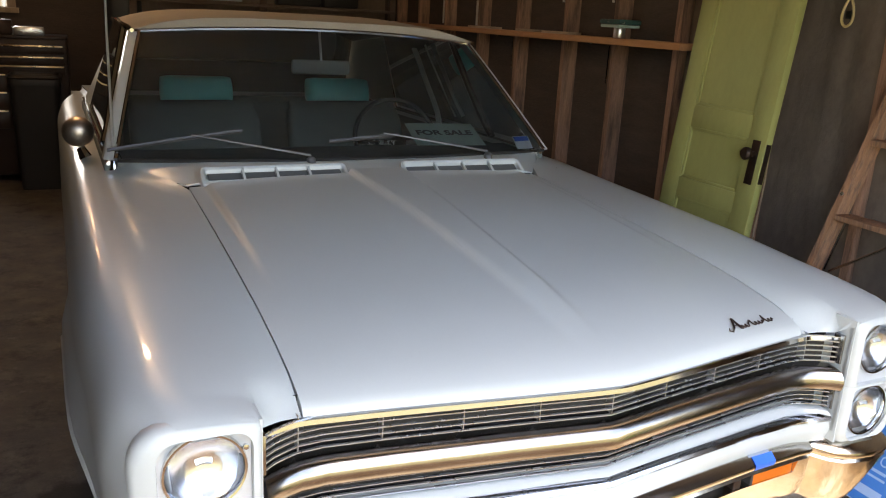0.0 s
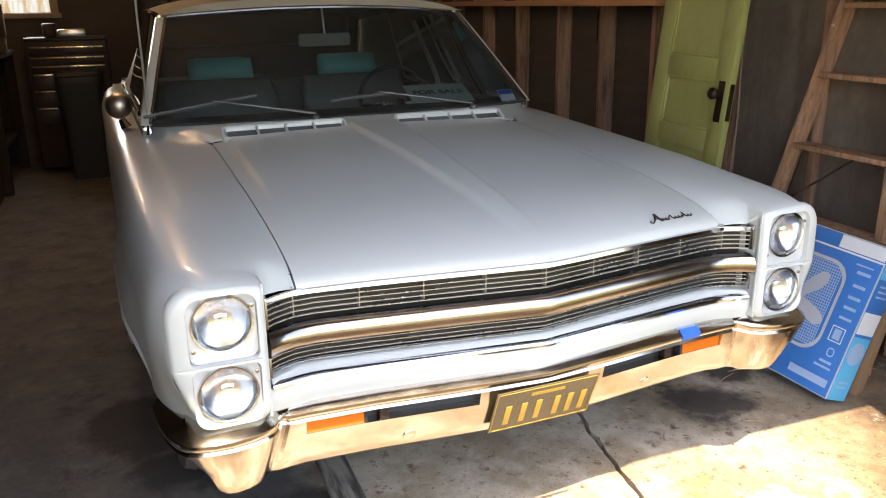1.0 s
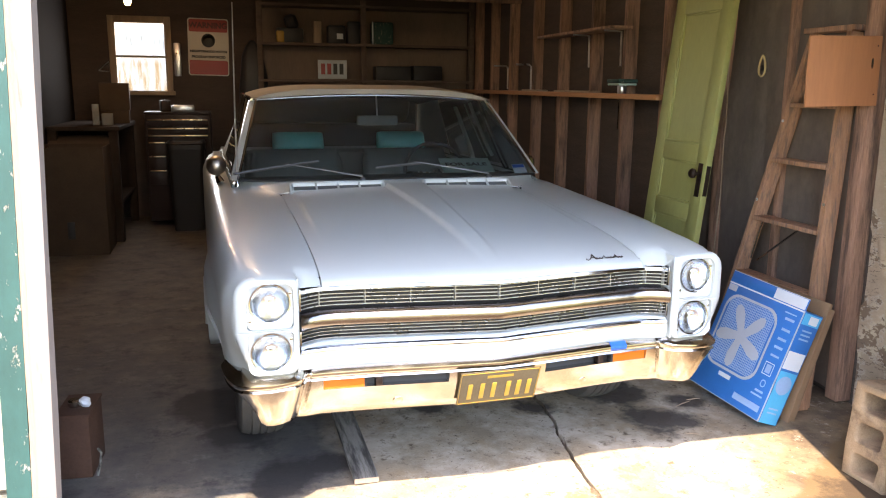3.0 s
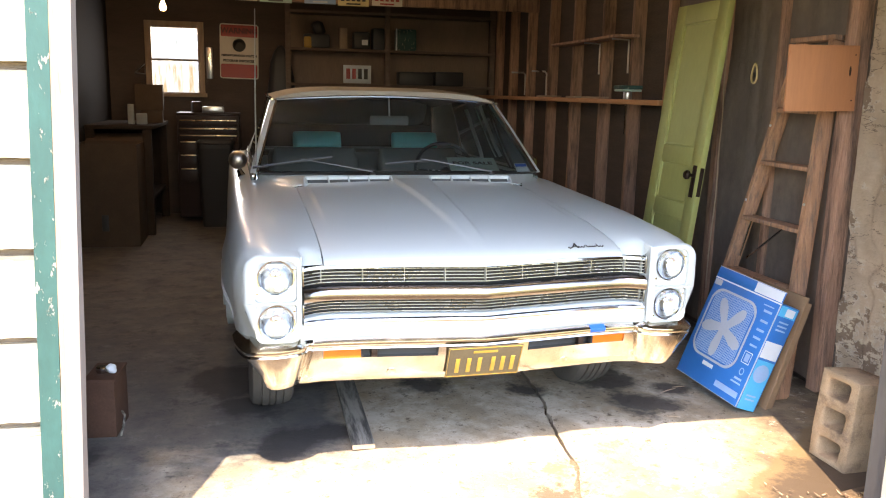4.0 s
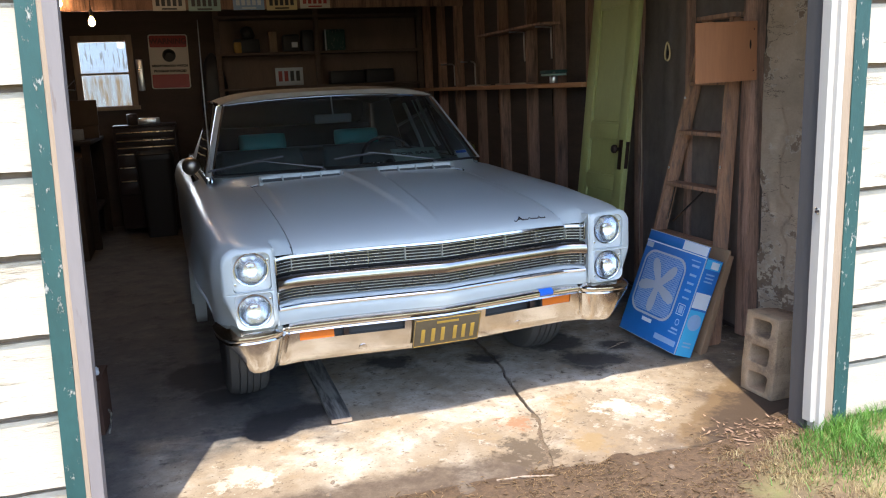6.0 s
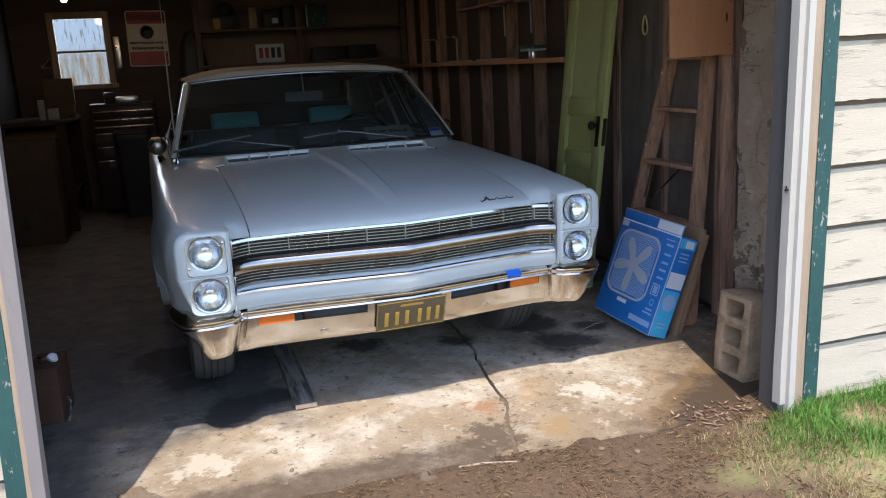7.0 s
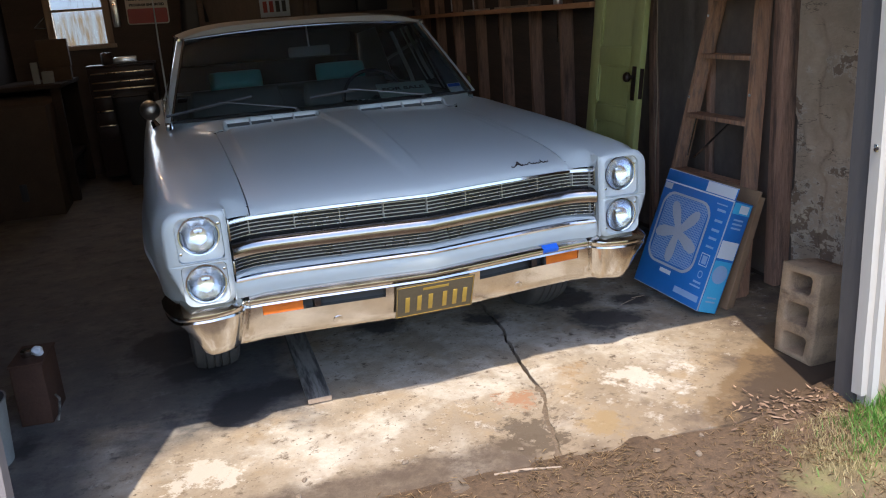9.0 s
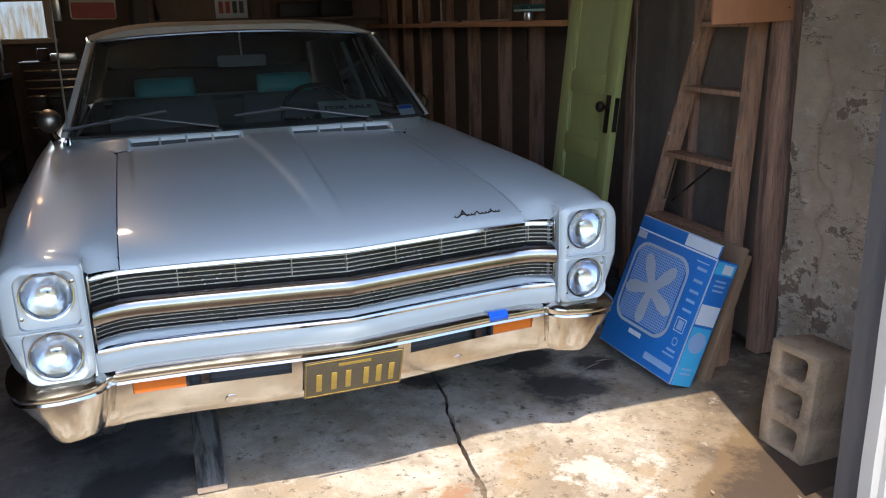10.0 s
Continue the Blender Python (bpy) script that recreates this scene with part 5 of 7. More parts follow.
part("mirror_stem", rod([(0.895, 1.9, 1.02), (0.88, 1.89, 0.985)], [0.012, 0.02], 8), CHROME, mirror)

# cabin
part("dashboard", skin(bmesh.new(), [[Vector((x * 0.78, y, z)) for x in US] for y, z in ((1.56, 1.0), (1.66, 1.012), (1.85, 1.015), (1.93, 0.99), (1.95, 0.9), (1.9, 0.7))]), DASH, car)
part("cabin_floor", box(-0.8, 0.8, 1.5, 3.9, 0.3, 0.34), DASH, car)
for side in (-1, 1):
    part("door_card", box(side * 0.82 - 0.02, side * 0.82 + 0.02, 1.62, 3.5, 0.32, 1.01, 0.008), GREY_TEAL, car)
for cx in (-0.37, 0.37):
    back = bmesh.new()
    rows = []
    for z, y, d in ((0.55, 2.62, 0.12), (0.8, 2.7, 0.13), (1.0, 2.78, 0.11), (1.06, 2.81, 0.08), (1.085, 2.83, 0.03)):
        rows.append([Vector((cx + u, y + v, z)) for u, v in round_rect(0.6 if z < 1.05 else 0.56, d, d * 0.4)])
    skin(back, rows, close=True, caps=True)
    seat = part("front_seat", back, GREY_TEAL, car, "faded grey-green front seat with a teal headrest", angle=60)
    part("seat_cushion", box(cx - 0.31, cx + 0.31, 2.1, 2.66, 0.36, 0.58, 0.05), GREY_TEAL, seat)
    rows = []
    for z, g in ((1.085, 0.72), (1.092, 0.9), (1.115, 1.0), (1.14, 0.96), (1.165, 0.84), (1.183, 0.62), (1.19, 0.35)):
        rows.append([Vector((cx * 0.95 + u * (0.93 + 0.07 * g), 2.84 + v * g + 0.25 * (z - 1.09), z + 0.012 * (1 - (u / 0.17) ** 2))) for u, v in round_rect(0.34, 0.1, 0.045, 8)])
    part("headrest", skin(bmesh.new(), rows, close=True, caps=True), TEAL, seat, "teal vinyl headrest", angle=60)
part("rear_seat", box(-0.66, 0.66, 3.5, 3.72, 0.4, 1.02, 0.06), GREY_TEAL, car)
part("rear_shelf", box(-0.72, 0.72, 3.72, 3.95, 0.96, 0.99), DASH, car)
tilt = Matrix.Translation((0.4, 2.14, 0.985)) @ Matrix.Rotation(radians(62), 4, "X")
ring = [tilt @ Vector((0.195 * math.cos(a), 0.195 * math.sin(a), 0)) for a in (2 * math.pi * k / 40 for k in range(41))]
wheel = part("steering_wheel", rod(ring, 0.011, 8, caps=False), DASH, car, "thin dark steering wheel")
part("spokes", rod([tilt @ Vector((-0.19, 0, 0)), tilt @ Vector((0, -0.02, 0.03)), tilt @ Vector((0.19, 0, 0))], 0.012, 6), BRIGHT, wheel)
part("column", rod([tilt @ Vector((0, 0, 0.0)), (0.4, 1.9, 0.86)], 0.03, 10), DASH, wheel)
glass_m = part("cabin_mirror", box(-0.12, 0.12, 1.985, 2.0, 1.28, 1.337, 0.012), MIRROR_BACK, car, "cabin mirror on a thin stalk")
part("mirror_stalk", rod([(0, 1.99, 1.335), (0, 2.02, 1.45)], 0.005, 6), BRIGHT, glass_m)

# white colour stands in for the bright reflection on the window frame
for off, half, material in ((0.0, 0.014, FRAME_GLEAM), (0.055, 0.007, FRAME_GLEAM)):
    rows = []
    for x, y, z in ((0.742, 2.43, 1.02), (0.738, 2.445, 1.07), (0.728, 2.47, 1.12), (0.7, 2.53, 1.23), (0.682, 2.57, 1.31), (0.665, 2.6, 1.37)):
        p, n = Vector((x + off * 0.3, y + off, z)), Vector((0.86, -0.3, 0.2)) * half
        rows.append([p - n, p + Vector((-0.002, -0.004, 0)), p + n, p + Vector((0.002, 0.006, 0))])
    part("window_post", skin(bmesh.new(), rows, close=True, caps=True), material, car, "bright curved window frame strip" if off == 0 else "")

# card on the dash, stickers on the screen
lay = Matrix.Translation((0.5, 1.86, 1.055)) @ Matrix.Rotation(radians(-6), 4, "Z") @ Matrix.Rotation(radians(18), 4, "X")
card = part("sale_card", box(-0.15, 0.15, -0.1, 0.1, -0.001, 0.001, m=lay), PRINT_CARD, car, "pale FOR SALE card on the dash")
letters("FOR SALE", 0.058, SIGN_BLACK, lay @ Matrix.Translation((0, 0.01, 0.0015)), card, depth=0.0004, bold=0.002)
for x, f, w, h in ((0.725, 0.085, 0.042, 0.03),):
    p = screen_edge(f, x / 0.79) + Vector((0, 0.012, -0.008))
    tilt_m = Matrix.Translation(p) @ Matrix.Rotation(radians(12), 4, "Z") @ Matrix.Rotation(radians(48), 4, "X")
    st = part("screen_sticker", box(-w, w, -h, h, -0.001, 0.001, m=tilt_m), PRINT_WHITE, car, "small white and blue screen sticker")
    part("sticker_bar", box(-w * 0.9, w * 0.9, h * 0.2, h * 0.9, 0.001, 0.002, m=tilt_m), TAPE_BLUE, st)

# ---- along the right wall ----
# studs, each a part of the wall
for k, y in enumerate((2.28, 2.84, 3.4, 4.05, 4.69, 5.36, 5.98, 6.56)):
    bm = bmesh.new()
    j = [0.004 * noise.noise((k * 3.1, z * 2.0, 0)) for z in (0, 1, 2)]
    skin(bm, [[Vector((RIGHT - 0.095 + j[i], y - 0.022, z)), Vector((RIGHT - 0.095 + j[i], y + 0.022, z)), Vector((RIGHT, y + 0.022, z)), Vector((RIGHT, y - 0.022, z))] for i, z in enumerate((0.02, 1.3, 2.75))], close=True, caps=True)
    part("stud", bm, STUD, right_wall)
for y, w, x in ((0.505, 0.055, 0.085), (1.06, 0.03, 0.07), (1.63, 0.04, 0.075)):
    part("stud", box(RIGHT - x, RIGHT, y - w, y + w * 0.4, 0.02, 2.75, 0.004), STUD, right_wall)
# lining of dark building paper near the front, loosely hung
bm = bmesh.new()
skin(bm, [[Vector((RIGHT - 0.04 + 0.022 * noise.noise((y * 3, z * 1.2, 0)) + 0.012 * noise.noise((y * 11, z * 1.6, 3)) + 0.004 * noise.noise((y * 26, z * 4, 5)), y, z)) for z in np.linspace(0.05, 2.7, 44)] for y in np.linspace(0.56, 2.25, 90)])
part("building_paper", bm, SHEET, right_wall, "sagging dark building paper")
part("paper_edge", rod([(RIGHT - 0.075, 1.56 + 0.012 * math.sin(z * 4) + 0.02 * noise.noise((z * 3, 1, 1)), z) for z in np.linspace(0.3, 2.6, 24)], 0.004, 5), TAN_TRIM, right_wall)

# peeling plaster panel by the door post
bm = bmesh.new()
ys, zs = np.linspace(-0.62, 0.42, 70), np.linspace(0.0, 2.7, 150)
rows = []
for y in ys:
    row = []
    for z in zs:
        n = noise.noise((y * 3.2, z * 2.2, 1.5)) + 0.5 * noise.noise((y * 9, z * 7, 4.5))
        loss = smooth(0.16, 0.24, n + 0.25 * smooth(1.0, 0.3, z)) * 0.016
        row.append(Vector((RIGHT - 0.03 + loss + 0.004 * noise.noise((y * 5, z * 5, 9)), y, z)))
    rows.append(row)
skin(bm, rows)
part("plaster", bm, PLASTER, right_wall, "peeling stained plaster", angle=180)

shelf = thing("wall_shelf", "long raw pine shelf on pressed brackets along the studs", "shelf")
part("board", box(1.665, 1.835, 2.04, 6.95, 1.43, 1.465, 0.003), PINE, shelf)
for y in (2.84, 4.05, 5.36):
    part("bracket", rod([(1.70, y + 0.03, 1.425), (1.83, y + 0.03, 1.42), (1.83, y + 0.03, 1.2)], 0.007, 6), DULL_CHROME, shelf)
upper = thing("upper_shelf", "short dusty board shelf with pale metal brackets", "shelf")
part("board", box(1.66, 1.835, 2.72, 4.15, 1.915, 1.935, 0.003), STUD, upper)
for y in (2.85, 3.4):
    part("bracket", rod([(1.69, y + 0.03, 1.91), (1.825, y + 0.03, 1.905), (1.83, y + 0.03, 1.66)], 0.008, 6), BRIGHT, upper)
for y in (4.69, 5.36):
    b = thing("shelf_bracket", "pale bent metal bracket screwed to a stud", "bracket", group="loose brackets")
    part("arm", rod([(1.68, y + 0.03, 1.71), (1.81, y + 0.03, 1.71), (1.83, y + 0.03, 1.69), (1.832, y + 0.03, 1.48)], 0.009, 6), BRIGHT, b)
can = thing("paint_can", "small tin under green-topped trays on the pine shelf", "tin", pose(1.74, 2.66, 1.465))
part("body", spun([(0.03, 0.0), (0.032, 0.004), (0.032, 0.05), (0.03, 0.055)], Matrix.Identity(4), 18), BRIGHT, can)
part("tray", box(-0.07, 0.07, -0.09, 0.09, 0.056, 0.072, 0.006), PRINT_CARD, can)
part("lid", box(-0.075, 0.075, -0.095, 0.095, 0.074, 0.1, 0.008), GREEN_TRIM, can)
for y, w in ((3.3, 0.14), (3.7, 0.1), (4.4, 0.16)):
    sc = thing("wood_offcut", "thin wood offcut lying on the pine shelf", "offcut", pose(1.75, y, 1.466, 0, 0, 7), group="shelf offcuts")
    part("piece", box(-0.05, 0.05, -w, w, 0, 0.014, 0.002), TAN_TRIM, sc)

tag = thing("wall_tag", "small yellowish leaf-shaped tag hung on the dark wall", "tag")
part("loop", rod([(RIGHT - 0.07, 1.265 + 0.026 * math.cos(a) * (1 - 0.35 * math.sin(a)), 1.63 + 0.055 * math.sin(a)) for a in (2 * math.pi * k / 24 for k in range(25))], 0.006, 5, caps=False), PLATE_YELLOW, tag)
part("blot", box(RIGHT - 0.07, RIGHT - 0.065, 1.252, 1.276, 1.605, 1.635, 0.002), SIGN_BLACK, tag)

# old panelled door leaning on the wall: local x is its thickness, y its width, z its height
LEAN_D = math.degrees(math.atan(0.106))
door = thing("panel_door", "old lime-green panelled door leaning against the wall", "door", pose(1.493, 1.335, 0.0, 0, LEAN_D, 0))
DW, DH, DT = 0.59, 2.06, 0.036
panels = [(0.12, 0.77), (0.86, 1.1), (1.2, 1.95)]
part("stile", box(0, DT, 0, 0.105, 0, DH, 0.002), GREEN_DOOR, door)
part("stile", box(0, DT, DW - 0.105, DW, 0, DH, 0.002), GREEN_DOOR, door)
z0 = 0.0
for a, b in panels + [(DH, None)]:
    part("rail", box(0.0006, DT - 0.0006, 0.105, DW - 0.105, z0, a, 0.001), GREEN_DOOR, door)
    z0 = b
for a, b in panels:
    p = part("panel", box(0.012, DT - 0.012, 0.105, DW - 0.105, a, b), GREEN_DOOR, door)
    for q in ((0.105, 0.119, a, b), (DW - 0.119, DW - 0.105, a, b), (0.119, DW - 0.119, a, a + 0.014), (0.119, DW - 0.119, b - 0.014, b)):
        part("moulding", box(0.004, 0.014, q[0], q[1], q[2], q[3], 0.003), GREEN_DOOR, p)
plate_d = part("lock_plate", box(-0.004, 0.0, 0.028, 0.072, 0.91, 1.1, 0.002), IRON, door, "dark iron lock plate")
part("knob", spun([(0.012, 0.0), (0.01, 0.02), (0.012, 0.028), (0.026, 0.036), (0.028, 0.05), (0.02, 0.06), (0.002, 0.062)], Matrix.Translation((-0.002, 0.05, 1.04)) @ Matrix.Rotation(radians(-90), 4, "Y"), 18), IRON, plate_d)
part("edge_plate", box(0.006, DT - 0.006, -0.003, 0.0, 0.92, 1.09), IRON, door)

# wooden stepladder, folded and leaning, with a sheet of plywood on top
ladder = thing("stepladder", "weathered wooden stepladder folded and leaning on the wall", "ladder")
LX = lambda z: 1.6 + 0.125 * z
yl = lambda z: 1.2 - 0.2 * z
yr = lambda z: 0.44 + 0.087 * z


def slanted(fy, z0, z1, t, d, off=0.0):
    rows = []
    for z in np.linspace(z0, z1, 9):
        x, y = LX(z) + off, fy(z) + 0.002 * noise.noise((fy(0) * 5, z * 4, 2))
        rows.append([Vector((x, y - t, z)), Vector((x, y + t, z)), Vector((x + d, y + t, z - d * 0.2)), Vector((x + d, y - t, z - d * 0.2))])
    return skin(bmesh.new(), rows, close=True, caps=True)


part("rail", slanted(yl, 0.0, 1.78, 0.014, 0.068), LADDER_WOOD, ladder)
part("rail", slanted(yr, 0.0, 1.78, 0.016, 0.068), LADDER_WOOD, ladder)
for z in (0.23, 0.54, 0.845, 1.15, 1.43):
    part("step", box(LX(z) - 0.004, LX(z) + 0.085, yr(z) + 0.015, yl(z) - 0.015, z - 0.011, z + 0.011, 0.003), LADDER_WOOD, ladder)
part("top_cap", box(LX(1.78) - 0.02, LX(1.78) + 0.13, yr(1.78) - 0.04, yl(1.78) + 0.04, 1.775, 1.8, 0.004), LADDER_WOOD, ladder)
for f in (yl, yr):
    part("rear_leg", slanted(lambda z, f=f: f(z) + 0.012, 0.0, 1.74, 0.009, 0.022, 0.07), LADDER_WOOD, ladder)
part("brace", rod([(LX(0.6) + 0.11, yl(0.6) - 0.02, 0.6), (LX(0.84) + 0.06, (yl(0.84) * 0.35 + yr(0.84) * 0.65), 0.85)], 0.006, 6), DULL_CHROME, ladder)
part("tie_rod", rod([(LX(0.62) + 0.05, yl(0.62) - 0.04, 0.62), (LX(0.85) + 0.05, yl(0.85) - 0.04, 0.86)], 0.004, 6), DULL_CHROME, ladder)
for f, z in ((yl, 1.35), (yr, 0.98), (yl, 0.94)):
    part("bolt", spun([(0.008, 0.0), (0.007, 0.004), (0.001, 0.006)], Matrix.Translation((LX(z), f(z), z)) @ Matrix.Rotation(radians(-90), 4, "Y"), 10), BRIGHT, ladder)
sheet = thing("plywood_sheet", "orange plywood offcut nailed to the stud across the stepladder's top", "plywood", pose(1.49, 0.432, 1.433, 0, -1.0, 0))
part("sheet", box(0, 0.372, -0.006, 0.006, 0, 0.303, 0.002), PLY, sheet)
part("knot", spun([(0.007, -0.0005), (0.005, 0.0006), (0.001, 0.0008)], Matrix.Translation((0.33, -0.006, 0.185)) @ Matrix.Diagonal((1, 1, 4, 1)) @ Matrix.Rotation(radians(90), 4, "X"), 12), IRON, sheet)
for x, z in ((0.35, 0.05), (0.352, 0.26)):
    part("nail", spun([(0.004, 0.0), (0.003, 0.001)], Matrix.Translation((x, -0.006, z)) @ Matrix.Rotation(radians(90), 4, "X"), 8), IRON, sheet)

# box of a fan, tipped back against the ladder; local x along its front, z up its face, y its depth
fan_box = thing("fan_carton", "glossy blue carton for a box fan tipped back on the ladder", "carton", Matrix.Translation((1.401, 0.3, 0.003)) @ Matrix.Rotation(radians(7.19), 4, "Z") @ Matrix.Rotation(radians(19.84), 4, "Y") @ Matrix.Rotation(radians(90), 4, "Z") @ Matrix.Rotation(radians(-3.48), 4, "Y"))
BW, BD, BH = 0.486, 0.119, 0.538
part("carton", box(0, BW, 0, BD, 0, BH, 0.003), BOX_BLUE, fan_box)
FY = BD + 0.0008


def front_print(name, u, v, w, h, material, lift=0.0):
    return part(name, box(u, u + w, FY - 0.0006, FY + 0.0004 + lift, v, v + h), material, fan_box)


def outline(loop, wide, cx, cz):
    bm = bmesh.new()
    skin(bm, [[Vector((cx + u * g, FY + 0.0008, cz + v * g)) for u, v in loop] for g in (1, 1 - wide)], close=True)
    return bm


# the printed fan: rounded guard, mesh, five blades
FCX, FCZ = 0.285, 0.312
guard = round_rect(0.345, 0.36, 0.075, 8)
part("print_guard", outline(guard, 0.07, FCX, FCZ), PRINT_GREY, fan_box, angle=180)
bm = bmesh.new()
for k in range(30):
    z = FCZ - 0.158 + 0.011 * k
    put_box(bm, FCX - 0.148, FCX + 0.148, FY - 0.0006, FY + 0.0003, z, z + 0.0035)
    x = FCX - 0.148 + 0.0101 * k
    put_box(bm, x, x + 0.003, FY - 0.0006, FY + 0.0004, FCZ - 0.155, FCZ + 0.16)
part("print_mesh", bm, PRINT_PALE, fan_box)
for k in range(5):
    a0 = radians(58 + 72 * k)
    prof = [(0.0, 0.02), (0.05, 0.026), (0.1, 0.034), (0.14, 0.028), (0.158, 0.01)]
    pts = [(r, w) for r, w in prof] + [(r, -w * 0.75) for r, w in reversed(prof)]
    bm = bmesh.new()
    vs = [bm.verts.new((FCX + r * math.cos(a0) - w * math.sin(a0), FY + 0.0012, FCZ + r * math.sin(a0) + w * math.cos(a0))) for r, w in pts]
    bm.faces.new(vs)
    part("print_blade", bm, PRINT_GREY, fan_box)
part("print_hub", spun([(0.034, 0.0), (0.034, 0.0006), (0.004, 0.0008)], Matrix.Translation((FCX, FY + 0.0012, FCZ)) @ Matrix.Rotation(radians(-90), 4, "X"), 18), PRINT_GREY, fan_box)
for x0, x1, z0, z1 in ((-0.001, 0.004, 0.002, BH), (0.004, BW, 0.001, 0.004)):
    part("worn_edge", box(x0, x1, BD - 0.003, BD + 0.0008, z0, z1), PRINT_GREY, fan_box)
for u, v, w, h in ((0.03, 0.5, 0.07, 0.006), (0.03, 0.47, 0.055, 0.012), (0.03, 0.42, 0.05, 0.012), (0.03, 0.375, 0.05, 0.012), (0.03, 0.335, 0.05, 0.012), (0.03, 0.295, 0.05, 0.01), (0.035, 0.12, 0.05, 0.01), (0.03, 0.1, 0.07, 0.008)):
    front_print("print_line", u, v, w, h, PRINT_PALE)
part("print_square", outline(round_rect(0.055, 0.06, 0.002, 3), 0.12, 0.06, 0.235), PRINT_WHITE, fan_box)
front_print("print_square_fill", 0.045, 0.215, 0.03, 0.04, PRINT_PALE)
part("print_drop", outline(round_rect(0.03, 0.036, 0.014, 6), 0.3, 0.055, 0.165), PRINT_PALE, fan_box)
front_print("print_band", 0.0, 0.53, BW, 0.007, PRINT_WHITE)
front_print("print_corner", BW - 0.062, 0.497, 0.055, 0.03, PRINT_GREY)
front_print("print_logo_bar", 0.02, 0.035, 0.17, 0.03, PRINT_PALE)
front_print("print_handle", FCX - 0.04, 0.098, 0.08, 0.02, PRINT_WHITE)
front_print("print_label", 0.004, 0.541, 0.19, 0.049, PRINT_WHITE, 0.0006)
part("flap", box(0.0, BW, BD - 0.004, BD, BH - 0.001, BH + 0.055, 0.001), BOX_BLUE, fan_box)
part("flap_edge", box(0.0, BW, BD - 0.0045, BD + 0.0005, BH + 0.053, BH + 0.0565), PRINT_GREY, fan_box)
# printed end face, towards the opening
for v, h, mtl in ((-0.018, 0.272, BOX_LIGHT), (0.246, 0.105, PRINT_WHITE), (0.46, 0.072, BOX_LIGHT)):
    part("end_print", box(-0.0012, 0.0, 0.008, BD - 0.008, v + 0.02, v + h), mtl, fan_box)
part("end_fan", spun([(0.045, 0.0), (0.045, 0.001), (0.03, 0.0015), (0.004, 0.002)], Matrix.Translation((-0.0013, BD / 2, 0.19)) @ Matrix.Rotation(radians(-90), 4, "Y"), 18), PRINT_PALE, fan_box)
part("end_label", box(-0.0015, 0.0, 0.02, BD - 0.045, 0.487, 0.525), PRINT_WHITE, fan_box)
for v in (0.05, 0.07, 0.41, 0.43, 0.45):
    part("end_line", box(-0.0016, 0.0, 0.03, BD - 0.03, v, v + 0.008), PRINT_PALE, fan_box)
card = thing("cardboard_sheet", "folded brown cardboard propped behind the blue carton", "cardboard", Matrix.Translation((1.47, 0.315, 0.002)) @ Matrix.Rotation(radians(17), 4, "Y"))
part("leaf", box(0.0, 0.012, 0.0, 0.45, 0, 0.585, 0.002), CARD, card)
part("leaf", box(0.016, 0.045, 0.01, 0.4, 0, 0.56, 0.002), CARD, card)

# hollow cement block stood on end, its cells facing the car
block = thing("cement_block", "hollow grey-tan cement block standing on end by the door post", "block", pose(1.385, -0.345, 0.0, 0, 4.5, 0) @ pose(0, 0, 0, 0, 0, 2))
W, H, D = 0.215, 0.385, 0.19


def worn(x, y, z, back):
    """A point of the block's outside, drawn in where the arrises are worn."""
    k = 0.005 if back else 0.0
    y, z = min(max(y, k), W - k), min(max(z, k), H - k)
    p = Vector((x, y, z))
    return p + 0.006 * Vector((noise.noise(p * 26), noise.noise(p * 26 + Vector((5, 0, 0))), noise.noise(p * 26 + Vector((0, 5, 0))) if z > 0.01 else 0.0))


bm = bmesh.new()
for k in range(3):
    cell, hole = round_rect(W, H / 3, 0.0006, 8), round_rect(0.122, 0.082, 0.02, 8)
    cy, cz = W / 2, H * (k + 0.5) / 3
    rows = [[worn(x, cy + u, cz + v, e) for u, v in cell] for x, e in ((D, True), (D - 0.005, False), (D * 0.66, False), (D * 0.33, False), (0.006, False), (0.0, True))]
    rows += [[worn(x, cy + u * g, cz + v * g, False) for u, v in hole] for x, g in ((0.0, 1.1), (0.003, 1.02), (0.012, 0.98), (0.06, 0.95), (0.12, 0.92), (D, 0.9))]
    skin(bm, rows + [rows[0]], close=True)
bmesh.ops.remove_doubles(bm, verts=bm.verts, dist=0.0003)
part("block", bm, BLOCK, block, angle=50)

# plank on the floor, running under the car
plank = thing("floor_plank", "grey weathered plank lying on the slab under the car", "plank", pose(-0.492, 0.205, 0.004, 0, 0, 0.5))
part("plank", box(-0.048, 0.048, 0, 2.6, 0, 0.024, 0.003), PLANK, plank)
part("bare_end", box(-0.047, 0.047, -0.002, 0.0, 0.002, 0.022), TAN_TRIM, plank)

# carton and odds by the left jamb
crate = thing("brown_crate", "scuffed brown wooden crate standing on the slab", "crate", pose(-1.57, 0.62, 0.0, 0, 0, -4))
part("side", box(-0.06, 0.06, -0.11, 0.11, 0, 0.25, 0.004), BROWN_BOX, crate)
part("rim", box(-0.064, 0.064, -0.114, 0.114, 0.25, 0.262, 0.003), BROWN_BOX, crate)
jar = thing("glass_jar", "crumpled white paper and a jar lid on the brown crate", "jar", pose(-1.58, 0.6, 0.262))
part("jar", spun([(0.02, 0.0), (0.024, 0.008), (0.024, 0.024), (0.018, 0.03)], Matrix.Identity(4), 16), DULL_CHROME, jar)
bm = bmesh.new()
bmesh.ops.create_icosphere(bm, subdivisions=3, radius=0.022)
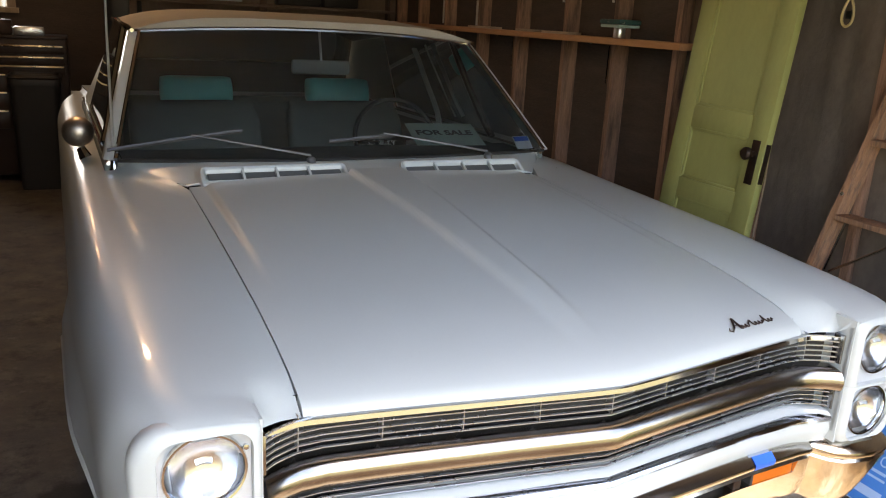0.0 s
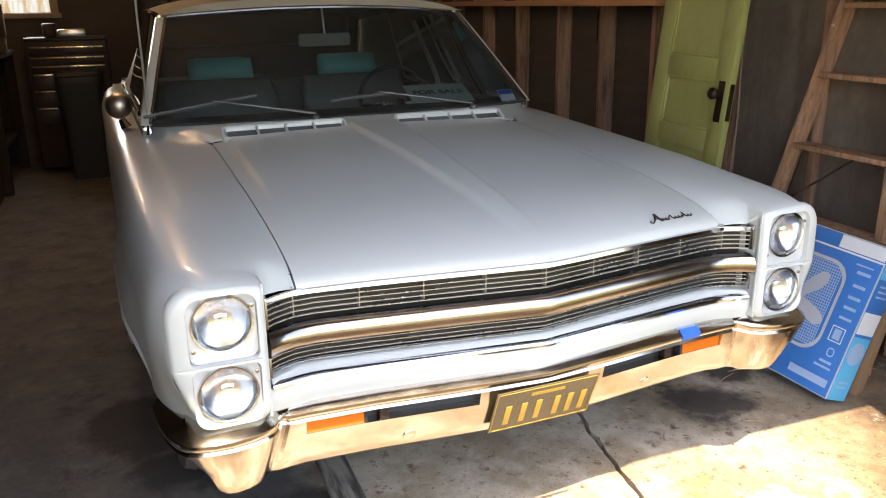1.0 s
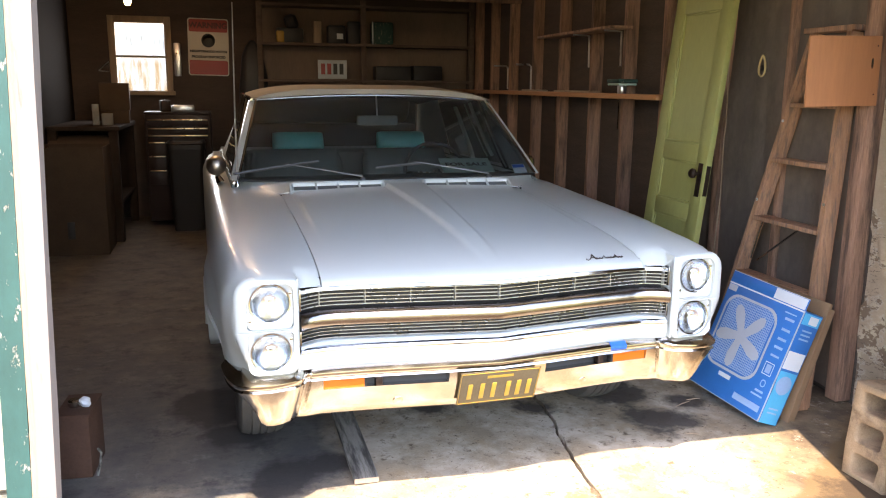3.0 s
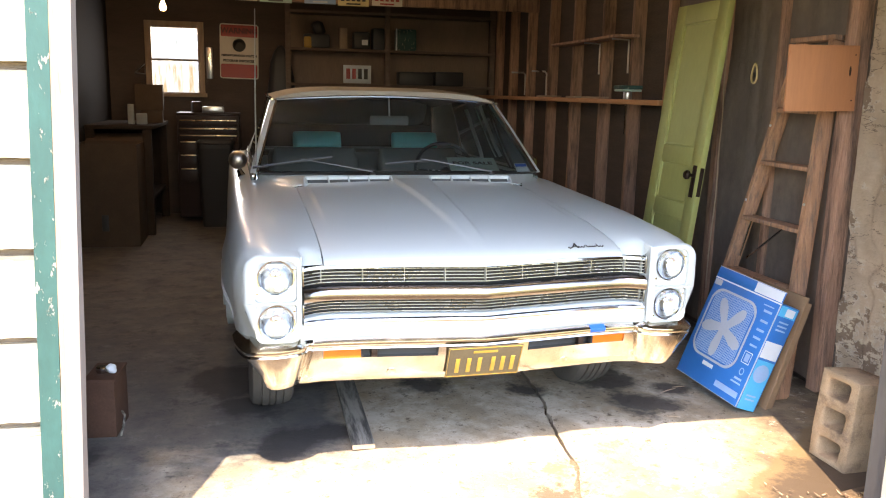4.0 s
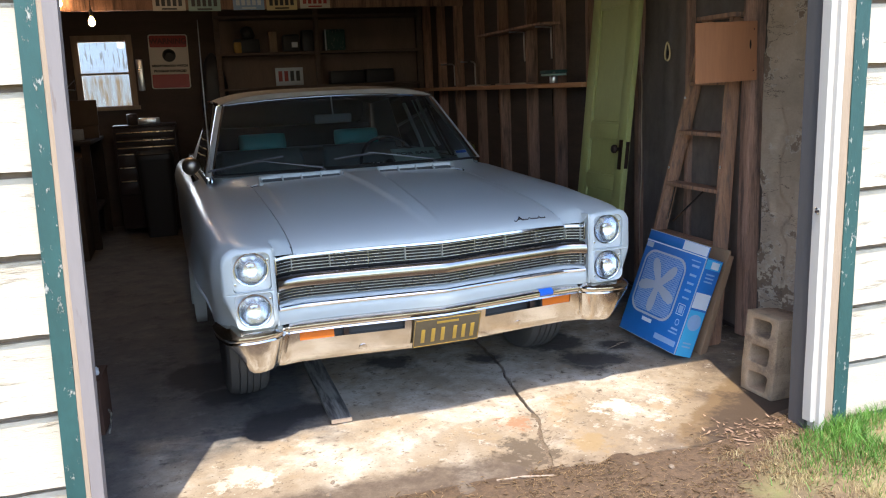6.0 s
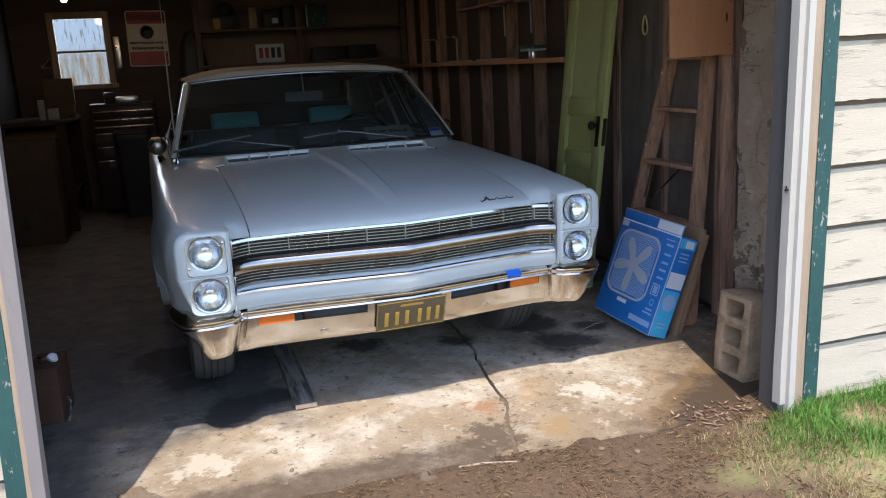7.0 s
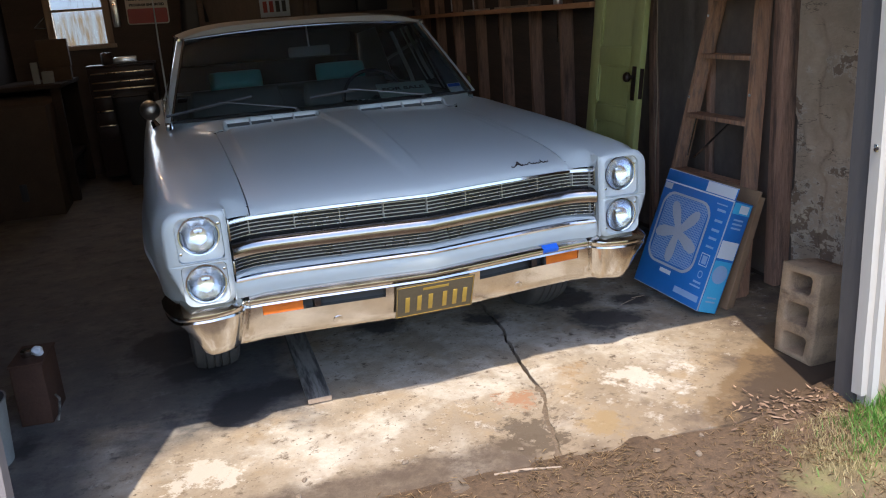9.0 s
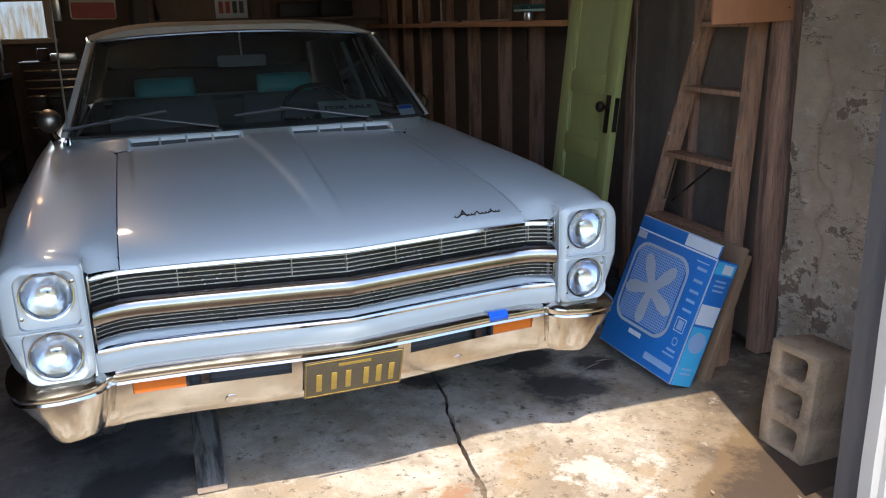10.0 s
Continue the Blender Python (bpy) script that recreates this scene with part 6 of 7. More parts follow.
for v in bm.verts:
    v.co = v.co * (1 + 0.35 * noise.noise(v.co * 60)) + Vector((0.04, 0.0, 0.016))
part("paper", bm, PRINT_WHITE, jar, angle=20)
bucket = thing("plastic_bucket", "grubby grey plastic bucket behind the door jamb", "bucket", pose(-1.72, 0.24, 0.0))
part("bucket", spun([(0.1, 0.0), (0.105, 0.005), (0.12, 0.24), (0.126, 0.25), (0.118, 0.25), (0.1, 0.02), (0.002, 0.02)], Matrix.Identity(4), 28), FOUND, bucket)
cord = thing("white_cord", "short bent greyish white cord end beside the crate", "cord")
part("cord", rod([(-1.5, 0.5, 0.008), (-1.49, 0.52, 0.05), (-1.485, 0.53, 0.09), (-1.49, 0.5, 0.12)], 0.005, 6), PLANK, cord)

# ---- back wall ----
win = tagged(thing("window_1", "small two-pane back window with a worn wooden frame", "window"), kind="structure")
for x0, x1, z0, z1 in ((WX0 - 0.05, WX0 + 0.02, WZ0 - 0.05, WZ1 + 0.06), (WX1 - 0.02, WX1 + 0.05, WZ0 - 0.05, WZ1 + 0.06), (WX0 + 0.02, WX1 - 0.02, WZ1 - 0.015, WZ1 + 0.06), (WX0 + 0.02, WX1 - 0.02, 1.775, 1.8)):
    part("frame_piece", box(x0, x1, BACK - 0.03, BACK + 0.04, z0, z1, 0.004), TAN_TRIM, win)
part("window_sill", box(WX0 - 0.07, WX1 + 0.07, BACK - 0.07, BACK + 0.04, WZ0 - 0.05, WZ0 - 0.005, 0.004), TAN_TRIM, win)
for z0, z1 in ((WZ0, 1.775), (1.8, WZ1 - 0.015)):
    pane = part("pane", box(WX0 + 0.02, WX1 - 0.02, BACK + 0.01, BACK + 0.013, z0, z1), PANE, win)
    pane.visible_shadow = False
glow = new("window_light", bpy.data.lights.new("window_light", "AREA"))
glow.data.shape, glow.data.size, glow.data.size_y, glow.data.energy, glow.data.color = "RECTANGLE", WX1 - WX0, WZ1 - WZ0, 2.4, (0.9, 0.95, 1.0)
glow.matrix_world = look(((WX0 + WX1) / 2, BACK + 0.07, (WZ0 + WZ1) / 2), ((WX0 + WX1) / 2, 0, 1.2))
tagged(part("backdrop", box(-6, 2, 10.9, 10.92, 0.0, 3.4), YARD), "sunlit winter grass and stems beyond the window", "backdrop", kind="structure")

sign = thing("watch_sign", "red and cream metal warning sign hung on the back wall", "sign", pose(-1.16, BACK - 0.012, 1.59, 0, 1.0, 0))
def plate_of(w, h, r, x, z, y0, y1):
    """A flat sheet with rounded corners, about (x, z)."""
    loop = round_rect(w, h, r, 6)
    return skin(bmesh.new(), [[Vector((x + u, y, z + v)) for u, v in loop] for y in (y0, y1)], close=True, caps=True)


part("sheet", plate_of(0.44, 0.625, 0.03, 0, 0.3125, 0, 0.003), SIGN_WHITE, sign)
part("red_band", plate_of(0.414, 0.135, 0.018, 0, 0.545, -0.0015, 0.0), RED_SIGN, sign)
part("red_band", plate_of(0.414, 0.155, 0.018, 0, 0.09, -0.0015, 0.0), RED_SIGN, sign)
face = lambda x, z: Matrix.Translation((x, -0.002, z)) @ Matrix.Rotation(radians(90), 4, "X")
part("emblem_ring", spun([(0.075, 0.0), (0.075, 0.0008), (0.062, 0.001), (0.062, 0.0)], face(0, 0.385), 28), SIGN_BLACK, sign)
part("emblem_disc", spun([(0.045, 0.0), (0.03, 0.001), (0.001, 0.001)], face(0.002, 0.372), 20), SIGN_BLACK, sign)
letters("WARNING", 0.085, DARK_RED, face(0, 0.545), sign, depth=0.0005, bold=0.003)
letters("NEIGHBORHOOD WATCH", 0.033, SIGN_BLACK, face(0, 0.265), sign, depth=0.0005, bold=0.0022)
letters("PROGRAM ENFORCED", 0.036, SIGN_BLACK, face(0, 0.205), sign, depth=0.0005, bold=0.0022)

# shelving along the back wall
rack = thing("back_shelving", "dark timber shelving built along the back wall", "shelving")
for x in (-0.6, 0.55, 1.83):
    part("upright", box(x - 0.03, x + 0.03, BACK - 0.34, BACK - 0.28, 0.0, 2.5, 0.003), SHELF_WOOD, rack)
for z in (1.3, 1.96, 2.38):
    part("shelf_board", box(-0.62, 1.86, BACK - 0.345, BACK - 0.02, z - 0.03, z, 0.003), SHELF_WOOD, rack)
part("back_panel", box(-0.62, 1.86, BACK - 0.02, BACK - 0.004, 1.3, 2.38), BACK_PANEL, rack)
SY = BACK - 0.22


def carton(name, label, cat, x, z, w, h, d, material, turn=0.0):
    t = thing(name, label, cat, pose(x, SY, z, 0, 0, turn), group="things on the back shelves")
    part("body", box(-w / 2, w / 2, -d / 2, d / 2, 0, h, min(w, h, d) * 0.12), material, t)
    return t


c = carton("power_tool", "dark power tool with a yellow grip on the shelf", "tool", -0.27, 1.96, 0.3, 0.16, 0.16, PLASTIC)
part("grip", box(-0.15, -0.06, -0.09, -0.06, 0.0, 0.13, 0.02), PLATE_GOLD, c)
part("housing", spun([(0.07, -0.06), (0.09, -0.03), (0.09, 0.03), (0.06, 0.07)], Matrix.Translation((0.02, 0, 0.22)) @ Matrix.Rotation(radians(70), 4, "Y"), 18), PLASTIC, c)
c = carton("thermos", "tan metal flask standing on the shelf", "flask", 0.04, 1.96, 0.09, 0.24, 0.09, TAN_TRIM)
c = carton("black_case", "black case with a white label on the shelf", "case", 0.25, 1.96, 0.2, 0.2, 0.18, PLASTIC)
part("label", box(0.0, 0.07, -0.095, -0.09, 0.05, 0.11), PRINT_WHITE, c)
c = carton("charger", "dark boxy charger on the shelf", "charger", 0.45, 1.96, 0.14, 0.25, 0.16, PLASTIC)
c = carton("camp_stove", "dark green box with a pale edge on the shelf", "box", 0.78, 1.96, 0.24, 0.25, 0.18, GREEN_TRIM)
part("edge", box(-0.13, -0.115, -0.1, -0.085, 0.0, 0.25), PRINT_WHITE, c)
c = carton("old_plate", "white printed metal plate propped on the shelf", "plate", 0.205, 1.57, 0.33, 0.21, 0.01, PRINT_WHITE)
for k in range(4):
    part("print_bar", box(-0.13 + 0.07 * k, -0.085 + 0.07 * k, -0.007, -0.004, 0.05, 0.17), RED_SIGN if k < 2 else SIGN_BLACK, c)
c = carton("tool_bag", "black soft tool bag slumped on the shelf", "bag", 0.9, 1.56, 0.42, 0.16, 0.2, PLASTIC)
c = carton("tool_bag", "black soft tool bag slumped on the shelf", "bag", 1.3, 1.56, 0.36, 0.17, 0.2, PLASTIC, 6)
part("shelf_board", box(-0.62, 1.86, BACK - 0.345, BACK - 0.02, 1.53, 1.56, 0.003), SHELF_WOOD, rack)
coat = thing("hanging_coat", "dark coat hung at the end of the shelving", "coat", pose(-0.68, BACK - 0.16, 1.2))
bm = bmesh.new()
rows = []
for z, w, d in ((0.0, 0.3, 0.16), (0.2, 0.32, 0.18), (0.4, 0.3, 0.18), (0.6, 0.24, 0.15), (0.72, 0.14, 0.1), (0.78, 0.05, 0.05)):
    rows.append([Vector((u * (1 + 0.12 * noise.noise((u * 20, z * 4, 1))), v * (1 + 0.3 * noise.noise((u * 20, z * 4, 7))), z)) for u, v in round_rect(w, d, d * 0.45, 7)])
skin(bm, rows, close=True, caps=True)
part("cloth", bm, PLASTIC, coat, angle=60)
angle_iron = thing("angle_bracket", "pale triangular metal bracket on the back wall", "bracket", pose(-2.26, BACK, 1.63))
part("arm", rod([(-0.06, -0.012, 0.0), (0.05, -0.012, -0.01), (0.05, -0.012, 0.1), (-0.06, -0.012, 0.0)], 0.007, 6), BRIGHT, angle_iron)
cap = thing("small_canister", "grey canister on the sill by the sign", "canister", pose(-1.49, BACK - 0.05, 1.58))
part("body", box(-0.035, 0.035, -0.03, 0.03, 0, 0.36, 0.01), BRIGHT, cap)

# tie beam with old number plates nailed to it
beam = thing("tie_beam", "dark timber tie beam across the garage", "beam")
part("beam", box(LEFT, RIGHT, 5.31, 5.36, 2.32, 2.6, 0.004), STUD, beam)
for cx, base, ink, sz in ((-1.08, SIGN_WHITE, SIGN_BLACK, 2.31), (-0.75, PRINT_CARD, SIGN_BLACK, 2.303), (-0.325, PRINT_PALE, PRINT_WHITE, 2.308), (0.0, PLATE_YELLOW, SIGN_BLACK, 2.302), (0.335, SIGN_WHITE, RED_SIGN, 2.315)):
    p = thing("old_number_plate", "old embossed number plate nailed to the tie beam", "number plate", pose(cx, 5.3, sz, 0, random.uniform(-1, 1), 0), group="number plates on the beam")
    part("sheet", box(-0.152, 0.152, 0, 0.002, 0, 0.152, 0.001), base, p)
    for k in range(5):
        x = -0.105 + 0.052 * k
        part("character_bar", box(x - 0.017, x + 0.017, -0.002, 0.0, 0.045, 0.13), ink, p)
    part("footer_bar", box(-0.07, 0.07, -0.002, 0.0, 0.012, 0.026), ink, p)

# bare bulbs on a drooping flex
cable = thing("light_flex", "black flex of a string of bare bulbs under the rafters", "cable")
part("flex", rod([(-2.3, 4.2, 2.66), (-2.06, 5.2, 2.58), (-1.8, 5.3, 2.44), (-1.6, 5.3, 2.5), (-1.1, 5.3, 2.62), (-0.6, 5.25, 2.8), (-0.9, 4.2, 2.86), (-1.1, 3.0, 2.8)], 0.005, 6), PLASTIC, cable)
# third bulb hangs out of view, made stronger to lift the interior
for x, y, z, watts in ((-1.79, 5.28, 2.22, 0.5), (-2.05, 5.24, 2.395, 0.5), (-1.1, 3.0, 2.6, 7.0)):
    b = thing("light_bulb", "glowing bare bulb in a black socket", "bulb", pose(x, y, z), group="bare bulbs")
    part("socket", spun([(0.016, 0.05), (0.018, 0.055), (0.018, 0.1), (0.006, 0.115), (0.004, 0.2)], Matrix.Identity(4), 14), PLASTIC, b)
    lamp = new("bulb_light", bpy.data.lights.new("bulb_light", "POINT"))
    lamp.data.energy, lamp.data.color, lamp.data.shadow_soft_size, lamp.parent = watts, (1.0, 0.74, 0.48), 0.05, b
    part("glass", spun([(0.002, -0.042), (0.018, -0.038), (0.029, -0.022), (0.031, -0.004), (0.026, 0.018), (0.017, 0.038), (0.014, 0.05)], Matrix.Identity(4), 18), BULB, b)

# tool chest, bin, bench at the back left
chest = thing("tool_chest", "dark steel tool chest with bright drawer pulls", "tool chest", pose(-1.485, 6.35, 0.0))
part("cabinet", box(-0.33, 0.33, 0, 0.42, 0.06, 1.18, 0.008), TOOL_RED, chest)
part("lid", box(-0.335, 0.335, -0.01, 0.42, 1.18, 1.21, 0.008), TOOL_RED, chest)
for z, w in ((1.09, 0.3), (1.0, 0.3), (0.925, 0.3)):
    d = part("drawer", box(-0.31, 0.31, -0.016, 0.0, z - 0.028, z + 0.045, 0.004), TOOL_RED, chest)
    part("pull", box(-w, w, -0.03, -0.016, z + 0.03, z + 0.042, 0.003), BRASSY, d)
for z in (0.855, 0.71, 0.56):
    d = part("drawer", box(-0.31, -0.12, -0.016, 0.0, z - 0.11, z + 0.045, 0.004), TOOL_RED, chest)
    part("pull", box(-0.3, -0.14, -0.03, -0.016, z + 0.03, z + 0.042, 0.003), BRASSY, d)
for x, w, h, d, mtl in ((-0.12, 0.1, 0.12, 0.1, IRON), (0.06, 0.22, 0.07, 0.12, BRIGHT), (-0.02, 0.09, 0.06, 0.1, PRINT_WHITE)):
    o = thing("bench_tool", "small metal tool lying on the tool chest", "tool", pose(-1.485 + x, 6.5 - d, 1.21, 0, 0, 12 * x * 40 % 25), group="tools on the chest")
    part("body", box(-w / 2, w / 2, -d / 2, d / 2, 0, h, 0.012), mtl, o)
bin_t = thing("waste_bin", "tall black plastic bin standing before the tool chest", "bin", pose(-1.4, 6.12, 0.0))
rows = [[Vector((u * g, v * g, z)) for u, v in round_rect(0.36, 0.32, 0.05)] for z, g in ((0.0, 0.82), (0.02, 0.84), (0.86, 1.0), (0.9, 1.03), (0.91, 1.0), (0.5, 0.9))]
part("tub", skin(bmesh.new(), rows, close=True, caps=True), PLASTIC, bin_t)
part("rim", rod([(u * 1.03, v * 1.03, 0.9) for u, v in round_rect(0.36, 0.32, 0.05)] + [(0.18 * 1.03, 0.11 * 1.03, 0.9)], 0.012, 6), PLASTIC, bin_t)
part("liner", skin(bmesh.new(), [[Vector((u * g, v * g, z)) for u, v in round_rect(0.36, 0.32, 0.05)] for g, z in ((1.05, 0.84), (1.055, 0.9), (1.0, 0.925), (0.95, 0.88), (0.85, 0.6))], close=True), PLASTIC, bin_t)
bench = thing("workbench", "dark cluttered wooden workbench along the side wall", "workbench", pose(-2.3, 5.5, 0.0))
part("top", box(-0.29, 0.34, 0, 1.35, 1.06, 1.1, 0.004), DARK_BENCH, bench)
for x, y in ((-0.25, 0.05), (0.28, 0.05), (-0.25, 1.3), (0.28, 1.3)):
    part("leg", box(x - 0.04, x + 0.04, y - 0.04, y + 0.04, 0, 1.06, 0.004), DARK_BENCH, bench)
part("lower_shelf", box(-0.27, 0.3, 0.05, 1.32, 0.35, 0.38), DARK_BENCH, bench)
part("back_board", box(-0.27, 0.3, 1.3, 1.34, 0.38, 1.06), DARK_BENCH, bench)
big = thing("large_carton", "big dark brown cardboard carton standing open on the floor", "carton", pose(-2.31, 5.18, 0.0, 0, 0, 1))
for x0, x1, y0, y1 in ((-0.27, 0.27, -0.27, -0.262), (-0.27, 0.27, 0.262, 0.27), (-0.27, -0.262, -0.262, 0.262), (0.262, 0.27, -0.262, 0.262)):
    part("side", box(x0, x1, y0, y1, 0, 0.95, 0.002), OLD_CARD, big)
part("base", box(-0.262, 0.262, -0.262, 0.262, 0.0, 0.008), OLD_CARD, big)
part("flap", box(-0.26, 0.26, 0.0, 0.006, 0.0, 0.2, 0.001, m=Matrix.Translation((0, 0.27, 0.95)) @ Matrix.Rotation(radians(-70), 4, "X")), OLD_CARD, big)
# solid black patch painted for the dark of a hand hole
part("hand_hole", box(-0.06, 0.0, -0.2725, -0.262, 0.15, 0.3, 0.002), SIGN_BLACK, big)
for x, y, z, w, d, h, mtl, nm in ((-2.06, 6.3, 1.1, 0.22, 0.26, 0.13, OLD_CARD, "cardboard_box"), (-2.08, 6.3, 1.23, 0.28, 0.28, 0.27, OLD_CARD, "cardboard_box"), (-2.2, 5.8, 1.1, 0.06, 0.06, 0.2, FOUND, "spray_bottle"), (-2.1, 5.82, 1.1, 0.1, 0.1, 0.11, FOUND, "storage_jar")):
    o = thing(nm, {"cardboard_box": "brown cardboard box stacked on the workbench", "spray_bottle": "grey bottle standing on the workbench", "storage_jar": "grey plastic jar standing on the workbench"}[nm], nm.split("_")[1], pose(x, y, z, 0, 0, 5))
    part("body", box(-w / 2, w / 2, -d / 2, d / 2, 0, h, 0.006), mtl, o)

# ---- clapboards, piece by piece ----
clapboards(left_front, LEFT - 0.12, JL - 0.078, 0.13, TOP, 0.131)
clapboards(right_front, JR + 0.19, RIGHT + 0.12, 0.1, TOP, 0.092)
clapboards(over_front, JL - 0.078, JR + 0.19, LINTEL, TOP, LINTEL + 0.01)
part("foundation", box(JR + 0.19, RIGHT + 0.12, FRONT + 0.012, FRONT + 0.03, -0.06, 0.15), FOUND, right_front)
part("foundation", box(LEFT - 0.12, JL - 0.11, FRONT + 0.012, FRONT + 0.03, -0.06, 0.16), FOUND, left_front)

# ---- grass, litter ----
def blades(name, label, count, place, material, h0, h1, w):
    verts, faces = [], []
    rng = np.random.default_rng(11)
    for _ in range(count):
        p = place(rng)
        if p is None:
            continue
        x, y, k = p
        h = (h0 + (h1 - h0) * rng.random()) * k
        a = rng.random() * 2 * math.pi
        lean = rng.normal(0, 0.45, 2) * h
        z = ground_z(x, y) - 0.004
        dx, dy = w * math.cos(a), w * math.sin(a)
        i = len(verts)
        verts += [(x - dx, y - dy, z), (x + dx, y + dy, z), (x + dx * 0.7 + lean[0] * 0.4, y + dy * 0.7 + lean[1] * 0.4, z + h * 0.6), (x - dx * 0.7 + lean[0] * 0.4, y - dy * 0.7 + lean[1] * 0.4, z + h * 0.6), (x + lean[0], y + lean[1], z + h)]
        faces += [(i, i + 1, i + 2, i + 3), (i + 3, i + 2, i + 4)]
    me = bpy.data.meshes.new(name)
    me.from_pydata(verts, [], faces)
    me.materials.append(material)
    return tagged(new(name, me), label, "grass", kind="stuff")


def grass_place(rng):
    x, y = rng.uniform(0.85, 3.6), rng.uniform(-2.6, -0.76)
    edge = noise.noise((x * 3, y * 3, 2)) * 0.25
    d = smooth(1.0, 1.35, x + edge) * smooth(-1.3, -0.9, y + edge * 0.8 + 0.2 * (x - 1.2))
    bare = smooth(0.16, 0.1, math.hypot(x - 1.5, (y + 0.93) * 1.3) + edge * 0.1)
    d *= 1 - 0.75 * bare
    return (x, y, 0.5 + 0.5 * d + (0.15 if y > -0.95 and x > 1.7 else 0)) if rng.random() < d + 0.02 else None


def dry_place(rng):
    x, y = rng.uniform(0.5, 2.9), rng.uniform(-2.2, -0.7)
    d = smooth(0.75, 1.2, x + 0.3 * noise.noise((x * 2, y * 2, 8)))
    tuft = smooth(-0.25, 0.25, noise.noise((x * 5, y * 5, 4)))
    return (x, y, 0.6 + 0.6 * tuft) if rng.random() < d * (0.2 + 0.8 * tuft) else None


blades("grass", "fresh green lawn grass beside the garage", 90000, grass_place, GRASS, 0.03, 0.09, 0.0018)
blades("dry_grass", "short straw-coloured dead grass", 130000, dry_place, STRAW, 0.006, 0.03, 0.0012)


def litter(name, label, count, place, size, material, wide=0.25, rise=0.3):
    verts, faces = [], []
    rng = np.random.default_rng(5)
    for _ in range(count):
        p = place(rng)
        if p is None:
            continue
        x, y, z = p
        a, s = rng.random() * 2 * math.pi, size * (0.4 + rng.random())
        n = rng.normal(0, rise, 3)
        c, d = np.array((math.cos(a), math.sin(a), n[0])) * s, np.array((-math.sin(a), math.cos(a), n[1])) * s * wide * (1 + 1.4 * rng.random())
        o = np.array((x, y, z + 0.003 + abs(n[0]) * s * 0.9))
        i = len(verts)
        up = np.array((0, 0, 0.3 * s * rng.random()))
        verts += [tuple(o - c), tuple(o + d + up), tuple(o + c), tuple(o - d + up)]
        faces += [(i, i + 1, i + 2), (i, i + 2, i + 3)]
    me = bpy.data.meshes.new(name)
    me.from_pydata(verts, [], faces)
    me.materials.append(material)
    return tagged(new(name, me), label, "leaf litter", kind="stuff")


def leaf_place(rng):
    x, y = rng.normal(1.1, 0.1), rng.normal(-0.61, 0.07)
    return (x, y, 0.01 if y > -0.55 and x < 1.2 else max(ground_z(x, y), 0.0)) if -0.8 < y < 0.1 and x < 1.24 else None


def needle_place(rng):
    x, y = rng.uniform(-1.4, 1.3), rng.uniform(-2.4, -0.45)
    if rng.random() > (smooth(-2.2, -0.75, y) * 0.8 + 0.2) * (0.12 + smooth(-0.2, 0.35, noise.noise((x * 4, y * 4, 9)) + 0.5 * noise.noise((x * 13, y * 13, 1)))) or y > -0.56 + 0.06 * noise.noise((x * 4, 0, 3)) + (0.04 if rng.random() < 0.15 else 0):
        return None
    return (x, y, ground_z(x, y) if y < -0.6 else 0.006)


def fallen_leaves(count, size):
    """Curled oval leaves heaped against the post."""
    verts, faces = [], []
    rng = np.random.default_rng(8)
    for _ in range(count):
        p = leaf_place(rng)
        if p is None:
            continue
        s = size * (0.45 + 0.9 * rng.random())
        a, curl, tip = rng.random() * 2 * math.pi, rng.uniform(0.1, 0.6), rng.normal(0, 0.3, 2)
        i = len(verts)
        for u, v in ((-1, 0), (-0.4, -0.34), (0.4, -0.26), (1.4, 0.1), (0.3, 0.36), (-0.5, 0.22)):
            z = curl * v * v + tip[0] * u * 0.5 + tip[1] * v + 0.25 * curl * u * u
            verts.append((p[0] + s * (u * math.cos(a) - v * math.sin(a)), p[1] + s * (u * math.sin(a) + v * math.cos(a)), p[2] + 0.006 + s * max(z, -0.25)))
        faces += [(i, i + 1, i + 2, i + 3), (i, i + 3, i + 4, i + 5)]
    me = bpy.data.meshes.new("leaves")
    me.from_pydata(verts, [], faces)
    me.materials.append(DRY_LEAF)
    return tagged(new("leaves", me), "dry curled brown leaves fallen against the door post", "leaf litter", kind="stuff")


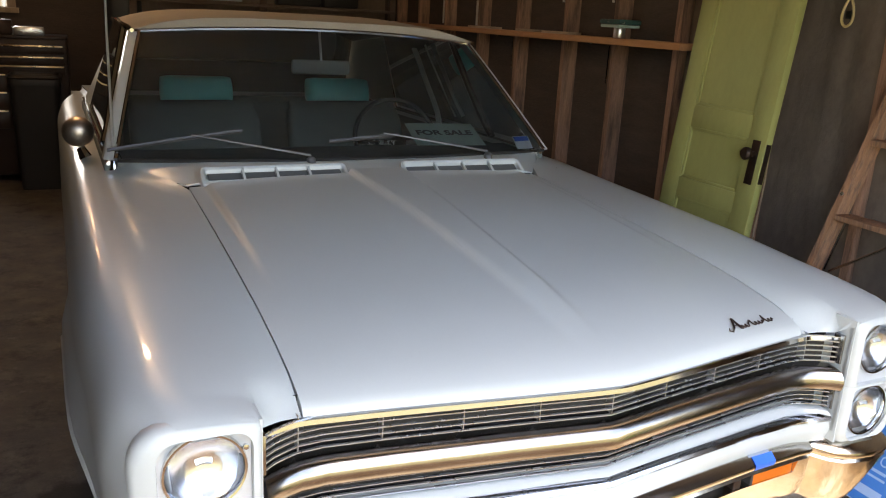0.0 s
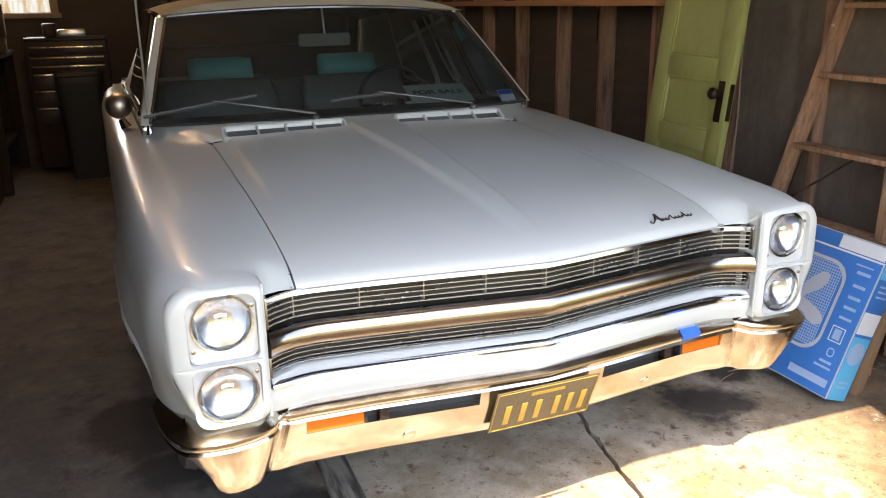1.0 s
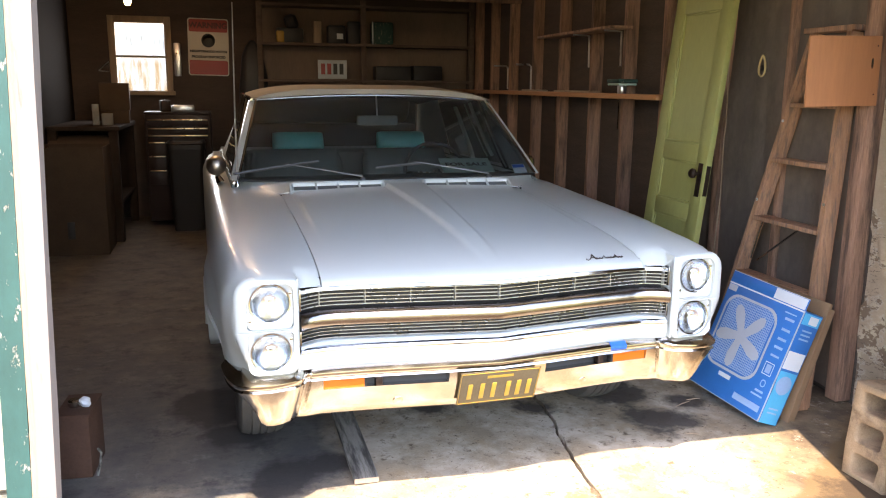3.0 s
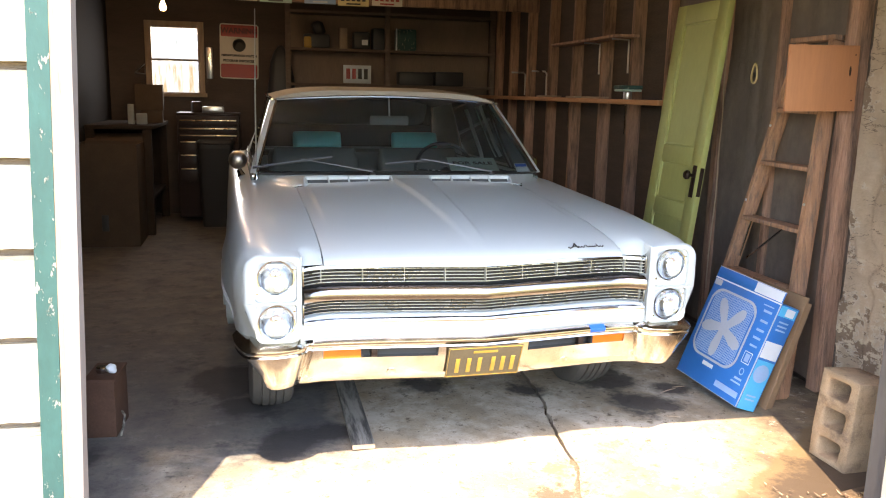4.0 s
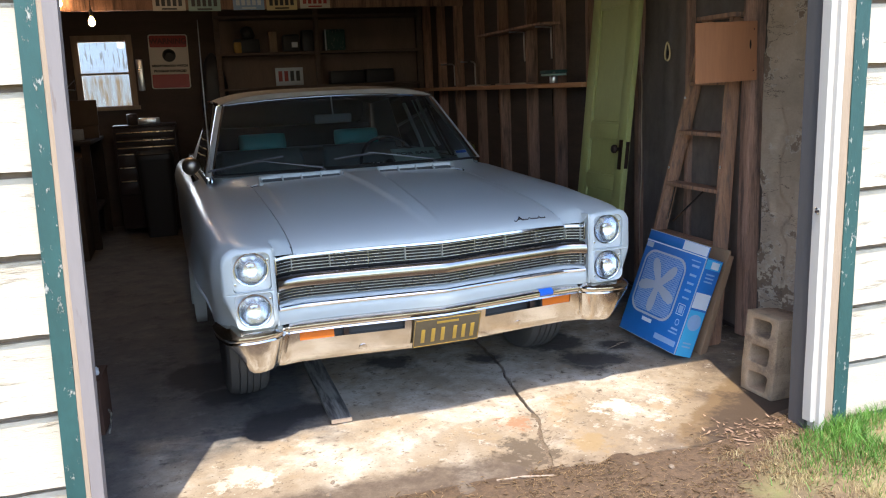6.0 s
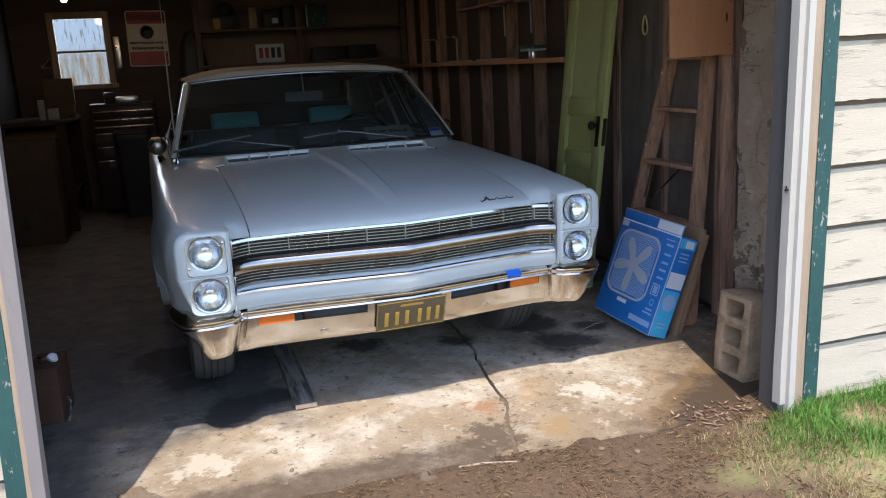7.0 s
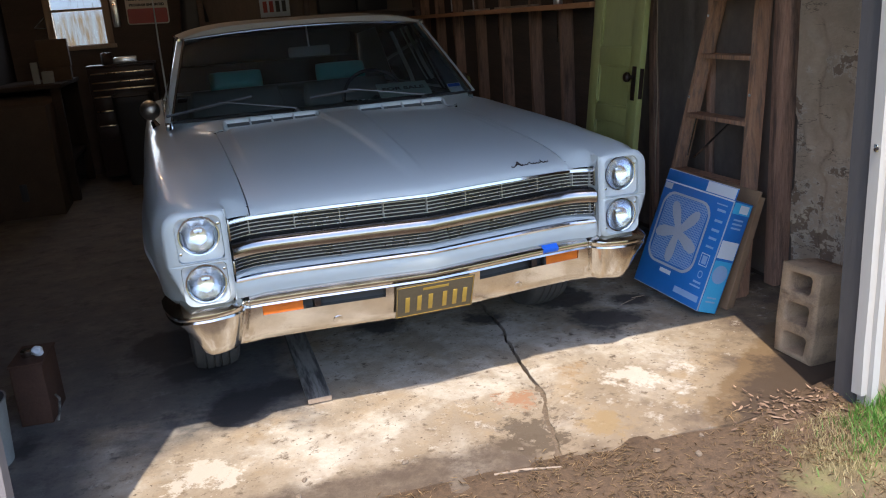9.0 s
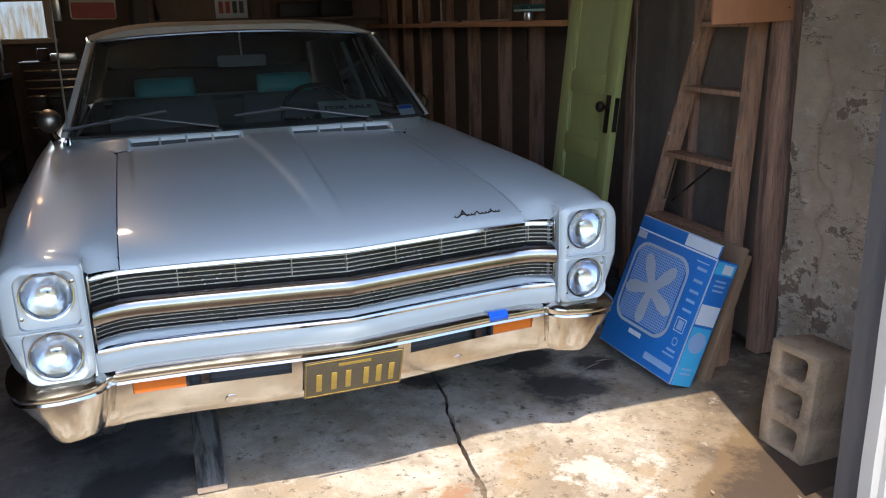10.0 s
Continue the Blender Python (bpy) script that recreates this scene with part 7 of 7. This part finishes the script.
fallen_leaves(170, 0.0125)
litter("straw_litter", "short pale straw bits strewn on bare earth", 12000, needle_place, 0.007, STRAW, 0.07, 0.15)
litter("twigs", "fine brown needles and twig litter on bare earth", 45000, needle_place, 0.008, LEAF, 0.1, 0.2)
litter("pine_needles", "thin tan needles and twig bits on bare earth", 42000, needle_place, 0.013, BARK, 0.04, 0.18)
for x, y, a, n in ((1.12, 0.62, 20, 0.11), (1.2, 0.66, -8, 0.07), (0.62, 0.33, 60, 0.05), (0.98, 0.3, -35, 0.06)):
    sliver = thing("wood_sliver", "thin pale splinter of wood lying on the slab", "splinter", pose(x, y, 0.012, 0, 0, a), group="splinters on the slab")
    part("splinter", rod([(-n / 2, 0, -0.002), (0, 0.004, 0.0), (n / 2, 0, 0.003)], [0.0015, 0.0028, 0.001], 5), TAN_TRIM, sliver)
stick = thing("fallen_stick", "thin pale stick lying on the earth", "stick")
part("stick", rod([(-0.04, -0.565, 0.004), (0.06, -0.583, 0.008), (0.184, -0.612, 0.004)], [0.004, 0.005, 0.003], 6), TAN_TRIM, stick)

# broken lump of the slab's corner, loose stones, and the latch on the post


def stone(name, label, x, y, z, r, squash, seed, material):
    t = thing(name, label, "stone", pose(x, y, z, 0, 0, seed * 40), group="loose stones" if name == "pebble" else "")
    bm = bmesh.new()
    bmesh.ops.create_icosphere(bm, subdivisions=3 if r < 0.03 else 5, radius=r)
    for v in bm.verts:
        k = 1 + 0.5 * noise.noise(v.co / r * 0.9 + Vector((seed, 0, 0))) + 0.2 * noise.noise(v.co / r * 3.0 + Vector((0, seed, 0))) + 0.1 * noise.noise(v.co / r * 9.0)
        v.co = Vector((v.co.x * k * 1.3, v.co.y * k, v.co.z * k * squash))
    part("lump", bm, material, t, angle=30)


stone("concrete_lump", "broken tan lump of concrete at the slab's corner", -1.19, -0.37, 0.003, 0.078, 0.36, 3, RUBBLE)
for k, (x, y, r) in enumerate(((-0.29, -0.37, 0.011), (-0.63, -0.34, 0.008), (-0.66, -0.43, 0.009), (0.1, -0.45, 0.007), (0.5, -0.66, 0.009), (0.62, -0.72, 0.011), (0.7, -0.62, 0.008))):
    stone("pebble", "small tan pebble lying on the slab or earth", x, y, 0.004 if y > -0.56 else ground_z(x, y) + 0.004, r, 0.6, k + 5, RUBBLE)
latch = thing("gate_latch", "small dull metal latch screwed to the white jamb", "latch")
part("plate", box(JR + 0.012, JR + 0.02, FRONT - 0.004, FRONT + 0.01, 0.94, 0.965, 0.002), DULL_CHROME, latch)
part("pin", rod([(JR + 0.014, FRONT - 0.004, 0.952), (JR + 0.0, FRONT - 0.008, 0.952)], 0.005, 8), IRON, latch)
